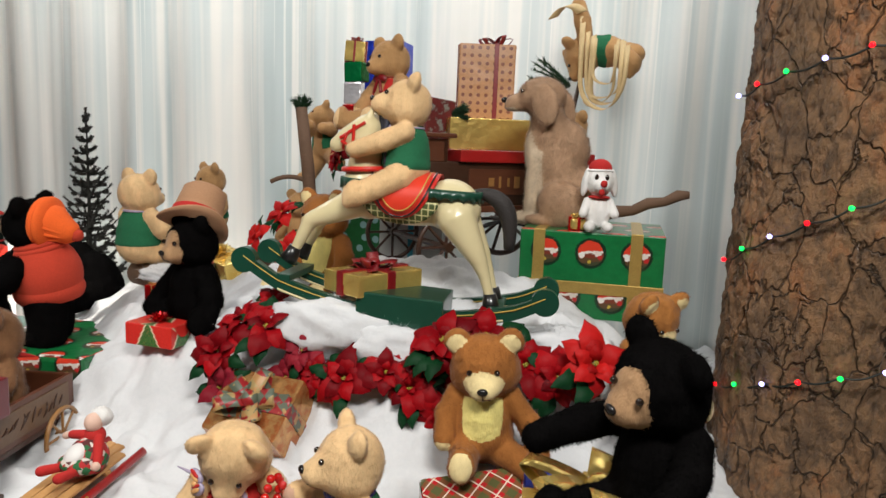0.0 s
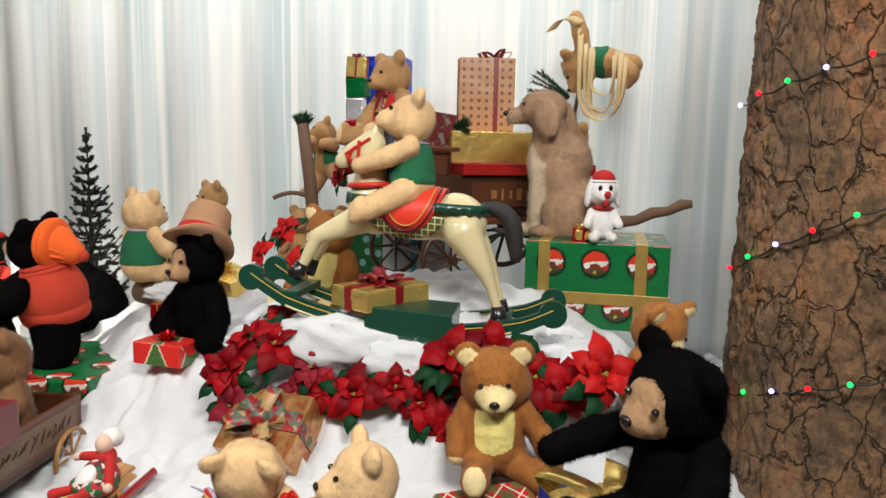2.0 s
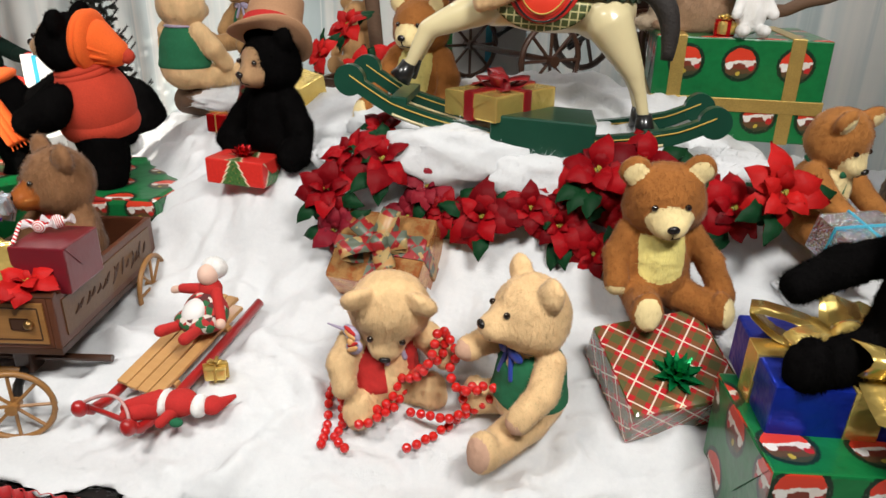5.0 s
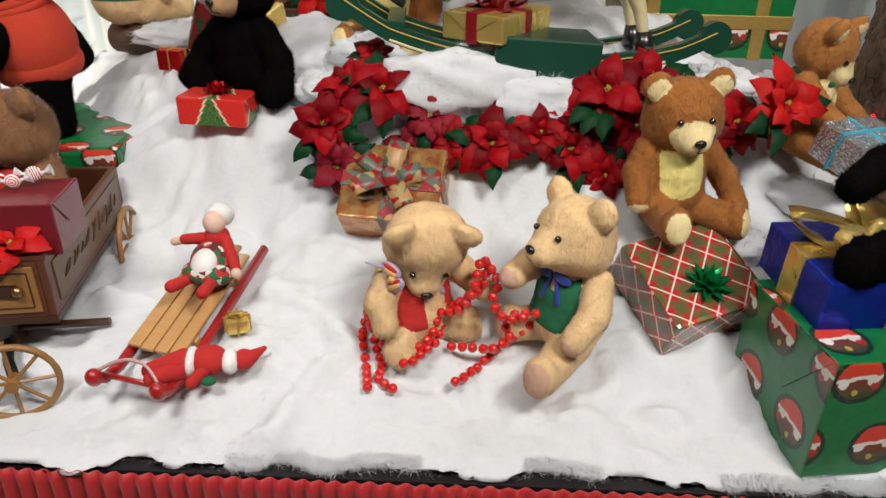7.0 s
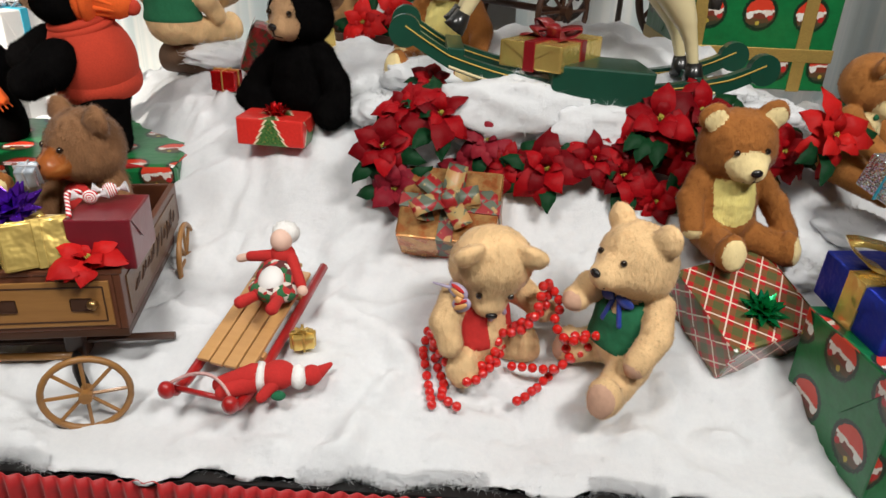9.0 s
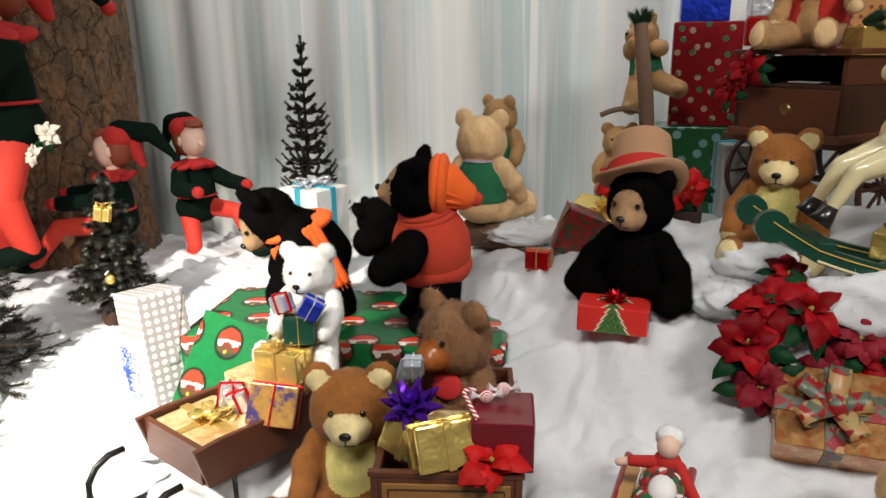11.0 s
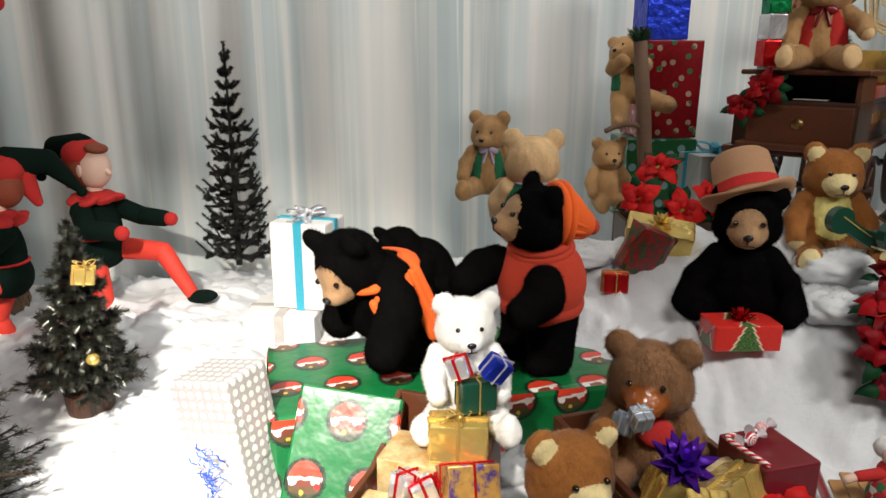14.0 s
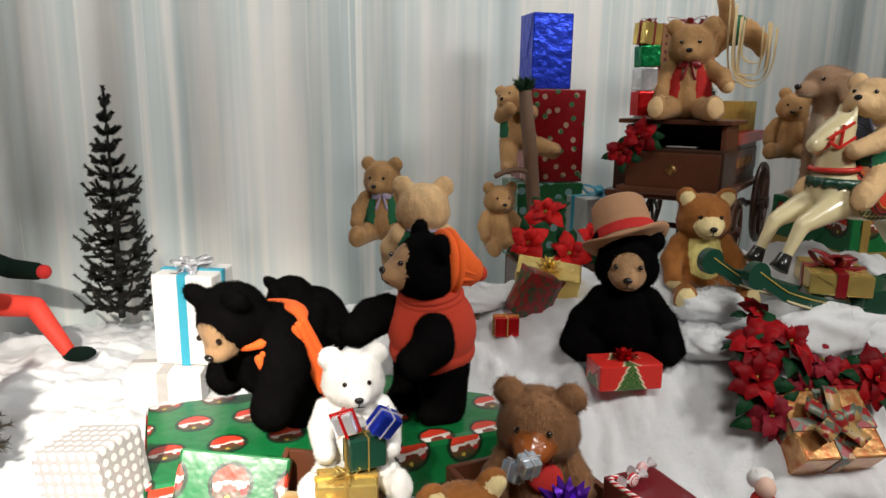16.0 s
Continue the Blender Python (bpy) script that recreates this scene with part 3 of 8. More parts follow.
def gift(name, m, size, paper, label, ribbon=None, rw=0.03, bow=None, bow_mat=None, bow_size=0.07, seed=0, bevel=0.006, cross=(0, 0), axes="xy", face=None):
    """A wrapped box standing on its pose: box, ribbon bands and bow."""
    sx, sy, sz = size
    root = thing(name, m, label, "gift box")
    part("box", box_bm(sx, sy, sz, bevel, (0, 0, sz / 2)), paper, root)
    e = 0.0035
    if min(size) > 0.055 and max(size) > 0.13:
        for s in (-1, 1):
            x = s * (sx / 2 + 0.0016)
            fold = bmesh.new()
            quad = [fold.verts.new((x + s * dx, y, z)) for dx, y, z in ((0.0, -sy * 0.46, sz * 0.985), (0.0, sy * 0.46, sz * 0.985), (0.0022, sy * 0.10, sz * 0.46), (0.0022, -sy * 0.10, sz * 0.46))]
            back = [fold.verts.new((v.co.x - s * 0.0014, v.co.y, v.co.z)) for v in quad]
            fold.faces.new(quad), fold.faces.new(back[::-1])
            for k in range(4):
                fold.faces.new((quad[k], back[k], back[(k + 1) % 4], quad[(k + 1) % 4]))
            bmesh.ops.recalc_face_normals(fold, faces=fold.faces[:])
            uv = fold.loops.layers.uv.new("UVMap")
            for f in fold.faces:
                for lp in f.loops:
                    lp[uv].uv = (lp.vert.co.y + 0.5, lp.vert.co.z)
            part("paper_fold", fold, paper, root)
    if ribbon:
        if "y" in axes:
            bm = box_bm(rw, sy + 2 * e, sz + 2 * e, 0.002, (cross[0], 0, sz / 2))
            part("ribbon", bm, ribbon, root)
        if "x" in axes:
            part("ribbon", box_bm(sx + 3 * e, rw, sz + 3 * e, 0.002, (0, cross[1], sz / 2)), ribbon, root)
        if "z" in axes:
            part("ribbon", box_bm(sx + 2.6 * e, sy + 2.6 * e, rw, 0.002, (0, 0, sz * 0.36)), ribbon, root)
    if bow:
        bm = loop_bow_bm(bow_size, rw * 1.2, 5, 2, seed) if bow == "loop" else star_bow_bm(bow_size, seed=seed)
        b = part("bow", bm, bow_mat or ribbon, root, smooth=bow == "loop")
        if face == "front":
            b.matrix_local = pose(cross[0], -sy / 2 - 0.004, sz * 0.55, 90, 0, 0)
        else:
            b.location = (cross[0], cross[1], sz + 0.006)
    return root


UNIT = {}


def unit_sphere(nu, nv):
    if (nu, nv) not in UNIT:
        v = [(0, 0, 1)]
        for j in range(1, nv):
            for i in range(nu):
                a, b = math.pi * j / nv, 2 * math.pi * i / nu
                v.append((math.sin(a) * math.cos(b), math.sin(a) * math.sin(b), math.cos(a)))
        v.append((0, 0, -1))
        f = []
        for i in range(nu):
            f.append((0, 1 + i, 1 + (i + 1) % nu))
        for j in range(nv - 2):
            for i in range(nu):
                a, b = 1 + j * nu + i, 1 + j * nu + (i + 1) % nu
                f.append((a, a + nu, b + nu, b))
        last, base = len(v) - 1, 1 + (nv - 2) * nu
        for i in range(nu):
            f.append((base + i, last, base + (i + 1) % nu))
        UNIT[(nu, nv)] = (np.array(v), f)
    return UNIT[(nu, nv)]


def rot(rx, ry, rz):
    return np.array(Euler([radians(a) for a in (rx, ry, rz)]).to_matrix())


def comb_nap(me, first, normals):
    """Soft pile: the tufts take the normals of the cloth they grow on."""
    vn = np.empty(len(me.vertices) * 3, dtype=np.float32)
    me.vertex_normals.foreach_get("vector", vn)
    vn = vn.reshape(-1, 3)
    vn[first:first + len(normals)] = normals
    me.normals_split_custom_set_from_vertices(vn.tolist())


def surface_net(F, lo, h):
    """The zero surface of a field on a grid: points in the crossed cells, quads over the crossed edges."""
    shape = tuple(n - 1 for n in F.shape)
    acc, cnt = np.zeros(shape + (3,)), np.zeros(shape)
    neg = F < 0
    for ax in range(3):
        o1, o2 = (ax + 1) % 3, (ax + 2) % 3
        for b in (0, 1):
            for c in (0, 1):
                a0, a1 = [None] * 3, [None] * 3
                a0[ax], a1[ax] = slice(0, -1), slice(1, None)
                for o, q in ((o1, b), (o2, c)):
                    a0[o] = a1[o] = slice(q, F.shape[o] - 1 + q)
                f0, f1 = F[tuple(a0)], F[tuple(a1)]
                cross = neg[tuple(a0)] != neg[tuple(a1)]
                t = np.where(cross, f0 / np.where(cross, f0 - f1, 1.0), 0.0)
                acc[..., ax] += t
                acc[..., o1] += cross * b
                acc[..., o2] += cross * c
                cnt += cross
    live = cnt > 0
    num = np.full(shape, -1)
    num[live] = np.arange(live.sum())
    verts = np.array(lo) + h * (np.argwhere(live) + acc[live] / cnt[live][:, None])
    quads = []
    for ax in range(3):
        o1, o2 = (ax + 1) % 3, (ax + 2) % 3
        a0, a1 = [slice(1, -1)] * 3, [slice(1, -1)] * 3
        a0[ax], a1[ax] = slice(0, -1), slice(1, None)
        n0, n1 = neg[tuple(a0)], neg[tuple(a1)]
        at = np.argwhere(n0 != n1)
        out = n0[n0 != n1]
        at[:, o1] += 1
        at[:, o2] += 1
        q = []
        for b, c in ((-1, -1), (0, -1), (0, 0), (-1, 0)):
            k = at.copy()
            k[:, o1] += b
            k[:, o2] += c
            q.append(num[k[:, 0], k[:, 1], k[:, 2]])
        q = np.stack(q, 1)
        q[~out] = q[~out][:, ::-1]
        quads.append(q)
    return verts, np.concatenate(quads)


class Toy:
    """Gathers rounded forms into ONE mesh. Soft forms (pile not 0) melt into one stuffed skin; plush ones (pile over 0) get short tufts."""

    def __init__(self, scale=1.0, seed=1, melt=0.013, cells=78, rough=1.0):
        self.s, self.v, self.f, self.mi, self.mats, self.soft, self.zones = scale, [], [], [], [], [], []
        self.rng = np.random.RandomState(seed)
        self.count, self.first, self.nap, self.melt, self.cells, self.rough = 0, 0, None, melt * scale, cells, rough

    def _m(self, mat):
        if mat not in self.mats:
            self.mats.append(mat)
        return self.mats.index(mat)

    def _push(self, verts, faces, mat):
        k = self._m(mat)
        b = self.count
        self.v.append(verts)
        self.f.extend(tuple(i + b for i in f) for f in faces)
        self.mi.extend([k] * len(faces))
        self.count += len(verts)

    def ell(self, c, r, mat, turn=(0, 0, 0), pile=0.0, nu=20, nv=12, keep=None):
        c, r = np.array(c, float) * self.s, np.array(r if hasattr(r, "__len__") else (r, r, r), float) * self.s
        R = rot(*turn)
        if pile:
            self.soft.append(("e", c, r, R, mat, pile))
            return
        u, f = unit_sphere(nu, nv)
        if keep:
            ok = [keep(*p) for p in u]
            f = [q for q in f if all(ok[i] for i in q)]
        self._push((u * r) @ R.T + c, f, mat)

    def cap(self, p0, p1, r0, r1, mat, pile=0.0, nu=14):
        p0, p1 = np.array(p0, float) * self.s, np.array(p1, float) * self.s
        r0, r1 = r0 * self.s, r1 * self.s
        if pile:
            self.soft.append(("c", p0, p1, (r0, r1), mat, pile))
            return
        d = p1 - p0
        L = np.linalg.norm(d)
        d = d / L
        a = np.cross(d, (0.3, 0.5, 0.81))
        a /= np.linalg.norm(a)
        b = np.cross(d, a)
        rows = [(-math.cos(q) * r0, math.sin(q) * r0) for q in (0.01, 0.5, 1.0, 1.57)]
        rows += [(L * t, r0 + (r1 - r0) * t) for t in (0.33, 0.66)]
        rows += [(L + math.sin(q) * r1, math.cos(q) * r1) for q in (0, 0.55, 1.05, 1.56)]
        vs, fs = [], []
        for h, r in rows:
            for k in range(nu):
                q = 2 * math.pi * k / nu
                vs.append(p0 + d * h + (a * math.cos(q) + b * math.sin(q)) * max(r, 1e-4))
        for i in range(len(rows) - 1):
            for k in range(nu):
                A, B = i * nu + k, i * nu + (k + 1) % nu
                fs.append((A, B, B + nu, A + nu))
        self._push(np.array(vs), fs, mat)

    def zone(self, mat, lift, forms, where):
        """Cloth on the skin: the faces of the forms numbered in forms, where the test on x, y, z holds, lifted a little."""
        self.zones.append((mat, lift * self.s, forms, where))

    def depths(self, P):
        D = np.empty((len(self.soft), len(P)))
        for i, s in enumerate(self.soft):
            if s[0] == "e":
                q = (P - s[1]) @ s[3]
                k0 = np.linalg.norm(q / s[2], axis=1)
                k1 = np.linalg.norm(q / (s[2] * s[2]), axis=1) + 1e-9
                D[i] = np.where(k0 > 0.2, k0 * (k0 - 1) / k1, -0.8 * s[2].min())
            else:
                d = s[2] - s[1]
                t = np.clip(((P - s[1]) @ d) / (d @ d), 0, 1)
                D[i] = np.linalg.norm(P - s[1] - t[:, None] * d, axis=1) - (s[3][0] + (s[3][1] - s[3][0]) * t)
        return D

    def grow(self, dense=32000, width=0.0011):
        """The melted skin, its cloth zones and its tufts."""
        if not self.soft:
            return
        lo, hi = np.full(3, 1e9), np.full(3, -1e9)
        for s in self.soft:
            if s[0] == "e":
                m = np.full(3, s[2].max())
                lo, hi = np.minimum(lo, s[1] - m), np.maximum(hi, s[1] + m)
            else:
                for p, r in ((s[1], s[3][0]), (s[2], s[3][1])):
                    lo, hi = np.minimum(lo, p - r), np.maximum(hi, p + r)
        h = (hi - lo).max() / self.cells
        lo, hi = lo - 3 * h, hi + 3 * h
        axes = [np.arange(a, b, h) for a, b in zip(lo, hi)]
        G = np.stack(np.meshgrid(*axes, indexing="ij"), -1)
        D = self.depths(G.reshape(-1, 3))
        low = D.min(0)
        k = self.melt
        F = low - k * np.log(np.exp(-(D - low) / k).sum(0))
        V, Q = surface_net(F.reshape(G.shape[:3]), lo, h)
        C = V[Q].mean(1)
        which = self.depths(C).argmin(0)
        fn = np.cross(V[Q[:, 2]] - V[Q[:, 0]], V[Q[:, 3]] - V[Q[:, 1]])
        N = np.zeros_like(V)
        for c in range(4):
            np.add.at(N, Q[:, c], fn)
        N /= np.linalg.norm(N, axis=1)[:, None] + 1e-12
        lump = np.array([noise.noise(Vector(v * 26)) * 0.0032 + noise.noise(Vector(v * 70)) * 0.0016 for v in V])
        V = V + N * (lump * min(1.0, self.s * 2.2) * self.rough)[:, None]
        mats = np.array([self._m(s[4]) for s in self.soft])[which]
        pile = np.array([max(s[5], 0.0) for s in self.soft])[which]
        for mat, lift, forms, where in self.zones:
            c = C / self.s
            hit = np.isin(which, forms) & where(c[:, 0], c[:, 1], c[:, 2])
            mats[hit], pile[hit] = self._m(mat), 0.0
            edge = np.zeros(len(V), bool)
            edge[Q[~hit].ravel()] = True
            inner = np.zeros(len(V), bool)
            inner[Q[hit].ravel()] = True
            V = V + N * (lift * (inner & ~edge))[:, None]
        b = self.count
        self.v.append(V)
        self.f.extend(map(tuple, (Q + b).tolist()))
        self.mi.extend(mats.tolist())
        self.count += len(V)
        area = np.linalg.norm(fn, axis=1) / 2 * (pile > 0)
        n = int(area.sum() * dense * 1.7)
        if not n:
            return
        pick = self.rng.choice(len(Q), n, p=area / area.sum())
        u, w = self.rng.rand(n, 1), self.rng.rand(n, 1)
        q = Q[pick]

        def between(A):
            return (A[q[:, 0]] * (1 - u) + A[q[:, 1]] * u) * (1 - w) + (A[q[:, 3]] * (1 - u) + A[q[:, 2]] * u) * w
        P, M, L = between(V), between(N), pile[pick]
        M /= np.linalg.norm(M, axis=1)[:, None] + 1e-12
        lean = self.rng.normal(size=(n, 3)) * 0.7 + np.array((0, 0, -0.7))
        lean -= (lean * M).sum(1)[:, None] * M
        go = M * 0.42 + lean / (np.linalg.norm(lean, axis=1)[:, None] + 1e-9)
        go /= np.linalg.norm(go, axis=1)[:, None]
        tip = P + go * (L * self.rng.uniform(0.5, 1.3, n))[:, None]
        side = np.cross(M, go)
        side = side / (np.linalg.norm(side, axis=1)[:, None] + 1e-9) * (width * self.rng.uniform(0.6, 1.4, n))[:, None]
        base = P - M * 0.0015
        nap = M + self.rng.normal(size=(n, 3)) * 0.08
        nap /= np.linalg.norm(nap, axis=1)[:, None]
        self.first, self.nap = self.count, np.repeat(nap, 3, axis=0)
        T = np.empty((n * 3, 3))
        T[0::3], T[1::3], T[2::3] = base - side, base + side, tip
        flip = (np.cross(T[1::3] - T[0::3], T[2::3] - T[0::3]) * M).sum(1) < 0
        T[0::3][flip], T[1::3][flip] = T[1::3][flip].copy(), T[0::3][flip].copy()
        b = self.count
        self.v.append(T)
        self.f.extend((b + 3 * i, b + 3 * i + 1, b + 3 * i + 2) for i in range(n))
        self.mi.extend(mats[pick].tolist())
        self.count += 3 * n

    def done(self, name, m, label, category, group="", parent=None):
        ob = mesh_object(name, np.concatenate(self.v).tolist(), self.f, self.mats, self.mi, parent)
        if self.nap is not None:
            comb_nap(ob.data, self.first, self.nap)
        ob.matrix_world = m
        return tagged(ob, label, category, group) if not parent else ob


def mirror(p, side):
    return (p[0] * side, p[1], p[2])


def bear(name, m, H, coat, label, muzzle=None, belly=None, inner=None, vest=None, vest_open=True, kind="sit", head=(0, 0, 0), arms=None, legs=None,
         pile=0.011, bow=None, pads=None, extra=None, seed=1, dens=32000, headscale=1.0, nodz=0.0, headoff=(0, 0, 0), group="teddy bears", fat=1.0, legr=1.0, snout=False):
    """A plush bear in one mesh. Local -y is its front, the origin its base; H its height. head: pitch, roll, yaw of the head."""
    T = Toy(H, seed)
    p = pile * (0.9 if coat is FUR_BLACK else 0.95)
    muzzle, inner, belly_mat = muzzle or coat, inner or coat, belly
    if kind == "sit":
        bz, hz, br = 0.30, 0.74, (0.215 * fat, 0.19 * fat, 0.30)
        arms = arms or (((0.20, -0.02, 0.50), (0.29, -0.20, 0.23)),) * 2
        legs = legs or (((0.13, -0.08, 0.11), (0.25, -0.42, 0.09)),) * 2
    else:
        bz, hz, br = 0.44, 0.79, (0.165 * fat, 0.15 * fat, 0.24)
        arms = arms or (((0.15, -0.02, 0.60), (0.24, -0.15, 0.40)),) * 2
        legs = legs or (((0.09, 0.0, 0.28), (0.11, -0.02, 0.06)),) * 2
    k = (1.0 if kind == "sit" else 0.82) * headscale
    T.ell((0, 0, bz), br, coat, pile=p)
    T.ell((0, 0, bz - br[2] * 0.35), (br[0] * 1.06, br[1] * 1.08, br[2] * 0.66), coat, pile=p)
    if belly_mat:
        T.ell((0, -br[1] * 0.36, bz + 0.03), (br[0] * 0.74, br[1] * 0.76, br[2] * 0.98), belly_mat, pile=p * 0.7)
    if vest:
        def worn(x, y, z):
            gap = (y < -0.10 * fat) & (np.abs(x) < 0.075 * fat + 0.03 * (bz + 0.1 - z)) if vest_open else (y < -0.08) & (z > bz + 0.12) & (np.abs(x) < (z - bz - 0.12) * 1.1)
            return (z > bz - 0.36 * br[2]) & (z < bz + 0.86 * br[2]) & ~gap
        T.zone(vest, 0.010, (0, 1), worn)
    R = rot(*head)
    hc = np.array((0, -0.02, hz)) + np.array(headoff)

    def at(x, y, z):
        return tuple(hc + R @ (np.array((x, y, z)) * k))
    T.ell(hc, (0.215 * k, 0.195 * k, 0.195 * k), coat, head, p)
    T.ell(at(0, -0.01, -0.06), (0.225 * k, 0.18 * k, 0.15 * k), coat, head, p)
    T.ell(at(0, -0.185, -0.055), (0.098 * k, 0.105 * k, 0.078 * k), muzzle, head, p * 0.5)
    T.ell(at(0, -0.15, -0.035), (0.12 * k, 0.08 * k, 0.1 * k), muzzle, head, p * 0.5)
    if coat is FUR_BLACK:
        T.ell(at(0, -0.105, 0.005), (0.135 * k, 0.105 * k, 0.135 * k), muzzle, head, p * 0.5)
    if snout:
        T.cap(at(0, -0.07, -0.02), at(0, -0.225, -0.055), 0.135 * k, 0.062 * k, muzzle, p)
    T.ell(at(0, -0.290, -0.025), (0.034 * k, 0.02 * k, 0.024 * k), NOSE, head, nu=10, nv=7)
    T.cap(at(0, -0.290, -0.05), at(0, -0.283, -0.085), 0.005, 0.005, NOSE, nu=6)
    for s in (1, -1):
        T.cap(at(0, -0.283, -0.085), at(0.045 * s, -0.258, -0.1), 0.0045, 0.004, NOSE, nu=6)
        T.ell(at(0.085 * s, (-0.190 if snout else -0.183) if coat is not FUR_BLACK else -0.208, 0.045), 0.019 * k, EYE, nu=10, nv=7)
        T.ell(at(0.17 * s, 0.01, 0.165), (0.085 * k, 0.042 * k, 0.085 * k), coat, (head[0], head[1] + 25 * s, head[2]), p)
        T.ell(at(0.168 * s, -0.022, 0.162), (0.058 * k, 0.026 * k, 0.058 * k), inner, (head[0], head[1] + 25 * s, head[2]), p * 0.5)
    for (a, b), s in zip(arms, (1, -1)):
        a, b = mirror(a, s), mirror(b, s)
        mid = tuple((np.array(a) + np.array(b)) / 2 + np.array((0.03 * s, 0.03, 0.0)))
        T.cap(a, mid, 0.082 * fat, 0.082 * fat, coat, p)
        T.cap(mid, b, 0.082 * fat, 0.074 * fat, coat, p)
        if pads:
            d = np.array(b) - np.array(mid)
            d = d / np.linalg.norm(d)
            T.ell(tuple(np.array(b) + d * 0.045), (0.055, 0.05, 0.055), pads, pile=p * 0.4)
    for (a, b), s in zip(legs, (1, -1)):
        a, b = mirror(a, s), mirror(b, s)
        T.cap(a, b, 0.115 * legr, 0.095 * legr, coat, p)
        if kind == "sit":
            d = np.array(b) - np.array(a)
            d = d / np.linalg.norm(d)
            yaw = math.degrees(math.atan2(d[0], -d[1]))
            T.ell(tuple(np.array(b) + d * 0.035 + np.array((0, 0, 0.03))), (0.088, 0.06, 0.118), coat, (-12, 0, yaw), p)
            T.ell(tuple(np.array(b) + d * 0.068 + np.array((0, 0, 0.032))), (0.07, 0.036, 0.095), pads or coat, (-12, 0, yaw), p * 0.3)
        else:
            T.ell(tuple(np.array(b) + np.array((0.0, -0.05, -0.005))), (0.075, 0.12, 0.06), coat, (0, 0, 12 * s), p)
    if bow:
        T.ell((0, 0.0, hz - 0.19 * k), (0.155, 0.145, 0.022), bow)
        for s in (1, -1):
            T.ell((0.06 * s, -0.165, hz - 0.2 * k), (0.06, 0.018, 0.035), bow, (0, 20 * s, 15 * s))
            T.cap((0.02 * s, -0.165, hz - 0.21 * k), (0.06 * s, -0.18, hz - 0.34 * k), 0.014, 0.018, bow)
    if extra:
        extra(T, at, head)
    T.grow(dens)
    return T.done(name, m, label, "teddy bear", group)


# ---- the setting ----
def snow_height(x, y):
    """Height of the white wadding over the table."""
    def hill(cx, cy, a, sx, sy):
        return a * math.exp(-0.5 * ((x - cx) / sx) ** 2 - 0.5 * ((y - cy) / sy) ** 2)
    t = min(max((y - 1.70) / 0.5, 0), 1)
    h = 0.31 + 0.07 * t * t * (3 - 2 * t)
    h += hill(-0.05, 3.05, 0.62, 0.68, 0.40) + hill(-1.30, 3.25, 0.27, 0.45, 0.40) + hill(-1.75, 3.75, 0.30, 0.40, 0.42)
    h += hill(-3.1, 3.7, 0.14, 1.1, 0.8) + hill(-0.95, 2.28, 0.06, 0.30, 0.18) + hill(-0.55, 2.70, 0.10, 0.30, 0.12) + hill(0.10, 3.7, 0.10, 0.6, 0.4)
    h += hill(-1.55, 1.92, -0.03, 0.22, 0.16) + hill(-2.9, 2.9, 0.05, 0.4, 0.3) + hill(-0.75, 3.55, 0.22, 0.5, 0.45) + hill(-1.20, 2.78, 0.115, 0.22, 0.13)
    n = noise.fractal(Vector((x * 2.3, y * 2.3, 0.3)), 0.8, 2.1, 4) * 0.038
    lump = noise.fractal(Vector((x * 5.5 + 0.8 * noise.noise(Vector((x * 4, y * 4, 1))), y * 6.5, 4.1)), 0.9, 2.1, 3)
    n += 0.066 * (math.sqrt(lump * lump + 0.006) - 0.22) + noise.fractal(Vector((x * 17, y * 17, 8.8)), 0.9, 2.0, 2) * 0.005
    edge = min(max((y - 1.70) / 0.12, 0), 1)
    return max(0.326, 0.325 + (h + n - 0.325) * (0.35 + 0.65 * edge))


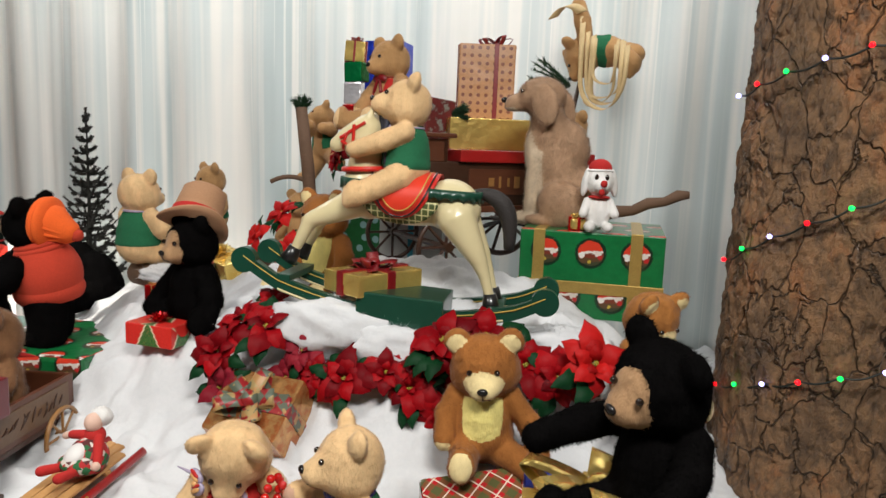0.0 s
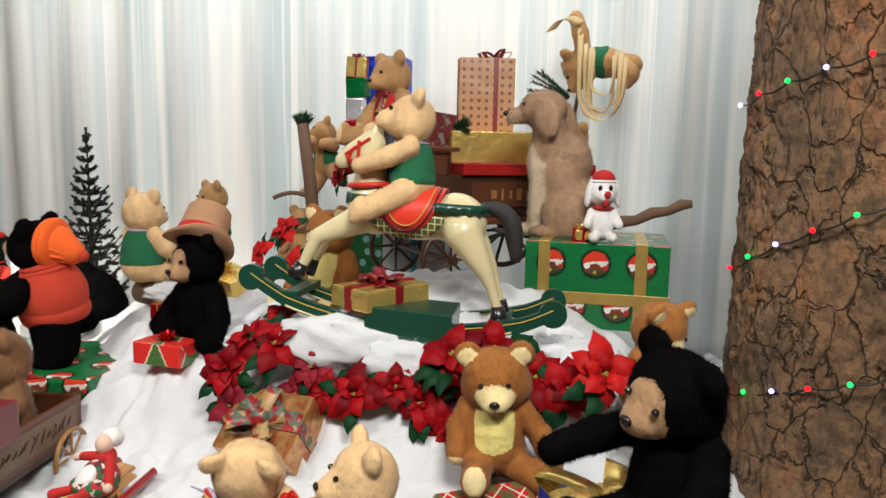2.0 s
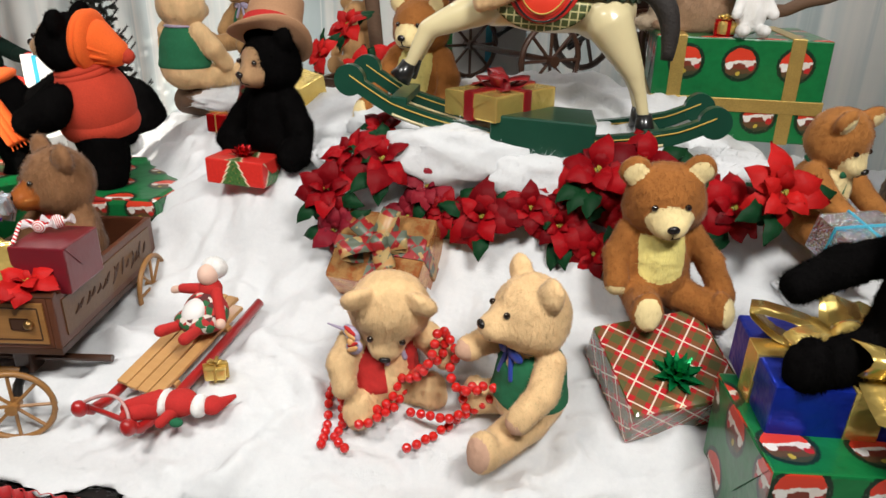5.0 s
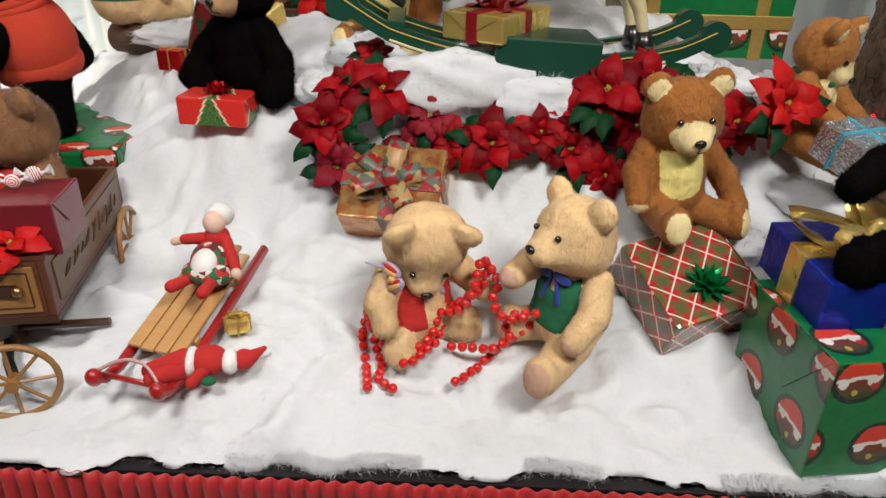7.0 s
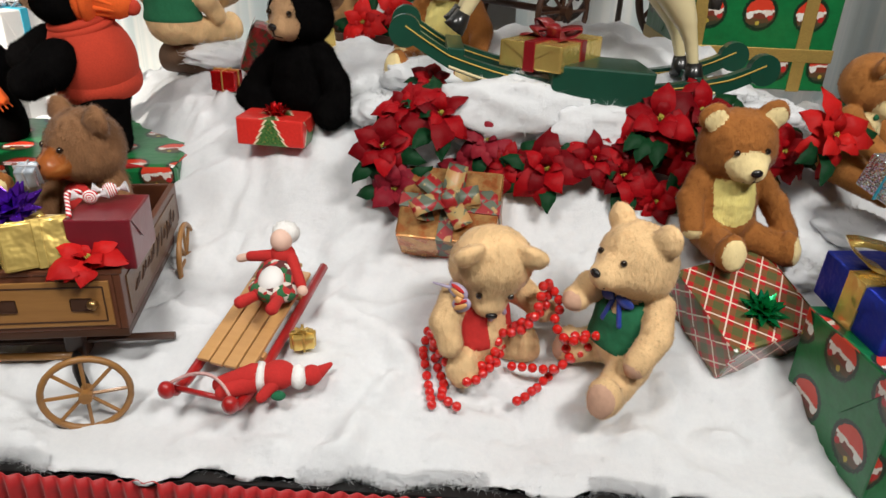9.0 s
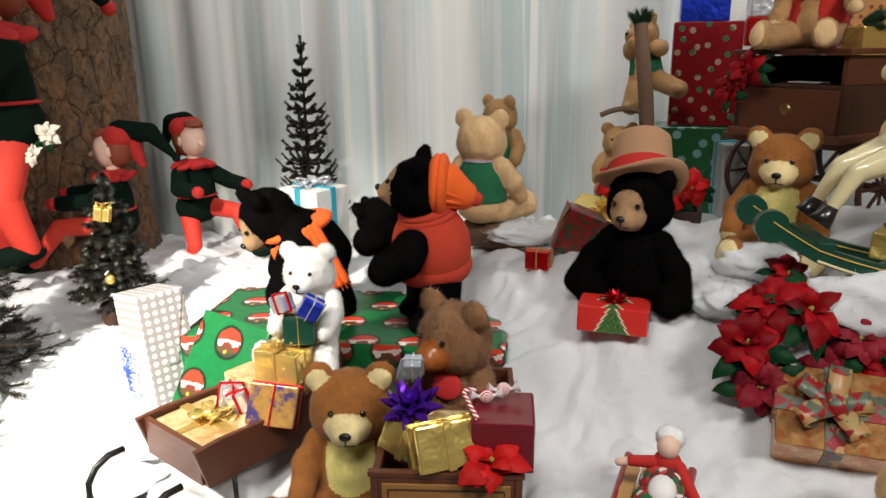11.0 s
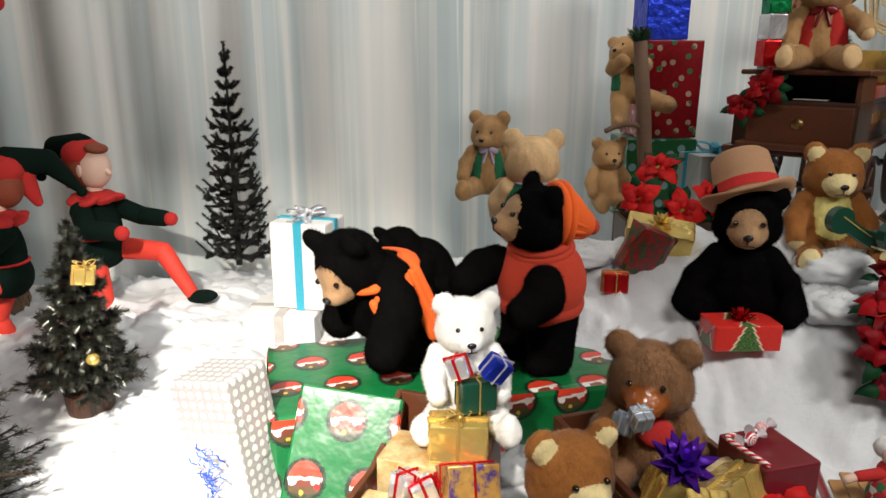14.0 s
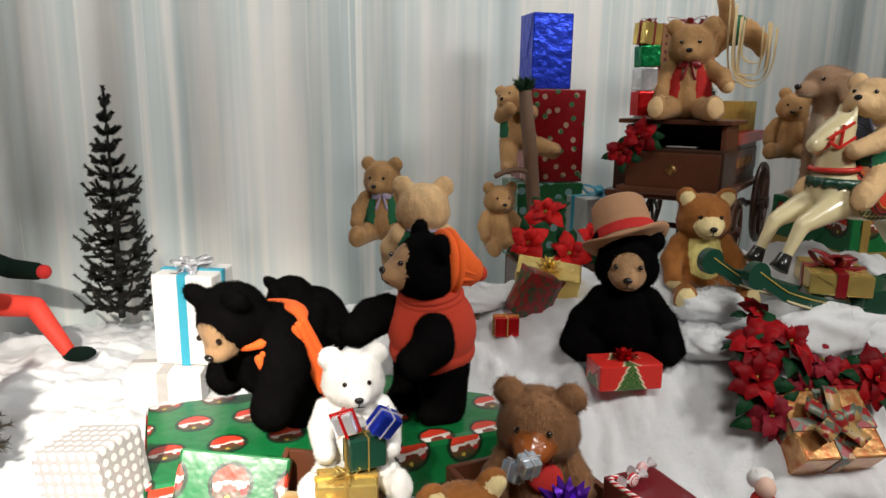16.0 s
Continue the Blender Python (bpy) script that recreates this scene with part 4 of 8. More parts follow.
def build_snow():
    x0, x1, y0, y1, step = -5.6, 1.75, 1.66, 4.95, 0.0165
    nx, ny = int((x1 - x0) / step), int((y1 - y0) / step)
    vs, fs = [], []
    for j in range(ny + 1):
        for i in range(nx + 1):
            x, y = x0 + i * step, y0 + j * step
            z = snow_height(x, y)
            front = 1.762 + 0.06 * noise.noise(Vector((x * 2.6, 0, 2))) + 0.03 * noise.noise(Vector((x * 9, 0, 5))) + 0.012 * noise.noise(Vector((x * 40, 0, 7)))
            if y < front + 0.05:
                f = max(0.0, (y - front) / 0.05 + 0.6)
                z = 0.316 + (z - 0.316) * min(1.0, f * f * 0.5 + 0.15 * f)
                y = max(y, front - 0.012 * (j % 2))
                if y <= front:
                    z = 0.3155
            vs.append((x, y, z))
    w = nx + 1
    for j in range(ny):
        for i in range(nx):
            a = j * w + i
            fs.append((a, a + 1, a + w + 1, a + w))
    # loose fibres standing off the wadding
    rng = np.random.RandomState(77)
    V = np.array(vs)
    first, m = len(vs), 90000
    pick = rng.randint(0, len(V), m)
    pick = pick[(V[pick][:, 1] > 1.76) & (V[pick][:, 1] < 3.9) & (V[pick][:, 0] > -3.9) & (V[pick][:, 0] < 0.9)]
    root_ = V[pick] + rng.uniform(-0.008, 0.008, (len(pick), 3)) * (1, 1, 0)
    go = rng.normal(size=(len(pick), 3)) * (1, 1, 0.15) + (0, 0, 0.18)
    go *= (rng.uniform(0.008, 0.024, len(pick)) / np.linalg.norm(go, axis=1))[:, None]
    side = np.cross(go, (0, 0, 1.0))
    side *= (0.0007 / (np.linalg.norm(side, axis=1) + 1e-9))[:, None]
    # ragged wisps over the table's front edge
    e = 20000
    ex = rng.uniform(-3.6, 0.95, e)
    keep = np.array([noise.noise(Vector((x * 6, 3.3, 1))) > -0.05 for x in ex])
    ex = ex[keep]
    front = np.array([1.762 + 0.06 * noise.noise(Vector((x * 2.6, 0, 2))) + 0.03 * noise.noise(Vector((x * 9, 0, 5))) for x in ex])
    eroot = np.stack([ex, front + rng.uniform(-0.01, 0.03, len(ex)), rng.uniform(0.322, 0.338, len(ex))], 1)
    ego = rng.normal(size=(len(ex), 3)) * (0.011, 0.008, 0.004) + (0, -0.014, -0.003)
    pick = np.concatenate([pick, np.full(len(ex), -1)])
    root_, go = np.concatenate([root_, eroot]), np.concatenate([go, ego])
    side = np.cross(go, (0, 0, 1.0))
    side *= (0.0007 / (np.linalg.norm(side, axis=1) + 1e-9))[:, None]
    F = np.empty((len(pick) * 3, 3))
    F[0::3], F[1::3], F[2::3] = root_ - side - (0, 0, 0.002), root_ + side - (0, 0, 0.002), root_ + go
    back = np.cross(F[1::3] - F[0::3], F[2::3] - F[0::3])[:, 2] < 0
    F[0::3][back], F[1::3][back] = F[1::3][back].copy(), F[0::3][back].copy()
    vs.extend(map(tuple, F.tolist()))
    fs.extend((first + 3 * k, first + 3 * k + 1, first + 3 * k + 2) for k in range(len(pick)))
    ob = mesh_object("snow_cover", vs, fs, [SNOW])
    vn = np.empty(len(vs) * 3, dtype=np.float32)
    ob.data.vertex_normals.foreach_get("vector", vn)
    comb_nap(ob.data, first, np.repeat(np.where((pick < 0)[:, None], (0, -0.3, 0.95), vn.reshape(-1, 3)[pick]), 3, axis=0))
    return tagged(ob, "white polyester wadding laid as snow over the table", "snow", kind="structure")


build_snow()


def plain_box(name, lo, hi, mat, label, bevel=0.0, kind="structure", category=""):
    c = [(a + b) / 2 for a, b in zip(lo, hi)]
    bm = box_bm(*(b - a for a, b in zip(lo, hi)), bevel)
    me = bpy.data.meshes.new(name)
    bm.to_mesh(me)
    bm.free()
    me.materials.append(mat)
    ob = new(name, me)
    ob.location = c
    return tagged(ob, label, category, kind=kind)


plain_box("floor", (-7, -4, -0.1), (4, 7, 0), CONCRETE, "grey hall floor")
plain_box("ceiling", (-7, -4, 3.6), (4, 7, 3.7), PLASTER, "pale hall ceiling")
plain_box("wall_north", (-7, 6.0, 0), (4, 6.15, 3.6), PLASTER, "painted hall wall behind the curtain")
plain_box("wall_south", (-7, -4.15, 0), (4, -4, 3.6), PLASTER, "painted hall wall")
plain_box("wall_west", (-7.15, -4, 0), (-7, 7, 3.6), PLASTER, "painted hall wall")
plain_box("wall_east", (4, -4, 0), (4.15, 7, 3.6), PLASTER, "painted hall wall")
plain_box("display_table", (-5.7, 1.738, 0.27), (1.9, 5.0, 0.312), IRON, "black-edged low display table under the snow", 0.004, "structure", "table")


def build_curtain(name, x0, x1, y, z0, z1, label, seed):
    n, rows = int((x1 - x0) / 0.012), 22
    vs, fs = [], []
    for j in range(rows + 1):
        z = z0 + (z1 - z0) * j / rows
        for i in range(n + 1):
            x = x0 + (x1 - x0) * i / n
            drift = 0.25 * noise.noise(Vector((x * 1.1, z * 0.35, seed)))
            n1, n2 = noise.noise(Vector((x * 1.7, 3, seed))), noise.noise(Vector((x * 0.9, 7, seed)))
            fold = math.sin(x * 13 + 5 * n2 + drift * 4) * (0.042 + 0.03 * n1)
            fold += math.sin(x * 29 + 7 * n1 + drift * 7) * 0.010 * max(0.0, 0.25 + n2 * 1.6)
            fold += math.sin(x * 58 + 9 * n2 + drift * 9) * 0.004 * max(0.0, 0.1 - n1 * 1.8)
            vs.append((x + 0.012 * noise.noise(Vector((x * 8, z * 0.8, 5))), y + fold, z))
    w = n + 1
    for j in range(rows):
        for i in range(n):
            a = j * w + i
            fs.append((a, a + 1, a + w + 1, a + w))
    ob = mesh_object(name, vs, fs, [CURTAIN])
    sol = ob.modifiers.new("cloth_thickness", "SOLIDIFY")
    sol.thickness = 0.003
    return tagged(ob, label, "curtain", kind="structure")


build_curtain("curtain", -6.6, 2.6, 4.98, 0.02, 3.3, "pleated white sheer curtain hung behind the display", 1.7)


def build_skirt():
    n, x0, x1 = 1500, -5.6, 1.8
    vs, fs = [], []
    rows = 8
    for j in range(rows + 1):
        z = 0.318 - 0.31 * j / rows
        amp = 0.004 + 0.010 * min(j / 2, 1)
        for i in range(n + 1):
            x = x0 + (x1 - x0) * i / n
            q = x * 170 + 4 * noise.noise(Vector((x * 4, 0, 1)))
            vs.append((x, 1.722 - amp * math.sin(q) - 0.004 * noise.noise(Vector((x * 30, z * 12, 3))), z))
    w = n + 1
    for j in range(rows):
        for i in range(n):
            a = j * w + i
            fs.append((a, a + w, a + w + 1, a + 1))
    ob = mesh_object("table_skirt", vs, fs, [SKIRT])
    sol = ob.modifiers.new("cloth_thickness", "SOLIDIFY")
    sol.thickness = 0.002
    return tagged(ob, "gathered red cloth skirt along the table edge", "table skirt", kind="structure")


build_skirt()


# ---- tree trunks with strings of lights ----
def trunk(name, cx, cy, r, z0, z1, flare, label, seed, nu, nv):
    vs, fs = [], []
    for j in range(nv + 1):
        z = z0 + (z1 - z0) * j / nv
        rr = r * (1 + flare * math.exp(-(z - z0) / 0.5))
        for i in range(nu):
            a = 2 * math.pi * i / nu
            wob = 0.05 * noise.noise(Vector((math.cos(a) * 1.2, math.sin(a) * 1.2, z * 0.7 + seed)))
            wx, wy = noise.noise(Vector((a * 2.5, z * 5, 1))), noise.noise(Vector((a * 4, z * 3, 8)))
            kink = noise.noise(Vector((math.cos(a) * 14, math.sin(a) * 14, z * 22 + seed)))
            q = Vector((math.cos(a) * 2.5 + 0.35 * wx + 0.08 * kink, math.sin(a) * 2.5 + 0.35 * wy, z * 2.9 + seed + 0.4 * wy + 0.10 * kink))
            d, _ = noise.voronoi(q)
            gap = min((d[1] - d[0]) / (0.05 + 0.06 * abs(wx)), 1.0) ** 0.6
            flake = noise.noise(Vector((math.cos(a) * 7, math.sin(a) * 7, z * 9 + seed)))
            flake = round(flake * 4) / 4 * 0.7 + flake * 0.3
            rough = noise.fractal(Vector((math.cos(a) * 12 + wx, math.sin(a) * 12, z * 16)), 0.55, 2.3, 5)
            off = (gap - 1) * (0.010 + 0.012 * max(0.0, wy)) + flake * 0.006 + rough * 0.010
            vs.append((cx + (rr + wob + off) * math.cos(a), cy + (rr + wob + off) * math.sin(a), z))
    for j in range(nv):
        for i in range(nu):
            A, B = j * nu + i, j * nu + (i + 1) % nu
            fs.append((A, B, B + nu, A + nu))
    ob = mesh_object(name, vs, fs, [BARK])
    return tagged(ob, label, "tree")


trunk("pine_tree", 1.225, 2.93, 0.385, 0.0, 3.3, 0.10, "broad brown pine trunk with plated bark", 0.0, 420, 460)
trunk("pine_tree", -4.60, 4.34, 0.44, 0.0, 3.3, 0.35, "broad brown pine trunk standing behind the dolls", 11.0, 260, 300)

BULB = {"red": glow("red_bulb", (1.0, 0.004, 0.01), 4), "green": glow("green_bulb", (0.005, 1.0, 0.10), 3), "white": glow("white_bulb", (0.42, 0.40, 1.0), 5)}


def bulb_mesh(col):
    bm = bmesh.new()
    bmesh.ops.create_uvsphere(bm, u_segments=10, v_segments=7, radius=0.0075)
    for v in bm.verts:
        v.co.y *= 1.35
    me = bpy.data.meshes.new("bulb")
    bm.to_mesh(me)
    bm.free()
    me.materials.append(BULB[col])
    me.polygons.foreach_set("use_smooth", [True] * len(me.polygons))
    return me


BULB_MESH = {c: bulb_mesh(c) for c in BULB}


def light_string(cx, cy, r, z_start, slope, a0, a1, step, first, label, sag=0.012):
    """A cable wound round a trunk, from angle a0 to a1 in degrees, rising by slope a degree, with a bulb every step degrees."""
    root = thing("light_string", pose(cx, cy, z_start), label, "string lights", "strings of lights")
    pts = []
    for k in range(121):
        a = a0 + (a1 - a0) * k / 120
        z = slope * (a - a0) - sag * abs(math.sin(radians((a - a0) / step * 180)))
        pts.append((r * math.cos(radians(a)), r * math.sin(radians(a)), z))
    part("cable", tube_bm(pts, 0.0032, 6), CABLE, root, smooth=True)
    cols = ("red", "green", "white")
    n = int((a1 - a0) / step)
    for k in range(n + 1):
        a = a0 + k * step
        ob = new("bulb", BULB_MESH[cols[(k + first) % 3]])
        ob.parent = root
        ob.location = ((r + 0.012) * math.cos(radians(a)), (r + 0.012) * math.sin(radians(a)), slope * (a - a0))
        ob["label"] = cols[(k + first) % 3] + " glowing bulb"
    return root


light_string(1.225, 2.93, 0.418, 1.770, 0.0019, 190, 336, 14.6, 2, "dark cable with red, green and white bulbs round the pine trunk")
light_string(1.225, 2.93, 0.418, 1.246, 0.0036, 191, 336, 14.3, 0, "dark cable with red, green and white bulbs round the pine trunk")
light_string(1.225, 2.93, 0.424, 0.835, 0.0026, 196, 336, 13.8, 0, "dark cable with small bulbs round the pine trunk")
light_string(-4.60, 4.34, 0.475, 1.78, 0.003, 230, 400, 12, 0, "dark cable with coloured bulbs round the pine trunk")


# ---- poinsettias ----
def petal_mesh(name, mat, length=0.098, width=0.070, droop=0.36):
    n = 5
    vs, fs = [], []
    for i in range(n + 1):
        t = i / n
        w = width * (math.sin(math.pi * min(t ** 0.75, 1)) ** 0.8 * 0.5 + (0.06 if t < 0.1 else 0.0))
        if i == n:
            w = 0.001
        z = 0.03 * math.sin(t * 2.2) * length / 0.085 - droop * length * t * t
        for s in (-1, -0.5, 0, 0.5, 1):
            vs.append((w * s + 0.003 * math.sin(9 * t + s * 3), -length * t, z - 0.010 * abs(s) ** 1.3 * (0 if i in (0, n) else 1) + 0.004 * math.sin(14 * t + 2 * s)))
    for i in range(n):
        for k in range(4):
            a = i * 5 + k
            fs.append((a, a + 1, a + 6, a + 5))
    me = bpy.data.meshes.new(name)
    me.from_pydata(vs, [], fs)
    me.materials.append(mat)
    me.polygons.foreach_set("use_smooth", [True] * len(me.polygons))
    return me


PETALS = {c: petal_mesh("petal", m) for c, m in (("red", PETAL_RED), ("bright", PETAL_BRIGHT), ("dusk", PETAL_DUSK), ("white", PETAL_WHITE))}
LEAF_MESH = petal_mesh("leaf", LEAF, 0.10, 0.055, 0.4)


def stamen_mesh():
    bm = bmesh.new()
    rnd = random.Random(3)
    for k in range(9):
        a, r = rnd.uniform(0, 6.28), rnd.uniform(0, 0.010)
        g = bmesh.ops.create_uvsphere(bm, u_segments=6, v_segments=4, radius=0.0038)
        bmesh.ops.translate(bm, verts=g["verts"], vec=(r * math.cos(a), r * math.sin(a), 0.012 + rnd.uniform(-0.003, 0.005)))
    me = bpy.data.meshes.new("stamen")
    bm.to_mesh(me)
    bm.free()
    me.materials.append(STAMEN)
    return me


STAMEN_MESH = stamen_mesh()


def poinsettia(x, y, z, tilt, yaw, size, colour, label, leaves=4, seed=0):
    """One cloth poinsettia head: two rings of bracts, a stamen cluster and green leaves. tilt: degrees that it leans to its front."""
    rnd = random.Random(seed * 7 + 1)
    root = thing("poinsettia", pose(x, y, z, tilt, 0, yaw) @ Matrix.Diagonal((size, size, size, 1)), label, "poinsettia", "poinsettias")
    for ring, (n, el, sc) in enumerate(((6, -6, 1.12), (5, 18, 0.85), (3, 42, 0.5))):
        for k in range(n):
            ob = new("petal", PETALS[colour])
            ob.parent = root
            s = sc * rnd.uniform(0.85, 1.15)
            ob.matrix_local = pose(0, 0, 0.004 * ring, 0, 0, 360 * k / n + 30 * ring + rnd.uniform(-16, 16)) @ pose(0, -0.006, 0, -el + rnd.uniform(-22, 16), rnd.uniform(-20, 20), 0) @ Matrix.Diagonal((s, s, s, 1))
    ob = new("stamen", STAMEN_MESH)
    ob.parent = root
    for k in range(leaves):
        ob = new("leaf", LEAF_MESH)
        ob.parent = root
        ob.matrix_local = pose(0, 0, -0.018, 0, 0, rnd.uniform(0, 360)) @ pose(0, -0.045, 0.0, rnd.uniform(-25, 20), rnd.uniform(-20, 20), 0)
    return root


# ---- firs ----
def fir(name, m, height, radius, mat, trunk_mat, label, tiers=14, per=9, droop=0.25, needle=0.018, seed=0, dense=9, pot=None, curl=0.15, group="", width=0.0016):
    """A small artificial fir: trunk, wired branches and many needles."""
    rnd = random.Random(seed)
    root = thing(name, m, label, "christmas tree", group)
    part("trunk", tube_bm([(0, 0, 0), (0.004, 0, height * 0.5), (0, 0.003, height)], [radius * 0.05 + 0.006, radius * 0.03 + 0.004, 0.003], 8), trunk_mat, root, smooth=True)
    vs, fs = [], []

    def needles(pts, k):
        for i in range(len(pts) - 1):
            a, b = pts[i], pts[i + 1]
            d = (b - a)
            for _ in range(k):
                p = a + d * rnd.random()
                o = Vector((rnd.gauss(0, 1), rnd.gauss(0, 1), rnd.gauss(0, 1)))
                o -= o.project(d) if d.length > 0 else Vector()
                if o.length < 1e-3:
                    continue
                o.normalize()
                t = p + (o * 0.8 + d.normalized() * 0.6) * needle * rnd.uniform(0.6, 1.2)
                s = o.cross(d).normalized() * width
                n0 = len(vs)
                vs.extend([p - s, p + s, t])
                fs.append((n0, n0 + 1, n0 + 2))
    br = bmesh.new()
    for j in range(tiers):
        f = j / (tiers - 1)
        z = height * (0.22 + 0.74 * f) if pot else height * (0.06 + 0.90 * f)
        R = radius * (1 - f) ** 0.85 + radius * 0.10
        n = max(4, int(per * (1 - 0.5 * f)))
        for k in range(n):
            a = 2 * math.pi * (k + rnd.random() * 0.7) / n
            L = R * rnd.uniform(0.55, 1.15)
            out = Vector((math.cos(a), math.sin(a), 0))
            z1 = z + rnd.uniform(-0.02, 0.02)
            pts = [Vector((0, 0, z1)) + out * (L * t) + Vector((0, 0, -droop * L * t + curl * L * t * t * 1.6)) for t in (0, 0.2, 0.4, 0.6, 0.8, 1.0)]
            tube_bm(pts, 0.0022, 4, bm=br) if L > 0.02 else None
            needles(pts, dense)
            if L > 0.08:
                for s in (-1, 1):
                    b0 = pts[3]
                    side = Vector((-out.y, out.x, 0)) * s
                    tw = [b0 + (out * 0.6 + side * 0.6) * (L * 0.3 * t) for t in (0, 0.35, 0.7, 1.0)]
                    needles(tw, dense)
    needles([Vector((0, 0, height * q)) for q in (0.9, 0.93, 0.96, 1.0, 1.02)], dense * 2)
    tw_ob = part("branch_wires", br, trunk_mat, root)
    tw_ob["kind"] = "stuff"
    nd = mesh_object("needles", vs, fs, [mat], parent=root, smooth=False)
    nd["kind"] = "stuff"
    if pot:
        bm = bmesh.new()
        bmesh.ops.create_cone(bm, segments=14, cap_ends=True, radius1=pot * 0.9, radius2=pot, depth=0.09)
        bmesh.ops.translate(bm, verts=bm.verts[:], vec=(0, 0, 0.045))
        bmesh.ops.bevel(bm, geom=bm.edges[:], offset=0.006, segments=2, affect="EDGES")
        part("pot", bm, WOOD_DARK, root, "dark brown log pot")
    return root


fir("black_fir", pose(-3.06, 4.56, 0.58), 1.14, 0.225, NEEDLE_DARK, NEEDLE_DARK, "sparse blackish artificial fir standing in the snow", 15, 10, 0.50, 0.020, 2, 66, curl=0.55, width=0.0030)
fir("tinsel_fir", pose(-3.37, 3.14, 0.48), 0.66, 0.19, NEEDLE_TINSEL, WOOD_DARK, "small grey tinsel fir in a brown log pot", 13, 13, 0.3, 0.028, 3, 40, pot=0.085, width=0.0024, group="tinsel firs")
fir("tinsel_fir", pose(-3.62, 2.50, 0.40), 1.25, 0.36, NEEDLE_TINSEL, WOOD_DARK, "bushy grey tinsel fir with gold trinkets", 18, 16, 0.35, 0.030, 4, 40, width=0.0024, group="tinsel firs")
fir("tinsel_fir", pose(-3.30, 2.02, 0.36), 0.48, 0.26, NEEDLE_TINSEL, WOOD_DARK, "low bushy tinsel fir in bright light", 9, 14, 0.25, 0.030, 6, 40, width=0.0024, group="tinsel firs")


# ---- gifts ----
def lay(x, y, z, yaw=0, rx=0, ry=0):
    return pose(x, y, z, rx, ry, yaw)


# foot of the mound
gift("plaid_gift", lay(0.125, 2.27, 0.47, 24, 24, -5), (0.29, 0.27, 0.13), PAPER_PLAID, "red and green plaid gift box with a green foil bow", bow="star", bow_mat=FOIL_GREEN, bow_size=0.066, cross=(0.0, -0.05), bevel=0.012)
gift("large_green_gift", lay(0.485, 1.975, 0.33, 8), (0.46, 0.34, 0.30), PAPER_GREEN, "large green gift box with round red and white medallions", bevel=0.006)
gift("blue_gift", lay(0.455, 2.05, 0.632, 6, 4, 0), (0.36, 0.27, 0.12), FOIL_BLUE, "blue foil gift box with a wide gold ribbon bow", FOIL_GOLD, 0.065, "loop", FOIL_GOLD, 0.17, 5)
gift("marbled_gift", lay(-0.645, 2.51, 0.62, -8, 40, 0), (0.275, 0.23, 0.135), PAPER_MARBLE, "gold and red marbled gift box with a plaid wired ribbon", RIBBON_PLAID, 0.045, "loop", RIBBON_PLAID, 0.10, 2)
gift("red_fir_gift", lay(-1.222, 2.74, 0.785, -6), (0.215, 0.13, 0.085), PAPER_TREE, "small red gift box with fir tree print and red foil bow", bow="star", bow_mat=FOIL_RED, bow_size=0.05)
gift("holographic_gift", lay(0.585, 2.47, 0.80, 24, 14, 0), (0.18, 0.14, 0.10), FOIL_HOLO, "small glittering silver gift box with curled ribbon", RIBBON_TEAL, 0.006)
# on and round the mound
gift("gold_gift", lay(-0.375, 2.78, 1.06, 58), (0.29, 0.20, 0.075), FOIL_GOLD, "gold foil gift box with a dark red ribbon bow", RIBBON_RED, 0.035, "loop", RIBBON_RED, 0.075, 4)
gift("medallion_gift", lay(0.375, 3.42, 0.93, -1), (0.55, 0.50, 0.34), PAPER_GREEN, "green gift box with medallions and glittering gold ribbon", RIBBON_GOLD, 0.045, axes="yz", cross=(-0.20, 0))
part("ribbon", box_bm(0.045, 0.507, 0.347, 0.002, (0.17, 0, 0.17)), RIBBON_GOLD, [o for o in scene.objects if o.name == "medallion_gift"][0])
gift("gold_bow_gift", lay(-1.27, 3.30, snow_height(-1.27, 3.30) - 0.02, -24, 18, 8), (0.25, 0.14, 0.12), FOIL_GOLD, "gold gift box with a gold star bow", bow="star", bow_mat=FOIL_GOLD, bow_size=0.06)
gift("patterned_sack", lay(-1.40, 3.20, snow_height(-1.40, 3.20) - 0.02, 12, 10, 22), (0.16, 0.10, 0.19), marbled_paper("dark_plaid_paper", (0.30, 0.02, 0.02), (0.02, 0.07, 0.03), 30), "dark red patterned gift pack lying in the snow", bevel=0.03)
gift("tiny_red_gift", lay(-1.50, 3.12, snow_height(-1.50, 3.12) - 0.01, -10), (0.09, 0.07, 0.07), FOIL_RED, "tiny red gift box with a gold thread", FOIL_GOLD, 0.005)
# stack behind the post
gift("green_snow_gift", lay(-0.86, 4.32, 0.86, -4), (0.36, 0.30, 0.42), PAPER_DOT, "green gift box with pale snowflake discs")
gift("silver_gift", lay(-0.60, 4.12, 0.88, 6), (0.34, 0.26, 0.34), surface("silver_grey_paper", (0.50, 0.50, 0.48), 0.3, 0.15, 12, 0.2, coat=0.3), "silver grey gift box with a teal ribbon", RIBBON_TEAL, 0.03, "loop", RIBBON_TEAL, 0.09, 3)
gift("red_tree_gift", lay(-0.83, 4.34, 1.285, -4), (0.31, 0.28, 0.48), PAPER_RED, "tall red gift box with small printed firs")
gift("tall_blue_gift", lay(-0.85, 4.36, 1.768, -2), (0.22, 0.20, 0.38), FOIL_BLUE, "tall blue foil gift box on the red one")
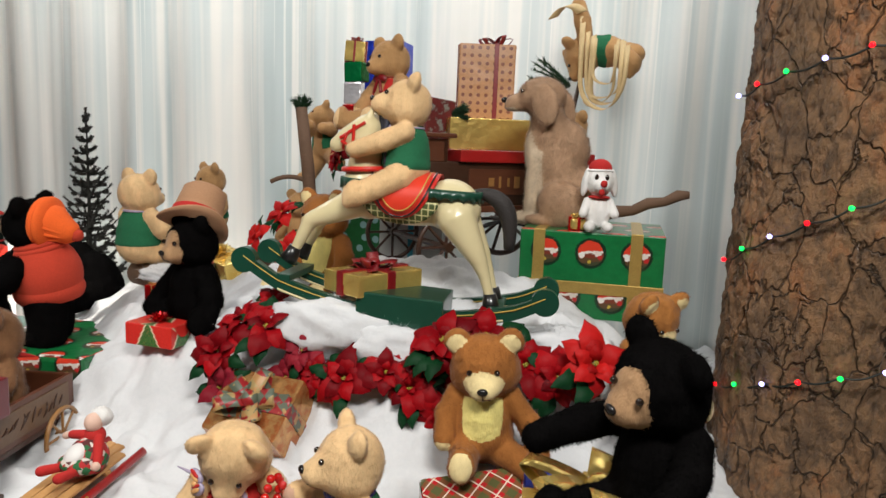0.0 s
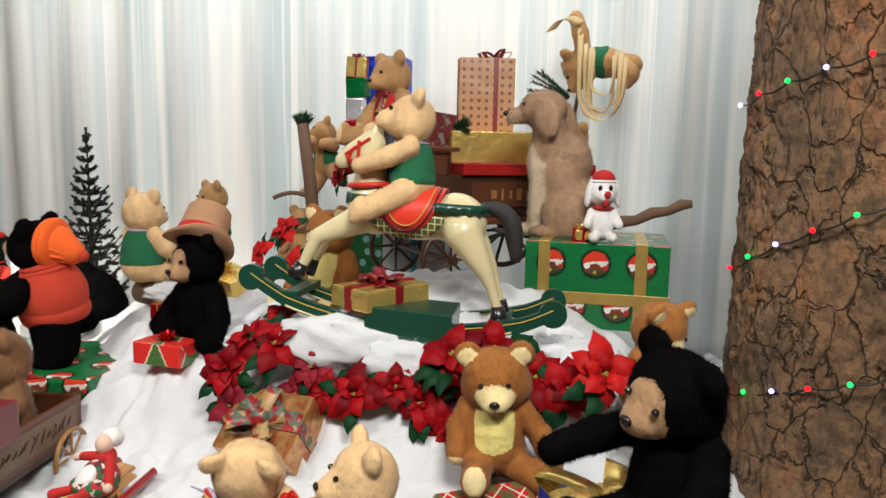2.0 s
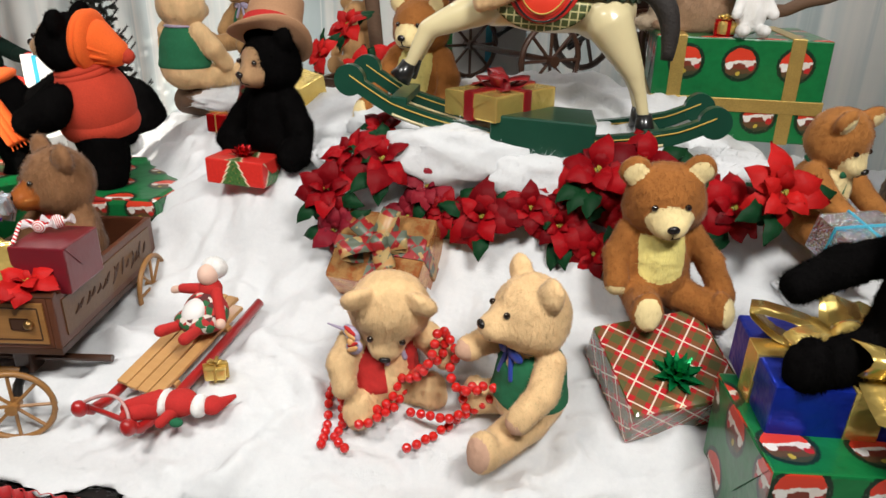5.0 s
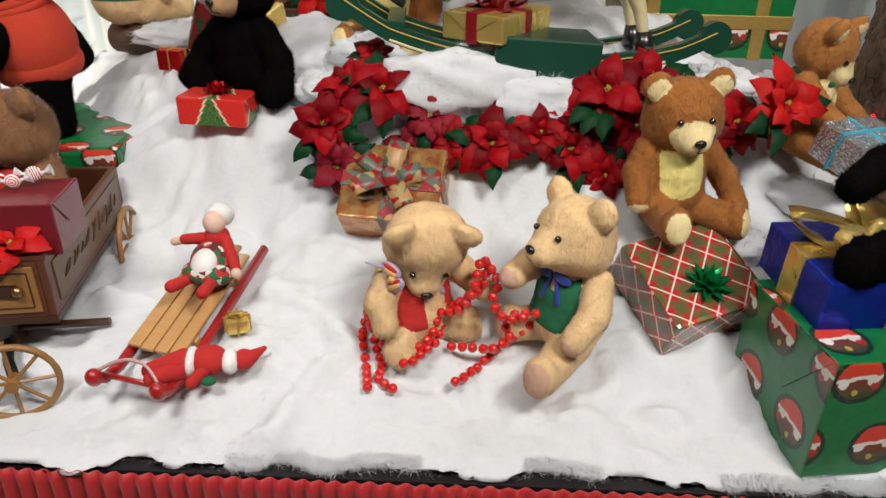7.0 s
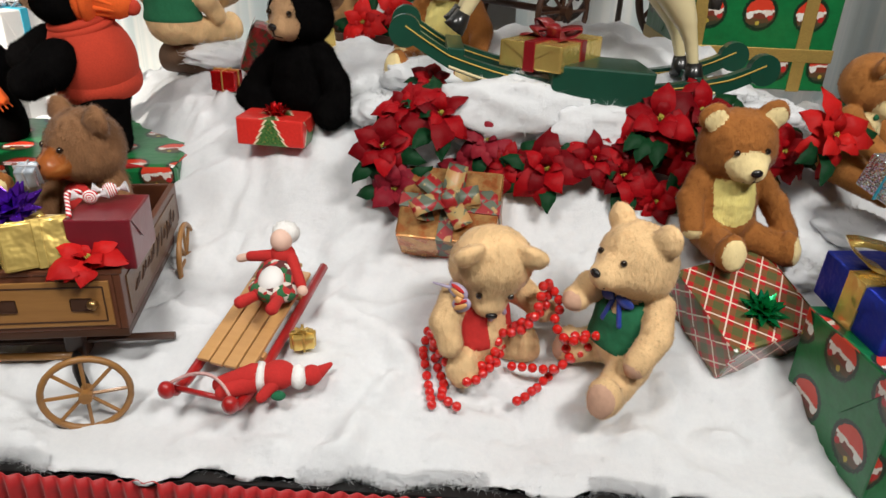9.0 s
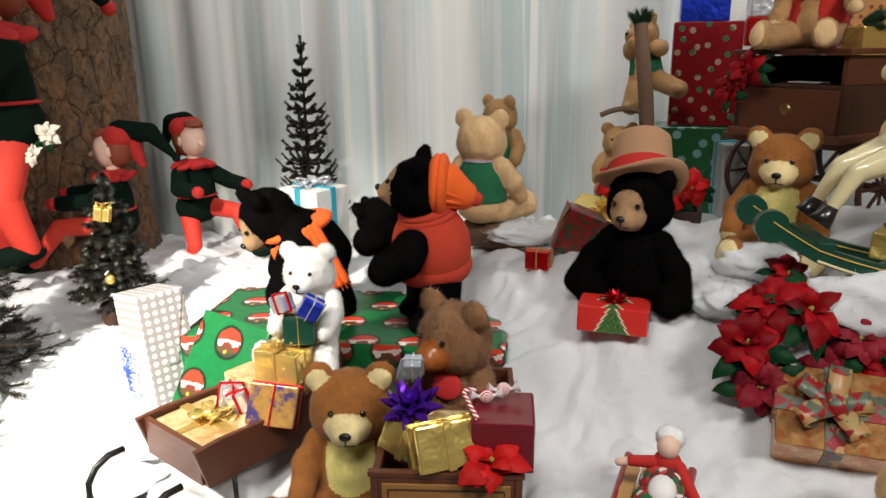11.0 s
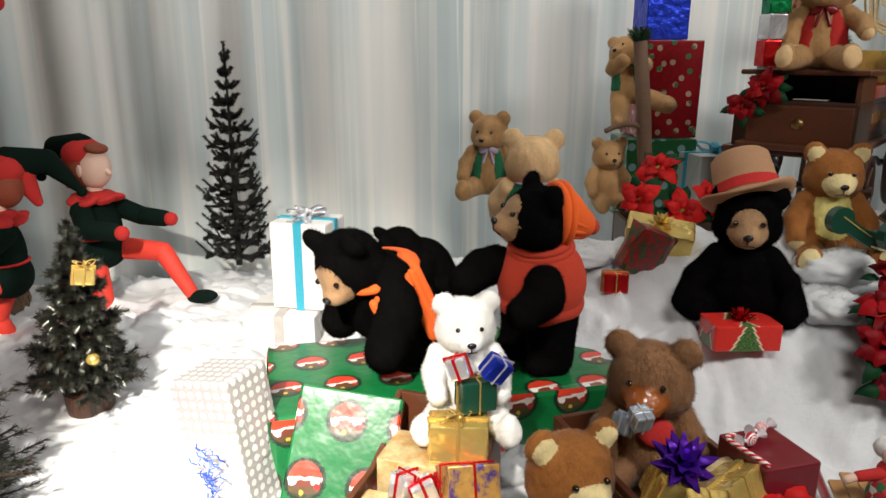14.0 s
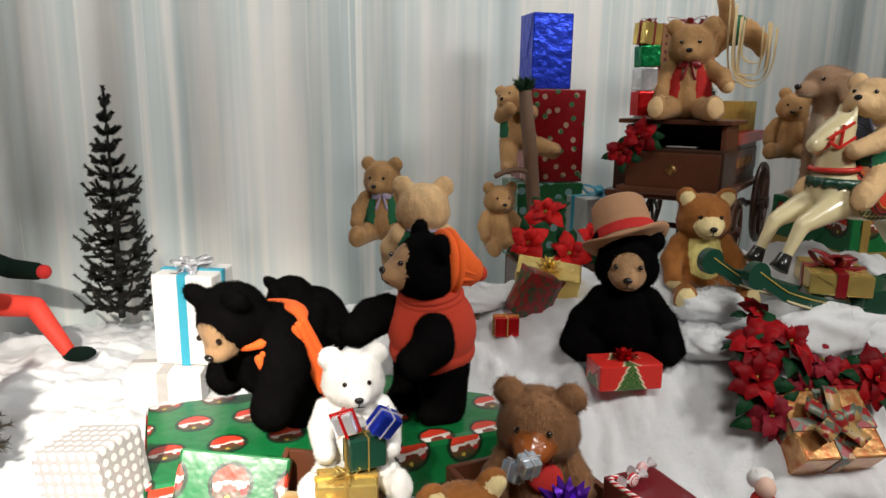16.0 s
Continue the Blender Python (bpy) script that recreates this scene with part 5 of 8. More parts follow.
# left side
gift("white_gift", lay(-2.73, 3.62, 0.48, -10), (0.29, 0.27, 0.185), PAPER_WHITE, "white gift box with a grey ribbon", surface("grey_ribbon", (0.45, 0.42, 0.40), 0.5), 0.04, bevel=0.004)
gift("white_gift", lay(-2.63, 3.66, 0.67, -20), (0.24, 0.22, 0.36), PAPER_WHITE, "tall white gift box with teal ribbon and silver bow", RIBBON_TEAL, 0.035, "loop", FOIL_SILVER, 0.08, 6)
gift("silver_dotted_gift", lay(-2.77, 2.60, 0.36, -30, 0, -9), (0.20, 0.17, 0.48), PAPER_SILVER, "tall silver gift box with white dots in bright light")
gift("leaning_green_gift", lay(-2.53, 2.46, 0.46, -14, -30, 6), (0.29, 0.06, 0.34), PAPER_GREEN, "green medallion gift box leaning back")
gift("wide_green_gift", lay(-2.16, 2.93, 0.40, 6), (1.15, 0.56, 0.29), PAPER_GREEN, "wide low green medallion gift box under the bears", bevel=0.02)
gift("flat_red_gift", lay(-2.76, 2.74, 0.49, 22), (0.26, 0.16, 0.06), FOIL_RED, "flat red gift box partly under snow")


def blue_confetti():
    """Curled blue foil shreds on the silver gift's side."""
    rnd = random.Random(9)
    bm = bmesh.new()
    for k in range(60):
        c = Vector((rnd.gauss(0, 0.02), -0.006 * rnd.random(), rnd.uniform(-0.17, 0.05)))
        d = Vector((rnd.uniform(-1, 1), rnd.uniform(-0.3, 0), rnd.uniform(-1, 1))).normalized() * 0.014
        strip_bm([c - d, c + Vector((0, -0.008, 0)), c + d], 0.004, (d.z, 0.1, -d.x), bm=bm)
    root = thing("foil_shreds", lay(-2.855, 2.515, 0.62, -30, 0, -9), "curled blue foil ribbon hanging on the silver gift", "ribbon")
    ob = part("shred", bm, foil("light_blue_foil", (0.10, 0.22, 0.85), 0.25), root)
    ob["kind"] = "stuff"


blue_confetti()


# ---- wheels, wagons and sleigh ----
def wheel(parent, x, y, z, r, mat, yaw=0, spokes=8, name="wheel"):
    bm = bmesh.new()
    circle = [(r * math.cos(2 * math.pi * k / 28), 0, r * math.sin(2 * math.pi * k / 28)) for k in range(28)]
    tube_bm(circle, r * 0.085, 6, True, bm=bm)
    w = part(name, bm, mat, parent, smooth=True)
    w.matrix_local = pose(x, y, z, 0, 0, yaw)
    for k in range(spokes):
        a = 2 * math.pi * k / spokes
        part("spoke", tube_bm([(0, 0, 0), (r * math.cos(a), 0, r * math.sin(a))], r * 0.05, 5), mat, w)
    part("hub", tube_bm([(0, -r * 0.22, 0), (0, r * 0.22, 0)], r * 0.16, 10), mat, w)
    return w


def small_wagon():
    """The toy wagon full of parcels: a box with a decorated drawer front, spoked wheels and a long pull handle."""
    root = thing("toy_wagon", lay(-1.652, 2.295, 0.495, 10), "worn wooden toy wagon full of small gifts", "toy wagon")
    L, W, H, t = 0.62, 0.36, 0.15, 0.018
    part("floor_board", box_bm(W, L, 0.02, 0.003, (0, 0, 0.01)), WOOD_DARK, root)
    for s in (-1, 1):
        part("side_board", box_bm(t, L, H, 0.004, (s * (W / 2 - t / 2), 0, 0.02 + H / 2)), WOOD_RED, root)
        part("side_panel", box_bm(0.004, L * 0.88, H * 0.70, 0.0015, (s * (W / 2 + 0.001), 0, 0.02 + H / 2)), WOOD_BROWN, root, "worn brown panel with faded lettering")
    part("end_board", box_bm(W - 2 * t, t, H, 0.004, (0, L / 2 - t / 2, 0.02 + H / 2)), WOOD_RED, root)
    fr = part("drawer_front", box_bm(W - 2 * t, t, H, 0.004, (0, -L / 2 + t / 2, 0.02 + H / 2)), WOOD_RED, root)
    part("drawer_panel", box_bm(W - 0.055, 0.006, H * 0.80, 0.002, (0, -L / 2 - 0.002, 0.02 + H / 2)), WOOD_GOLD, fr, "golden drawer panel")
    for s in (-1, 1):
        part("inlay_line", box_bm(W - 0.085, 0.002, 0.0035, 0.0005, (0, -L / 2 - 0.0055, 0.02 + H / 2 + 0.046 * s)), WOOD_DARK, fr)
        part("inlay_line", box_bm(0.0035, 0.002, 0.092, 0.0005, ((W / 2 - 0.0425) * s, -L / 2 - 0.0055, 0.02 + H / 2)), WOOD_DARK, fr)
        part("inlay_motif", box_bm(0.05, 0.002, 0.034, 0.004, (0.085 * s, -L / 2 - 0.0055, 0.02 + H / 2)), WOOD_DARK, fr)
    for s in (-1, 1):
        bm = bmesh.new()
        bmesh.ops.create_uvsphere(bm, u_segments=10, v_segments=6, radius=0.014)
        bmesh.ops.translate(bm, verts=bm.verts[:], vec=(0.11 * s, -L / 2 - 0.008, 0.02 + H / 2))
        part("knob", bm, BRASS, fr, smooth=True)
    rnd = random.Random(4)
    for k in range(15):
        y, z, hh = -0.215 + 0.031 * k, 0.095 + rnd.uniform(-0.006, 0.006), rnd.choice((0.022, 0.03, 0.05))
        part("lettering", tube_bm(bezier((W / 2 + 0.003, y - 0.01, z - hh / 2), (W / 2 + 0.003, y + rnd.uniform(-0.02, 0.03), z), (W / 2 + 0.003, y + 0.014, z + hh / 2), 5), [0.002, 0.004, 0.005, 0.005, 0.004, 0.002], 5), WOOD_DARK, root)
    part("rim", box_bm(W + 0.012, 0.02, 0.014, 0.004, (0, -L / 2 + 0.008, H + 0.027)), WOOD_RED, root)
    part("axle", tube_bm([(-0.26, -0.22, -0.06), (0.26, -0.22, -0.06)], 0.011, 8), WOOD_DARK, root)
    part("bolster", box_bm(0.05, 0.06, 0.10, 0.006, (0.02, -0.22, -0.05)), WOOD_DARK, root)
    for s in (-1, 1):
        wheel(root, 0.04 + 0.06 * s, -0.43, -0.08, 0.096, WOOD_GOLD, 8 + 4 * s) if s > 0 else None
        wheel(root, s * 0.22, 0.17, -0.02, 0.10, WOOD_GOLD, 90)
    hp = [(0.02, -0.25, -0.09), (-0.083, -0.245, -0.092), (-0.28, -0.243, -0.088), (-0.471, -0.24, -0.07), (-0.62, -0.238, -0.04), (-0.751, -0.238, 0.0)]
    part("pull_handle", tube_bm(hp, 0.011, 8), WOOD_GOLD, root, "long bare wood pull handle", True)
    part("hitch", tube_bm([(0.10, -0.42, -0.08), (0.05, -0.33, -0.085), (0.02, -0.25, -0.09), (0.02, -0.20, -0.05)], 0.013, 8), IRON, root, smooth=True)
    return root


small_wagon()


def sleigh():
    """The open wooden sleigh on black curved runners."""
    root = thing("sleigh", lay(-2.30, 2.34, 0.50, -25.5), "brown wooden sleigh on black runners heaped with gifts", "sleigh")
    L, W = 0.50, 0.31
    part("floor_board", box_bm(W, L, 0.02, 0.003, (0, 0, 0.01)), WOOD_RED, root)
    for s in (-1, 1):
        bm = bmesh.new()
        prof = [(-L / 2, 0.0), (-L / 2 - 0.035, 0.125), (-L / 2 + 0.05, 0.13), (0.03, 0.12), (0.12, 0.15), (0.18, 0.22), (L / 2, 0.25), (L / 2, 0.0)]
        a = [bm.verts.new((s * W / 2, y, z)) for y, z in prof]
        b = [bm.verts.new((s * (W / 2 - 0.016), y, z)) for y, z in prof]
        bm.faces.new(a), bm.faces.new(b[::-1])
        for i in range(len(a)):
            j = (i + 1) % len(a)
            bm.faces.new((a[i], b[i], b[j], a[j]))
        bmesh.ops.recalc_face_normals(bm, faces=bm.faces[:])
        bmesh.ops.bevel(bm, geom=bm.edges[:], offset=0.003, segments=1, affect="EDGES")
        part("side_board", bm, WOOD_RED, root)
        y0 = -L / 2 - 0.10
        pts = [(s * 0.15, L / 2, -0.13), (s * 0.15, 0, -0.14), (s * 0.15, y0, -0.13)]
        pts += [(s * 0.15, y0 - 0.09 * math.sin(q), -0.04 - 0.09 * math.cos(q)) for q in (0.4, 0.9, 1.4, 1.9, 2.4, 2.9, 3.4)]
        part("runner", tube_bm(pts, 0.010, 8), IRON, root, "black iron runner curled up in front", True)
        for y in (-0.17, 0.17):
            part("strut", tube_bm([(s * 0.15, y, -0.13), (s * 0.15, y, 0.0)], 0.008, 6), IRON, root, smooth=True)
    part("front_board", box_bm(W - 0.034, 0.016, 0.115, 0.003, (0, -L / 2 - 0.004, 0.065)), WOOD_RED, root)
    part("back_board", box_bm(W - 0.034, 0.016, 0.24, 0.004, (0, L / 2 - 0.01, 0.13)), WOOD_RED, root)
    return root


sleigh()
gift("cream_gold_gift", lay(-2.36, 2.215, 0.525, -25.5), (0.25, 0.20, 0.085), PAPER_CREAM, "cream and gold gift box with gauzy ribbon in the sleigh", RIBBON_GOLD, 0.03, "loop", FOIL_GOLD, 0.06, 8)
gift("cream_gold_gift", lay(-2.265, 2.41, 0.525, -25.5), (0.24, 0.16, 0.15), PAPER_CREAM, "cream patterned gift box in the sleigh")
gift("gold_gift", lay(-2.195, 2.385, 0.677, -8), (0.15, 0.10, 0.10), FOIL_GOLD, "small gold foil gift box with cord ribbon", RIBBON_GOLD, 0.008, "loop", RIBBON_GOLD, 0.04, 9)
gift("purple_gold_gift", lay(-2.185, 2.255, 0.585, 12, -28, 8), (0.14, 0.09, 0.12), PAPER_PURPLE, "purple and gold gift box with a red cord", FOIL_RED, 0.006)
gift("tiny_silver_gift", lay(-2.345, 2.30, 0.612, 40, 0, 12), (0.065, 0.055, 0.07), FOIL_SILVER, "tiny silver foil gift", FOIL_RED, 0.006)
gift("tiny_silver_gift", lay(-2.285, 2.285, 0.612, 10, 0, -20), (0.06, 0.05, 0.06), FOIL_SILVER, "tiny silver foil gift with a red cord", FOIL_RED, 0.008)
gift("tiny_red_gift", lay(-2.245, 2.315, 0.62, 10, 20, 0), (0.05, 0.05, 0.05), FOIL_RED, "tiny crumpled red foil gift", bevel=0.012)
gift("tiny_blue_gift", lay(-2.115, 2.395, 0.885, 20, 20, 30), (0.062, 0.05, 0.062), FOIL_BLUE, "tiny blue foil gift held by the white bear", FOIL_SILVER, 0.004)
gift("tiny_pink_gift", lay(-2.185, 2.395, 0.89, -20, 0, -20), (0.055, 0.05, 0.055), FOIL_SILVER, "tiny silver and pink gift held by the white bear", FOIL_RED, 0.008)
gift("dark_green_gift", lay(-2.145, 2.415, 0.79, 10), (0.095, 0.07, 0.085), surface("dark_green_paper", (0.006, 0.05, 0.03), 0.3, 0.2, 15, 0.2, coat=0.3), "dark green gift box on the white bear's lap", RIBBON_GOLD, 0.004)
# in the wagon
gift("burgundy_gift", lay(-1.486, 2.142, 0.655, 8), (0.15, 0.17, 0.13), PAPER_BURG, "burgundy gift box in the wagon", bevel=0.005)
gift("gold_gift", lay(-1.61, 2.04, 0.665, 34, -24, 0), (0.16, 0.11, 0.11), FOIL_GOLD, "gold foil gift box in the wagon", FOIL_GOLD, 0.02)
gift("gold_gift", lay(-1.73, 2.13, 0.65, -10, 0, 20), (0.13, 0.12, 0.09), FOIL_GOLD, "crumpled gold foil gift in the wagon", FOIL_GOLD, 0.02, "loop", FOIL_GOLD, 0.05, 12)
gift("cream_gold_gift", lay(-1.62, 2.13, 0.66, 10), (0.20, 0.07, 0.09), PAPER_CREAM, "cream gift box lying in the wagon")
gift("tiny_silver_gift", lay(-1.785, 2.30, 0.755, 30, 0, 20), (0.05, 0.05, 0.05), foil("ice_blue_foil", (0.5, 0.62, 0.75), 0.2), "tiny ice blue foil gift held by the bear", FOIL_SILVER, 0.005)
gift("tiny_silver_gift", lay(-1.755, 2.28, 0.785, 10, 20, 0), (0.05, 0.05, 0.05), foil("pale_silver_foil", (0.62, 0.7, 0.78), 0.2), "tiny silver foil gift held by the bear", FOIL_SILVER, 0.005)
root = thing("purple_bow", lay(-1.713, 2.115, 0.775, 0, 25, 0), "purple foil star bow on a gold gift", "gift bow")
part("bow", star_bow_bm(0.085), FOIL_PURPLE, root)
poinsettia(-1.50, 2.04, 0.69, 25, 20, 0.8, "bright", "bright red cloth flower in the wagon", 2, 40)


def peppermint():
    n = Nodes("peppermint")
    wv = n.tree.nodes.new("ShaderNodeTexWave")
    wv.wave_type, wv.rings_direction = "RINGS", "Y"
    wv.inputs["Scale"].default_value, wv.inputs["Distortion"].default_value = 60, 3
    n.link(n.coord("Object"), wv.inputs["Vector"])
    n.base(n.mix(n.math("GREATER_THAN", wv.outputs["Fac"], 0.62), (0.80, 0.76, 0.74), (0.55, 0.02, 0.03)))
    n.set(Roughness=0.15)
    wrap = surface("clear_sweet_wrap", (0.75, 0.70, 0.72), 0.12, 0.3, 90, 0.8, 0.004, coat=0.8)
    root = thing("peppermint_sweet", lay(-1.53, 2.15, 0.806, 20), "red and white wrapped peppermint sweets on a gift", "sweet")
    for x, y, z in ((0, 0, 0), (0.045, 0.01, 0.01)):
        bm = bmesh.new()
        bmesh.ops.create_uvsphere(bm, u_segments=12, v_segments=8, radius=0.019)
        bmesh.ops.scale(bm, verts=bm.verts[:], vec=(1, 0.62, 1))
        bmesh.ops.translate(bm, verts=bm.verts[:], vec=(x, y, z))
        sw = part("sweet", bm, n.mat, root, smooth=True)
        for s in (-1, 1):
            part("wrap_end", tube_bm([(x + 0.016 * s, y, z), (x + 0.024 * s, y, z + 0.002), (x + 0.040 * s, y, z + 0.006)], [0.005, 0.004, 0.015], 9), wrap, sw)


peppermint()


def candy_cane():
    n = Nodes("candy_stripes")
    wv = n.tree.nodes.new("ShaderNodeTexWave")
    wv.bands_direction = "DIAGONAL"
    wv.inputs["Scale"].default_value = 34
    n.link(n.coord("Object"), wv.inputs["Vector"])
    n.base(n.mix(n.math("GREATER_THAN", wv.outputs["Fac"], 0.5), (0.80, 0.74, 0.72), (0.60, 0.02, 0.03)))
    n.set(Roughness=0.2)
    root = thing("candy_cane", lay(-1.56, 2.10, 0.800, 30, 10, 0), "red and white striped candy cane among the gifts", "candy cane")
    hook = [(0.016 - 0.016 * math.cos(q), 0.05 + 0.016 * math.sin(q), 0) for q in (0.5, 1.0, 1.6, 2.2, 2.8)]
    part("stick", tube_bm([(0, -0.05, 0), (0, 0, 0), (0, 0.05, 0)] + hook, 0.006, 8), n.mat, root, smooth=True)


candy_cane()


def big_wagon():
    """The delivery wagon on the mound: drawer chest in front, long lettered body, board on top, spoked wheels."""
    root = thing("delivery_wagon", lay(-0.30, 3.83, 0.99, 42), "dark varnished wooden delivery wagon loaded with gifts", "wagon")
    part("body", box_bm(1.06, 0.44, 0.20, 0.008, (0.09, 0, 0.42)), WOOD_DARK, root)
    part("side_panel", box_bm(0.66, 0.012, 0.12, 0.003, (0.25, -0.224, 0.43)), WOOD_RED, root, "panel with worn lettering")
    for k in range(9):
        part("lettering", box_bm(0.012 if k % 3 else 0.03, 0.004, 0.055 if k % 2 else 0.04, 0.001, (0.04 + 0.048 * k, -0.232, 0.43)), WOOD_GOLD, root)
    part("sill_board", box_bm(1.10, 0.50, 0.03, 0.006, (0.09, 0, 0.305)), WOOD_RED, root)
    part("top_board", box_bm(0.78, 0.50, 0.055, 0.006, (0.25, 0, 0.548)), RED_PAINT, root, "dark red board along the top")
    # drawer chest at the head of the wagon: open shelf above a drop front, moulded base
    chest = part("chest", box_bm(0.28, 0.42, 0.19, 0.006, (-0.35, -0.06, 0.425)), WOOD_DARK, root)
    part("drop_front", box_bm(0.022, 0.40, 0.155, 0.006, (-0.499, -0.06, 0.425)), WOOD_RED, chest, "varnished drop front with a small rosette")
    part("base_moulding", box_bm(0.35, 0.47, 0.03, 0.008, (-0.355, -0.06, 0.335)), WOOD_RED, chest)
    part("shelf_back", box_bm(0.02, 0.42, 0.10, 0.002, (-0.23, -0.06, 0.57)), WOOD_DARK, chest)
    for s in (-1, 1):
        part("shelf_side", box_bm(0.27, 0.02, 0.10, 0.003, (-0.355, -0.06 + 0.20 * s, 0.57)), WOOD_RED, chest)
    part("seat_board", box_bm(0.34, 0.48, 0.02, 0.006, (-0.36, -0.06, 0.635)), WOOD_RED, chest)
    part("shelf_letter", box_bm(0.06, 0.13, 0.004, 0.001, (-0.42, -0.08, 0.526)), PAPER_WHITE, chest, "folded pale paper")
    part("rosette", tube_bm([(-0.508, -0.06, 0.43), (-0.514, -0.06, 0.43), (-0.518, -0.06, 0.43)], [0.026, 0.022, 0.008], 12), BRASS, chest, smooth=True)
    for s in (-1, 1):
        wheel(root, 0.46, s * 0.29, 0.20, 0.20, WOOD_DARK, 0, 10)
        wheel(root, -0.22, s * 0.29, 0.14, 0.14, WOOD_DARK, 0, 8)
        part("spring", tube_bm(bezier((-0.1, s * 0.25, 0.18), (0.1, s * 0.25, 0.30), (0.3, s * 0.25, 0.2)), 0.012, 6), IRON, root, smooth=True)
    part("axle", tube_bm([(0.40, -0.32, 0.20), (0.40, 0.32, 0.20)], 0.014, 8), WOOD_DARK, root)
    part("axle", tube_bm([(-0.22, -0.32, 0.14), (-0.22, 0.32, 0.14)], 0.014, 8), WOOD_DARK, root)
    return root


big_wagon()
gift("tan_tree_gift", lay(-0.235, 4.06, 1.722, 14), (0.28, 0.22, 0.365), PAPER_BROWN, "tall tan gift box with small printed trees and dark red ribbon", RIBBON_RED, 0.022, "loop", RIBBON_RED, 0.09, 3, axes="xy", cross=(0.045, 0))
gift("gold_gift", lay(-0.165, 3.97, 1.567, 22), (0.50, 0.36, 0.15), FOIL_GOLD, "wide gold foil gift box on the wagon")
gift("patterned_gift", lay(-0.47, 3.86, 1.567, 40, 0, 6), (0.15, 0.18, 0.24), marbled_paper("dark_collage_paper", (0.18, 0.03, 0.03), (0.25, 0.25, 0.22), 14), "dark patterned gift box on the wagon")
gift("yellow_gift", lay(-0.745, 3.535, 1.942, 10, 0, 4), (0.09, 0.08, 0.09), FOIL_GOLD, "small yellow gold foil gift held by a bear", RIBBON_RED, 0.01, "loop", RIBBON_RED, 0.03, 3)
gift("tiny_green_gift", lay(-0.735, 3.535, 1.853, -8, 0, -3), (0.088, 0.08, 0.087), FOIL_GREEN, "small green foil gift held by a bear")
gift("tiny_silver_gift", lay(-0.745, 3.53, 1.752, 5), (0.08, 0.075, 0.098), FOIL_SILVER, "small silver foil gift held by a bear")
gift("tiny_red_foil_gift", lay(-0.745, 3.53, 1.648, -4), (0.085, 0.08, 0.102), FOIL_RED, "small red foil gift on the wagon seat")


# ---- bears ----
def top_hat(T, at, head):
    at = brim_tilt(at)

    def ring(z, r, tilt=0.0, n=28):
        return [tuple(np.array(at(r * 1.08 * math.cos(2 * math.pi * k / n), r * math.sin(2 * math.pi * k / n), z + tilt * math.cos(4 * math.pi * k / n))) * T.s) for k in range(n)]
    rows = [ring(0.12, 0.15), ring(0.13, 0.21, 0.02), ring(0.14, 0.246, 0.035), ring(0.155, 0.242, 0.035), ring(0.15, 0.19, 0.01), ring(0.16, 0.172), ring(0.27, 0.162), ring(0.395, 0.152), ring(0.42, 0.128), ring(0.415, 0.04)]
    n = 28
    vs = np.array([p for r in rows for p in r])
    fs = [(i * n + k, i * n + (k + 1) % n, (i + 1) * n + (k + 1) % n, (i + 1) * n + k) for i in range(len(rows) - 1) for k in range(n)]
    T._push(vs, fs, HAT_FELT)
    T._push(rows_last(rows[-1]), [tuple(range(n))], HAT_FELT)
    band = [ring(0.163, 0.177), ring(0.228, 0.172)]
    T._push(np.array(band[0] + band[1]), [(k, (k + 1) % n, n + (k + 1) % n, n + k) for k in range(n)], RED_FELT)


def rows_last(r):
    return np.array(r)


def brim_tilt(at):
    """The hat sits back and to one side."""
    Rt = rot(-40, -20, 0)
    return lambda x, y, z: at(*(Rt @ (np.array((x, y, z - 0.13)) * 1.2) + np.array((-0.01, 0.03, 0.13))))


def knit_cap(T, at, head):
    """A ribbed stocking cap on the back of the head, its tip drooping."""
    T.ell(at(0, 0.11, 0.02), (0.17, 0.055, 0.165), ORANGE_KNIT, head)
    T.ell(at(0, 0.15, 0.02), (0.175, 0.05, 0.17), ORANGE_KNIT, head)
    T.cap(at(0, 0.17, 0.02), at(0.0, 0.29, -0.035), 0.125, 0.085, ORANGE_KNIT)
    for k in range(14):
        q = 2 * math.pi * k / 14
        T.cap(at(0.155 * math.cos(q), 0.17, 0.02 + 0.15 * math.sin(q)), at(0.10 * math.cos(q), 0.29, -0.03 + 0.095 * math.sin(q)), 0.014, 0.010, ORANGE_KNIT, nu=6)
    T.ell(at(0, 0.385, -0.06), 0.042, RED_KNIT, head, 0.006)


def sweater(T, at, head):
    T.ell((0, 0.01, 0.45), (0.235, 0.215, 0.245), RED_KNIT, keep=lambda x, y, z: -0.72 < z < 0.9, nu=28, nv=20)
    T.ell((0, 0.01, 0.34), (0.225, 0.215, 0.13), RED_KNIT, keep=lambda x, y, z: -0.5 < z < 0.9, nu=28, nv=20)
    T.ell((0, 0.005, 0.625), (0.175, 0.165, 0.05), RED_KNIT, (8, 0, 0))
    T.ell((0, 0.0, 0.655), (0.165, 0.155, 0.05), RED_KNIT, (8, 0, 0))
    knit_cap(T, at, head)


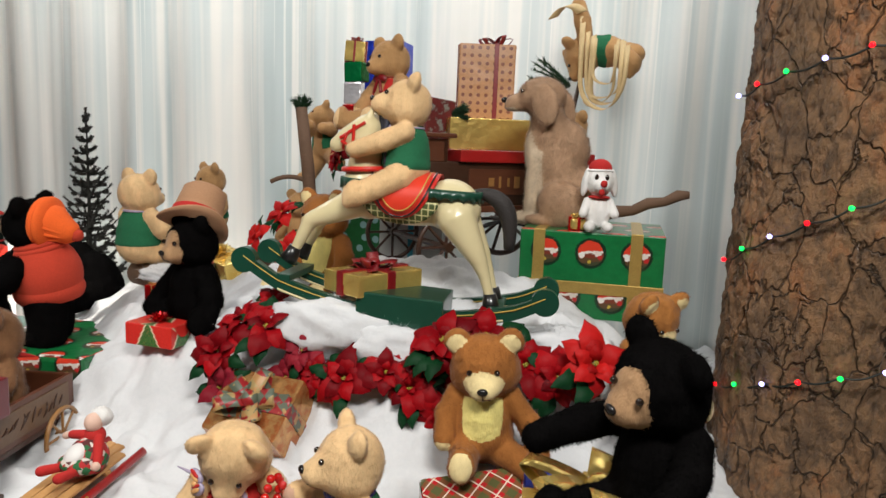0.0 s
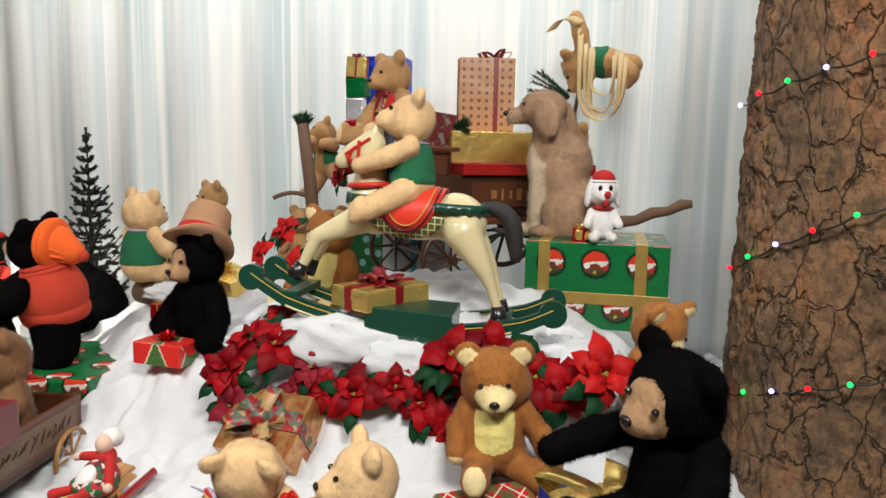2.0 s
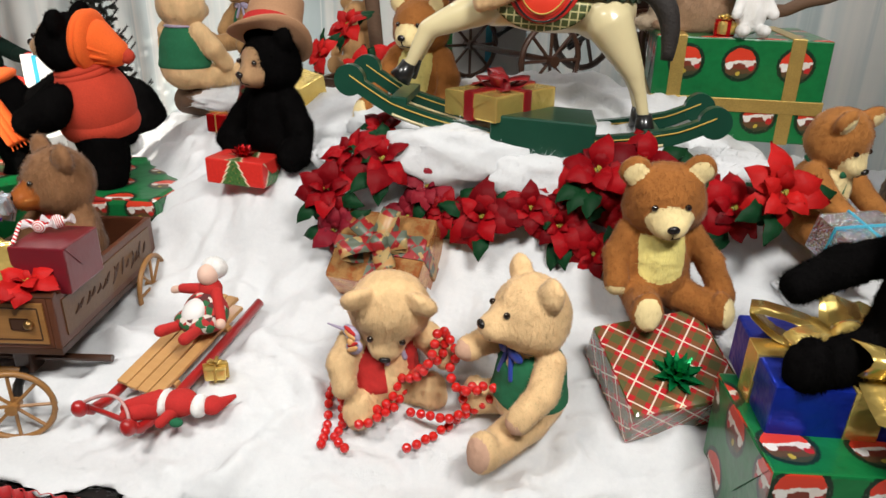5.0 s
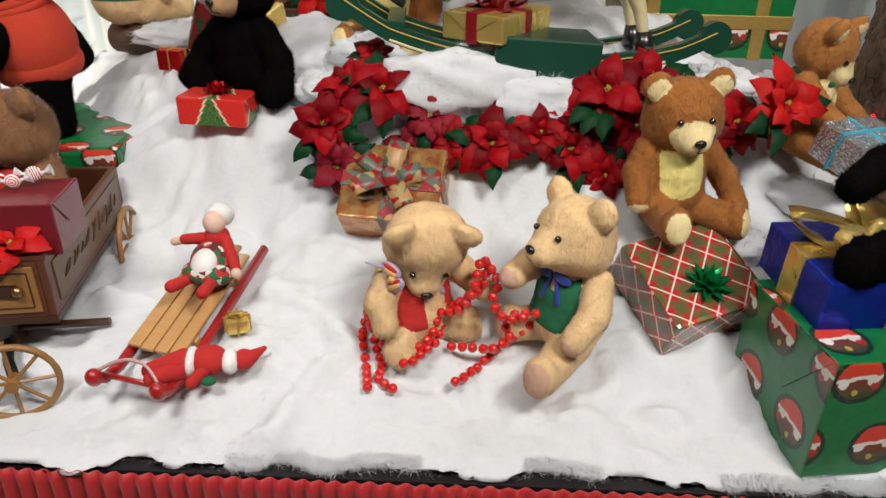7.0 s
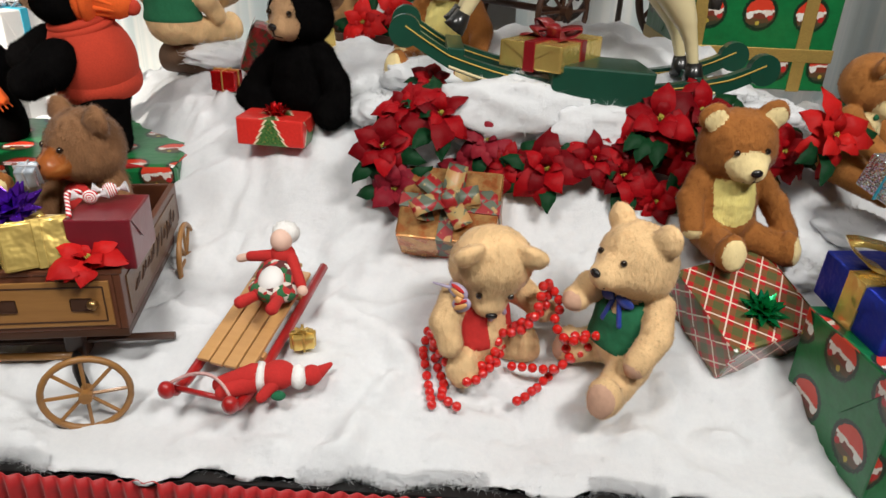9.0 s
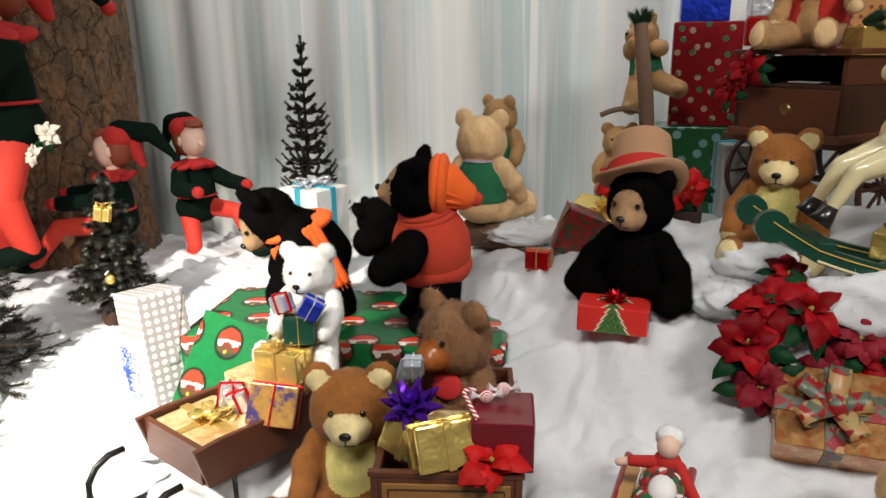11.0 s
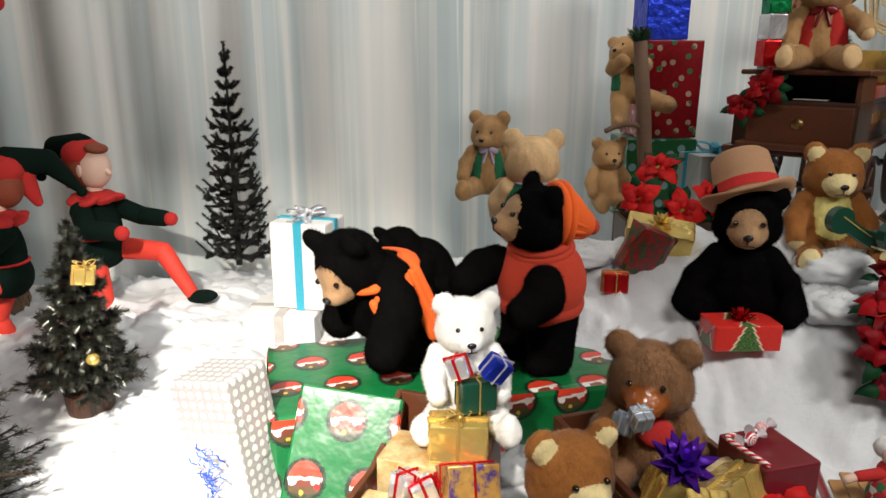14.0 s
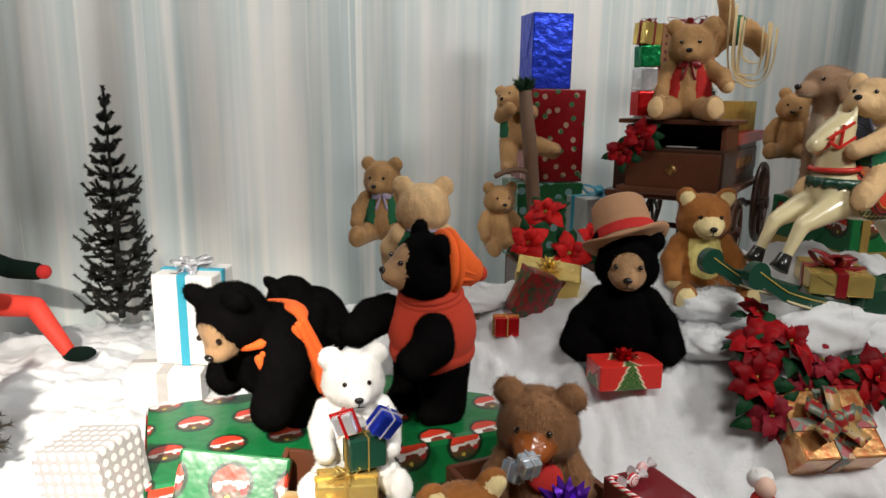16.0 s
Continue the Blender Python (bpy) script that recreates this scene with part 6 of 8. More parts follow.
def scarf(T, at, head):
    T.ell((0, -0.01, 0.60), (0.255, 0.235, 0.06), ORANGE_KNIT, (-8, 0, 0))
    for x, y, top, low, w in ((0.245, 0.05, 0.61, 0.24, 0.055), (0.21, -0.16, 0.58, 0.32, 0.05)):
        for k in range(3):
            T.cap((x, y + (k - 1) * w * 0.6, top), (x * 1.12, y + (k - 1) * w * 0.7, low), w * 0.42, w * 0.5, ORANGE_KNIT)
        for k in range(5):
            T.cap((x * 1.12, y + (k - 2) * w * 0.4, low), (x * 1.14, y + (k - 2) * w * 0.5, low - 0.05), 0.006, 0.004, ORANGE_KNIT, nu=5)


def side_bow(T, at, head):
    """A wide striped ribbon bow tied at one side of the neck, with a frayed tail."""
    for z, y, turn in ((0.585, -0.10, 30), (0.505, -0.12, -25)):
        T.ell((-0.235, y, z), (0.028, 0.066, 0.045), STRIPE_RIBBON, (turn, 0, 20))
        T.ell((-0.255, y - 0.015, z), (0.014, 0.045, 0.018), GOLD_SATIN, (turn, 0, 20))
        T.ell((-0.252, y - 0.015, z + 0.026), (0.014, 0.045, 0.012), RED_FELT, (turn, 0, 20))
    T.ell((-0.25, -0.12, 0.545), 0.026, GOLD_SATIN)
    T.cap((-0.25, -0.08, 0.60), (-0.33, 0.00, 0.64), 0.012, 0.005, STRIPE_RIBBON)


def bandanna(T, at, head):
    T.ell(at(0, -0.150, -0.040), (0.152, 0.115, 0.122), SHINY_FACE, head)
    T.ell((0, -0.01, 0.55), (0.185, 0.17, 0.04), RED_FELT, (-10, 0, 0))
    T.ell((0.04, -0.205, 0.43), (0.12, 0.035, 0.10), RED_FELT, (-22, 0, 0))
    T.cap((0.10, 0.15, 0.55), (0.20, 0.24, 0.53), 0.03, 0.008, RED_FELT)


def P(x, y, z, yaw=0, rx=0, ry=0):
    return pose(x, y, z, 0, 0, yaw) @ pose(0, 0, 0, rx, ry, 0)


bear("teddy_bear", P(0.10, 2.44, 0.635, 8), 0.41, FUR_BROWN, "seated brown teddy bear with yellow belly and muzzle", FUR_CREAM, BELLY, FUR_CREAM, head=(14, -4, -2), pads=FUR_CREAM, seed=2, headscale=1.14,
     arms=(((0.20, -0.02, 0.50), (0.42, -0.14, 0.14)), ((0.20, -0.02, 0.50), (0.27, -0.16, 0.22))), legs=(((0.13, -0.05, 0.11), (0.36, -0.24, 0.06)), ((0.11, -0.08, 0.12), (0.12, -0.42, 0.12))))
bear("teddy_bear", P(0.55, 2.80, 0.745, 52, 8), 0.42, FUR_GOLD, "golden brown teddy bear leaning over beside the trunk", FUR_CREAM, FUR_CREAM, FUR_CREAM, head=(30, 0, -6), pads=FUR_CREAM, seed=3, bow=GREEN_FELT,
     arms=(((0.2, -0.02, 0.5), (0.24, -0.34, 0.28)), ((0.2, -0.02, 0.5), (0.24, -0.34, 0.3))))
bear("black_bear", P(0.575, 2.00, 0.73, -40), 0.47, FUR_BLACK, "shaggy black plush bear with a tan muzzle beside the trunk", FUR_SNOUT, None, None, head=(14, 16, -8), pile=0.016, seed=4, headscale=1.05,
     arms=(((0.2, -0.02, 0.5), (0.25, -0.30, 0.30)), ((0.2, -0.02, 0.52), (0.36, -0.46, 0.44))))
bear("pale_bear", P(-0.565, 2.13, 0.405, 46, -6), 0.42, FUR_PALE, "pale plush bear in a red waistcoat bending over beads", None, None, None, vest=RED_FELT, head=(62, 8, -34), headoff=(0.0, -0.13, -0.03), bow=STRIPE_RIBBON, extra=side_bow, seed=5, pile=0.009, pads=None, snout=True, headscale=1.08,
     arms=(((0.2, -0.02, 0.5), (0.26, -0.32, 0.36)), ((0.2, -0.02, 0.5), (0.31, -0.10, 0.27))), legs=(((0.13, -0.02, 0.11), (0.22, -0.18, 0.08)), ((0.13, -0.02, 0.11), (0.22, -0.10, 0.08))))
bear("pale_bear", P(-0.19, 2.115, 0.425, -50), 0.42, FUR_PALE, "pale plush bear in a green waistcoat holding red beads", None, None, None, vest=GREEN_FELT, vest_open=False, head=(0, 0, -8), bow=BLUE_RIBBON, seed=6, pile=0.009, pads=PAD, snout=True, headscale=1.08,
     arms=(((0.2, -0.02, 0.5), (0.27, -0.25, 0.27)), ((0.2, -0.02, 0.5), (0.16, -0.32, 0.50))), legs=(((0.12, -0.08, 0.10), (0.22, -0.42, 0.07)), ((0.13, -0.04, 0.11), (0.24, -0.20, 0.08))))
bear("black_bear", P(-1.155, 2.88, 0.835, -24), 0.45, FUR_BLACK, "black plush bear in a tan felt top hat with red band", FUR_SNOUT, None, None, head=(10, 0, -4), pile=0.018, seed=7, extra=top_hat, headscale=1.04, fat=1.08,
     arms=(((0.18, -0.04, 0.46), (0.38, -0.14, 0.10)), ((0.18, -0.04, 0.46), (0.40, -0.18, 0.12))), legs=(((0.15, -0.02, 0.10), (0.30, -0.16, 0.08)), ((0.15, -0.02, 0.10), (0.30, -0.16, 0.08))))
bear("tan_bear", P(-1.765, 3.35, 0.965, 164), 0.46, FUR_PALE, "pale plush bear in a green waistcoat seated on a log", None, None, None, vest=GREEN_FELT, vest_open=False, head=(4, 0, 0), bow=STRIPE_RIBBON, seed=8, pile=0.009, dens=22000, snout=True)
bear("tan_bear", P(-1.79, 4.04, 1.045, -16), 0.40, FUR_TAN, "tan plush bear in a green waistcoat facing another bear", None, None, None, vest=GREEN_FELT, head=(10, 0, -16), bow=STRIPE_RIBBON, seed=9, pile=0.009, dens=22000, snout=True)
bear("black_bear", P(-1.84, 2.90, 0.70, -60, 6, 4), 0.64, FUR_BLACK, "black plush bear in red roll-neck sweater and orange knitted cap", FUR_SNOUT, None, None, kind="stand", head=(-8, 0, -22), pile=0.016, seed=10, extra=sweater, fat=1.1, headscale=0.94,
     arms=(((0.17, -0.14, 0.53), (0.20, -0.30, 0.44)), ((0.17, -0.14, 0.53), (0.22, -0.30, 0.46))), legr=1.15)
bear("black_bear", P(-2.25, 3.00, 0.69, -58, 24, 0), 0.61, FUR_BLACK, "stooping black plush bear with an orange knitted scarf", FUR_SNOUT, None, None, kind="stand", head=(18, 0, 10), headoff=(0.0, -0.10, -0.05), pile=0.016, seed=11, extra=scarf, fat=1.42,
     arms=(((0.15, -0.02, 0.58), (0.26, -0.26, 0.34)), ((0.15, -0.02, 0.58), (0.26, -0.2, 0.32))), legr=1.2)
bear("black_bear", P(-2.10, 3.52, 0.70, -84, 18), 0.46, FUR_BLACK, "black plush bear crouching low in the snow", FUR_SNOUT, None, None, head=(36, 0, 0), headoff=(0, -0.16, -0.16), pile=0.016, seed=12, fat=1.2,
     arms=(((0.2, -0.04, 0.46), (0.24, -0.30, 0.10)), ((0.2, -0.04, 0.46), (0.24, -0.30, 0.10))), legs=(((0.14, -0.02, 0.11), (0.22, -0.24, 0.08)),) * 2)
bear("white_bear", P(-2.155, 2.53, 0.715, -4), 0.365, FUR_WHITE, "white plush bear seated on the sleigh with tiny gifts", None, None, None, head=(8, 0, 4), pile=0.011, seed=13,
     arms=(((0.2, -0.02, 0.5), (0.24, -0.26, 0.28)), ((0.2, -0.02, 0.5), (0.22, -0.26, 0.28))), legs=(((0.13, -0.08, 0.11), (0.28, -0.34, 0.02)), ((0.13, -0.08, 0.11), (0.30, -0.32, 0.04))))
bear("brown_bear", P(-1.935, 2.265, 0.34, 12), 0.47, FUR_BROWN, "brown teddy bear with yellow belly leaning on the wagon", FUR_CREAM, BELLY, FUR_CREAM, head=(4, 0, 2), pads=FUR_CREAM, seed=14, headscale=1.08,
     legs=(((0.13, -0.08, 0.11), (0.14, -0.38, 0.06)), ((0.13, -0.08, 0.11), (0.46, -0.20, 0.07))))
bear("brown_bear", P(-1.665, 2.42, 0.555, -18), 0.40, FUR_MOUSE, "mouse brown plush bear with a shiny muzzle and red bandanna", SHINY_FACE, None, None, head=(6, 0, -14), pile=0.020, seed=15, extra=bandanna, headscale=1.24, fat=1.1)
bear("teddy_bear", P(-0.70, 3.11, 0.945, -14), 0.45, FUR_BROWN, "brown teddy bear with yellow belly sitting behind the horse", FUR_CREAM, BELLY, FUR_CREAM, head=(10, 0, -4), pads=FUR_CREAM, seed=16, dens=22000)
bear("tan_bear", P(-0.555, 3.49, 1.637, -36), 0.42, FUR_TAN, "tan plush bear in a red waistcoat seated on the wagon", None, None, None, vest=RED_FELT, head=(10, 0, -2), seed=17, pads=FUR_PALE, pile=0.009, dens=22000, bow=RIBBON_RED, snout=True,
     arms=(((0.2, -0.02, 0.5), (0.36, -0.20, 0.34)), ((0.2, -0.02, 0.5), (0.26, -0.20, 0.24))))
bear("tan_bear", P(-1.10, 4.06, 1.39, -20, -4, -8), 0.41, FUR_TAN, "tan bear in a green waistcoat climbing the post", None, None, None, vest=GREEN_FELT, kind="stand", head=(-6, -6, -30), seed=18, pile=0.009, dens=20000, snout=True,
     arms=(((0.15, -0.02, 0.6), (0.20, -0.24, 0.60)), ((0.15, -0.02, 0.6), (0.03, -0.26, 0.66))), legs=(((0.10, 0.0, 0.28), (0.42, -0.22, 0.12)), ((0.09, 0, 0.28), (0.12, -0.22, 0.00))))
bear("tan_bear", P(-1.22, 4.00, 0.98, 6), 0.34, FUR_TAN, "small tan bear sitting at the foot of the post", None, None, None, head=(4, 0, -10), seed=19, pile=0.007, dens=18000)
bear("tan_bear", P(0.53, 4.42, 2.10, -90, 84, 0), 0.46, FUR_TAN, "tan plush bear in a green waistcoat hanging over the dog", None, None, None, vest=GREEN_FELT, vest_open=False, kind="stand", seed=21, pile=0.009, dens=22000, head=(-20, 0, 14), headoff=(0, -0.06, -0.13), snout=True, fat=1.1, legr=1.25, headscale=1.28,
     arms=(((0.15, 0.04, 0.62), (0.12, 0.46, 0.78)), ((0.15, -0.02, 0.6), (0.12, -0.24, 0.62))), legs=(((0.09, 0, 0.28), (0.14, -0.12, 0.08)), ((0.09, 0, 0.28), (0.12, 0.02, 0.06))))
bear("tan_bear", P(0.24, 3.76, 1.44, -40), 0.34, FUR_TAN, "tan plush bear half hidden behind the dog", None, None, None, seed=22, pile=0.008, dens=16000, head=(10, 12, 0), snout=True)
# the rider
bear("rider_bear", P(-0.275, 2.80, 1.42, -76, -2), 0.40, FUR_PALE, "pale plush bear in a green waistcoat riding the rocking horse", None, None, None, vest=GREEN_FELT, vest_open=False, head=(-10, 0, 6), bow=STRIPE_RIBBON, seed=23, pile=0.009, snout=True, headscale=1.06,
     arms=(((0.2, -0.02, 0.5), (0.14, -0.44, 0.32)), ((0.2, -0.02, 0.5), (0.14, -0.44, 0.32))), legs=(((0.17, -0.04, 0.12), (0.26, -0.40, -0.06)), ((0.17, -0.04, 0.12), (0.26, -0.40, -0.06))))


# ---- rocking horse ----
def horse_body(root):
    """Carved body, neck, head and legs fused to one form."""
    T = Toy()
    C = HORSE_CREAM
    T.ell((0.0, 0, 0.43), (0.21, 0.086, 0.084), C)
    T.ell((0.155, 0, 0.43), (0.105, 0.088, 0.094), C, (0, 20, 0))
    T.ell((-0.15, 0, 0.455), (0.095, 0.085, 0.105), C, (0, -20, 0))
    T.cap((-0.165, 0, 0.48), (-0.165, 0, 0.655), 0.075, 0.047, C)
    T.cap((-0.165, 0, 0.675), (-0.24, 0, 0.635), 0.05, 0.036, C)
    T.cap((-0.23, 0, 0.64), (-0.275, 0, 0.605), 0.036, 0.030, C)
    for s in (-1, 1):
        T.cap((-0.155, 0.03 * s, 0.705), (-0.145, 0.034 * s, 0.755), 0.017, 0.006, C)
        T.cap((-0.18, 0.055 * s, 0.41), (-0.335, 0.06 * s, 0.335), 0.055, 0.030, C)
        T.cap((-0.335, 0.06 * s, 0.335), (-0.385, 0.06 * s, 0.225), 0.028, 0.019, C)
        T.cap((0.18, 0.05 * s, 0.395), (0.268, 0.06 * s, 0.265), 0.070, 0.034, C)
        T.cap((0.268, 0.06 * s, 0.265), (0.295, 0.06 * s, 0.21), 0.032, 0.022, C)
        T.cap((0.295, 0.06 * s, 0.21), (0.32, 0.06 * s, 0.14), 0.022, 0.018, C)
    me = T.done("body", Matrix(), "", "", parent=root)
    me.matrix_local = Matrix()
    r = me.modifiers.new("fuse", "REMESH")
    r.mode, r.voxel_size, r.use_smooth_shade = "VOXEL", 0.009, True
    sm = me.modifiers.new("round_off", "SMOOTH")
    sm.factor, sm.iterations = 0.5, 6
    return me


HORSE_FIELD = surface("bright_red_saddle_paint", (0.70, 0.045, 0.02), 0.35, 0.15, 20, 0.1, coat=0.4)


def plaid_fringe_cloth():
    n = Nodes("olive_plaid_cloth")
    br = n.tree.nodes.new("ShaderNodeTexBrick")
    br.offset = 0.0
    br.inputs["Scale"].default_value = 1.0
    br.inputs["Brick Width"].default_value, br.inputs["Row Height"].default_value, br.inputs["Mortar Size"].default_value = 0.022, 0.022, 0.0022
    br.inputs["Color1"].default_value, br.inputs["Color2"].default_value = (0.05, 0.075, 0.018, 1), (0.075, 0.09, 0.02, 1)
    br.inputs["Mortar"].default_value = (0.55, 0.50, 0.25, 1)
    sw = n.tree.nodes.new("ShaderNodeMapping")
    sw.inputs["Rotation"].default_value = (radians(90), 0, 0)
    n.link(n.coord("Object"), sw.inputs["Vector"])
    n.link(sw.outputs[0], br.inputs["Vector"])
    n.base(br.outputs["Color"])
    n.set(Roughness=0.6)
    return n.mat


def rocking_horse():
    root = thing("rocking_horse", pose(-0.28, 2.80, 0.95, 0, 3.0, 4), "cream painted wooden rocking horse on dark green rockers", "rocking horse")
    horse_body(root)
    for a, b in (((-0.385, 0.225), (-0.41, 0.185)), ((0.32, 0.14), (0.33, 0.095))):
        for s in (-1, 1):
            part("hoof", tube_bm([(a[0], 0.06 * s, a[1] + 0.01), ((a[0] + b[0]) / 2, 0.06 * s, (a[1] + b[1]) / 2), (b[0], 0.06 * s, b[1])], [0.022, 0.028, 0.034], 12), HORSE_BLACK, root, smooth=True)
    # saddle cloth over the back and its plaid fringe
    plaid = plaid_fringe_cloth()
    for name, mat, grow, wide, start, end in (("saddle", HORSE_RED, 1.12, 0.125, 0.2, 2.12), ("saddle_field", HORSE_FIELD, 1.15, 0.098, 0.2, 1.92), ("plaid_fringe", plaid, 1.08, 0.150, 1.0, 2.42)):
        vs, fs = [], []
        nu, nv = 18, 40
        for j in range(nv + 1):
            th = end * (2 * j / nv - 1)
            wdt = wide * (1.0 if abs(th) < start else math.sqrt(max(0.004, 1 - ((abs(th) - start) / (end - start)) ** 2)))
            wdt = wdt if name != "plaid_fringe" else min(wdt, 0.135)
            for i in range(nu + 1):
                x = -0.015 + wdt * (2 * i / nu - 1)
                vs.append((x, 0.092 * grow * math.sin(th), 0.432 + 0.094 * grow * math.cos(th)))
        for j in range(nv):
            if name == "plaid_fringe" and abs(j - nv / 2 + 0.5) < nv * 0.30:
                continue
            for i in range(nu):
                a = j * (nu + 1) + i
                fs.append((a, a + 1, a + nu + 2, a + nu + 1))
        ob = mesh_object(name, vs, fs, [mat], parent=root)
        sol = ob.modifiers.new("thickness", "SOLIDIFY")
        sol.thickness = 0.004
    for s in (-1, 1):
        for wide, end, mat, r in ((0.110, 2.02, HORSE_BLACK, 0.0032), (0.090, 1.82, HORSE_YELLOW, 0.0022)):
            line = []
            for j in range(41):
                q = math.pi * j / 40
                th = 0.2 + (end - 0.2) * math.sin(q)
                line.append((-0.015 - wide * math.cos(q), 0.092 * 1.17 * math.sin(th) * s, 0.432 + 0.094 * 1.17 * math.cos(th)))
            part("saddle_line", tube_bm(line, r, 5), mat, root, smooth=True)
    # scalloped green band round the rump and the breast
    for pts, z in (([(0.085, 0.092), (0.13, 0.094), (0.18, 0.088), (0.225, 0.068), (0.25, 0.036), (0.258, 0.0)], 0.468), ([(-0.10, 0.090), (-0.15, 0.088), (-0.20, 0.072), (-0.238, 0.036), (-0.246, 0.0)], 0.476)):
        full = pts + [(x, -y) for x, y in reversed(pts[:-1])]
        fine = []
        for (xa, ya), (xb, yb) in zip(full, full[1:]):
            fine += [(xa + (xb - xa) * t / 6, ya + (yb - ya) * t / 6) for t in range(6)]
        fine.append(full[-1])
        vs, fs = [], []
        for k, (x, y) in enumerate(fine):
            low = z - 0.018 + 0.012 * abs(math.sin(k * math.pi / 5))
            vs += [(x * 1.0, y * 1.03, z + 0.022), (x, y * 1.05, low)]
        for k in range(len(fine) - 1):
            fs.append((2 * k, 2 * k + 1, 2 * k + 3, 2 * k + 2))
        ob = mesh_object("scalloped_band", vs, fs, [HORSE_GREEN], parent=root)
        sol = ob.modifiers.new("thickness", "SOLIDIFY")
        sol.thickness, sol.offset = 0.012, 0.0
    # harness bands
    for x0, z0, rx, rz, tilt, mat in ((-0.165, 0.53, 0.078, 0.078, 84, HORSE_RED),):
        ring = []
        for k in range(28):
            q = 2 * math.pi * k / 28
            p = Vector((0, rx * math.cos(q), rz * math.sin(q)))
            p.rotate(Euler((0, radians(tilt), 0)))
            ring.append(Vector((x0, 0, z0)) + p)
        part("harness_band", tube_bm(ring, 0.010, 6, True), mat, root, smooth=True)
    for a, b in (((-0.165, 0.05, 0.69), (-0.255, 0.036, 0.63)), ((-0.165, -0.05, 0.69), (-0.255, -0.036, 0.63)), ((-0.15, -0.05, 0.64), (-0.21, -0.042, 0.60)), ((-0.21, -0.042, 0.60), (-0.25, -0.036, 0.62)), ((-0.205, -0.046, 0.68), (-0.205, -0.044, 0.61))):
        part("bridle", tube_bm([a, b], 0.006, 6), HORSE_RED, root)
    ring = [(-0.235 + 0.014 * math.sin(q), 0.040 * math.cos(q), 0.632 + 0.040 * math.sin(q)) for q in (2 * math.pi * k / 18 for k in range(18))]
    part("bridle", tube_bm(ring, 0.005, 6, True), HORSE_RED, root)
    for s in (-1, 1):
        bm = bmesh.new()
        bmesh.ops.create_uvsphere(bm, u_segments=8, v_segments=6, radius=0.008)
        bmesh.ops.translate(bm, verts=bm.verts[:], vec=(-0.20, 0.042 * s, 0.668))
        part("eye", bm, EYE, root, smooth=True)
    # mane and tail
    bm = bmesh.new()
    rnd = random.Random(5)
    for k in range(26):
        z = 0.55 + 0.16 * k / 26
        x = -0.105 - 0.02 * k / 26
        s = -1 if k % 2 else 1
        tube_bm(bezier((x, 0, z + 0.03), (x + 0.05, 0.03 * s, z + 0.03), (x + 0.03, 0.07 * s, z - 0.05 + rnd.uniform(-0.01, 0.01)), 6), [0.012, 0.012, 0.011, 0.010, 0.008, 0.006, 0.003], 6, bm=bm)
    part("mane", bm, surface("blue_striped_mane", (0.03, 0.035, 0.06), 0.7, 0.8, 90, 0.5), root, "dark striped cloth mane", True)
    part("tail", tube_bm(bezier((0.235, 0, 0.48), (0.37, 0, 0.50), (0.365, 0, 0.30), 14), [0.018 + 0.014 * math.sin(math.pi * k / 14) for k in range(15)], 10), TAIL_HAIR, root, "drooping dark tail", True)
    for s in (-1, 1):
        # each rocker is a plank bowed up at both ends with a scroll
        prof = []
        for k in range(33):
            x = -0.55 + 1.06 * k / 32
            z = 0.02 + 0.36 * (x / 1.0) ** 2 + 0.10 * max(0, abs(x) - 0.42) * 2
            prof.append((x, z))
        bm = bmesh.new()
        up = [(bm.verts.new((x, 0.11 * s - 0.014, z + 0.05)), bm.verts.new((x, 0.11 * s + 0.014, z + 0.05))) for x, z in prof]
        dn = [(bm.verts.new((x, 0.11 * s - 0.014, z)), bm.verts.new((x, 0.11 * s + 0.014, z))) for x, z in prof]
        for i in range(32):
            bm.faces.new((up[i][0], up[i + 1][0], up[i + 1][1], up[i][1]))
            bm.faces.new((dn[i][0], dn[i][1], dn[i + 1][1], dn[i + 1][0]))
            bm.faces.new((up[i][0], dn[i][0], dn[i + 1][0], up[i + 1][0]))
            bm.faces.new((up[i][1], up[i + 1][1], dn[i + 1][1], dn[i][1]))
        for e in (0, 32):
            bm.faces.new((up[e][0], up[e][1], dn[e][1], dn[e][0]))
        for e in (0, 32):
            x, z = prof[e]
            g = bmesh.ops.create_cone(bm, segments=20, cap_ends=True, radius1=0.046, radius2=0.046, depth=0.032)
            bmesh.ops.rotate(bm, verts=g["verts"], matrix=Matrix.Rotation(radians(90), 3, "X"))
            bmesh.ops.translate(bm, verts=g["verts"], vec=(x, 0.11 * s, z + 0.022))
        bmesh.ops.recalc_face_normals(bm, faces=bm.faces[:])
        rk = part("rocker", bm, HORSE_GREEN, root)
        line = [(x, 0.11 * s - 0.0165, z + 0.037) for x, z in prof]
        part("gold_line", tube_bm(line, 0.0022, 5), HORSE_YELLOW, rk)
        under = [(x, 0.11 * s - 0.0162, z + 0.007) for x, z in prof[4:29]]
        part("edge_line", tube_bm(under, 0.004, 5), HORSE_CREAM, rk)
    part("base_box", box_bm(0.30, 0.22, 0.13, 0.006, (0.03, -0.06, 0.062)), HORSE_GREEN, root, "dark green wooden base box")
    for x in (-0.40, 0.345):
        part("cross_bar", box_bm(0.05, 0.25, 0.025, 0.004, (x, 0, 0.10 if x > 0 else 0.13)), HORSE_GREEN, root)


rocking_horse()


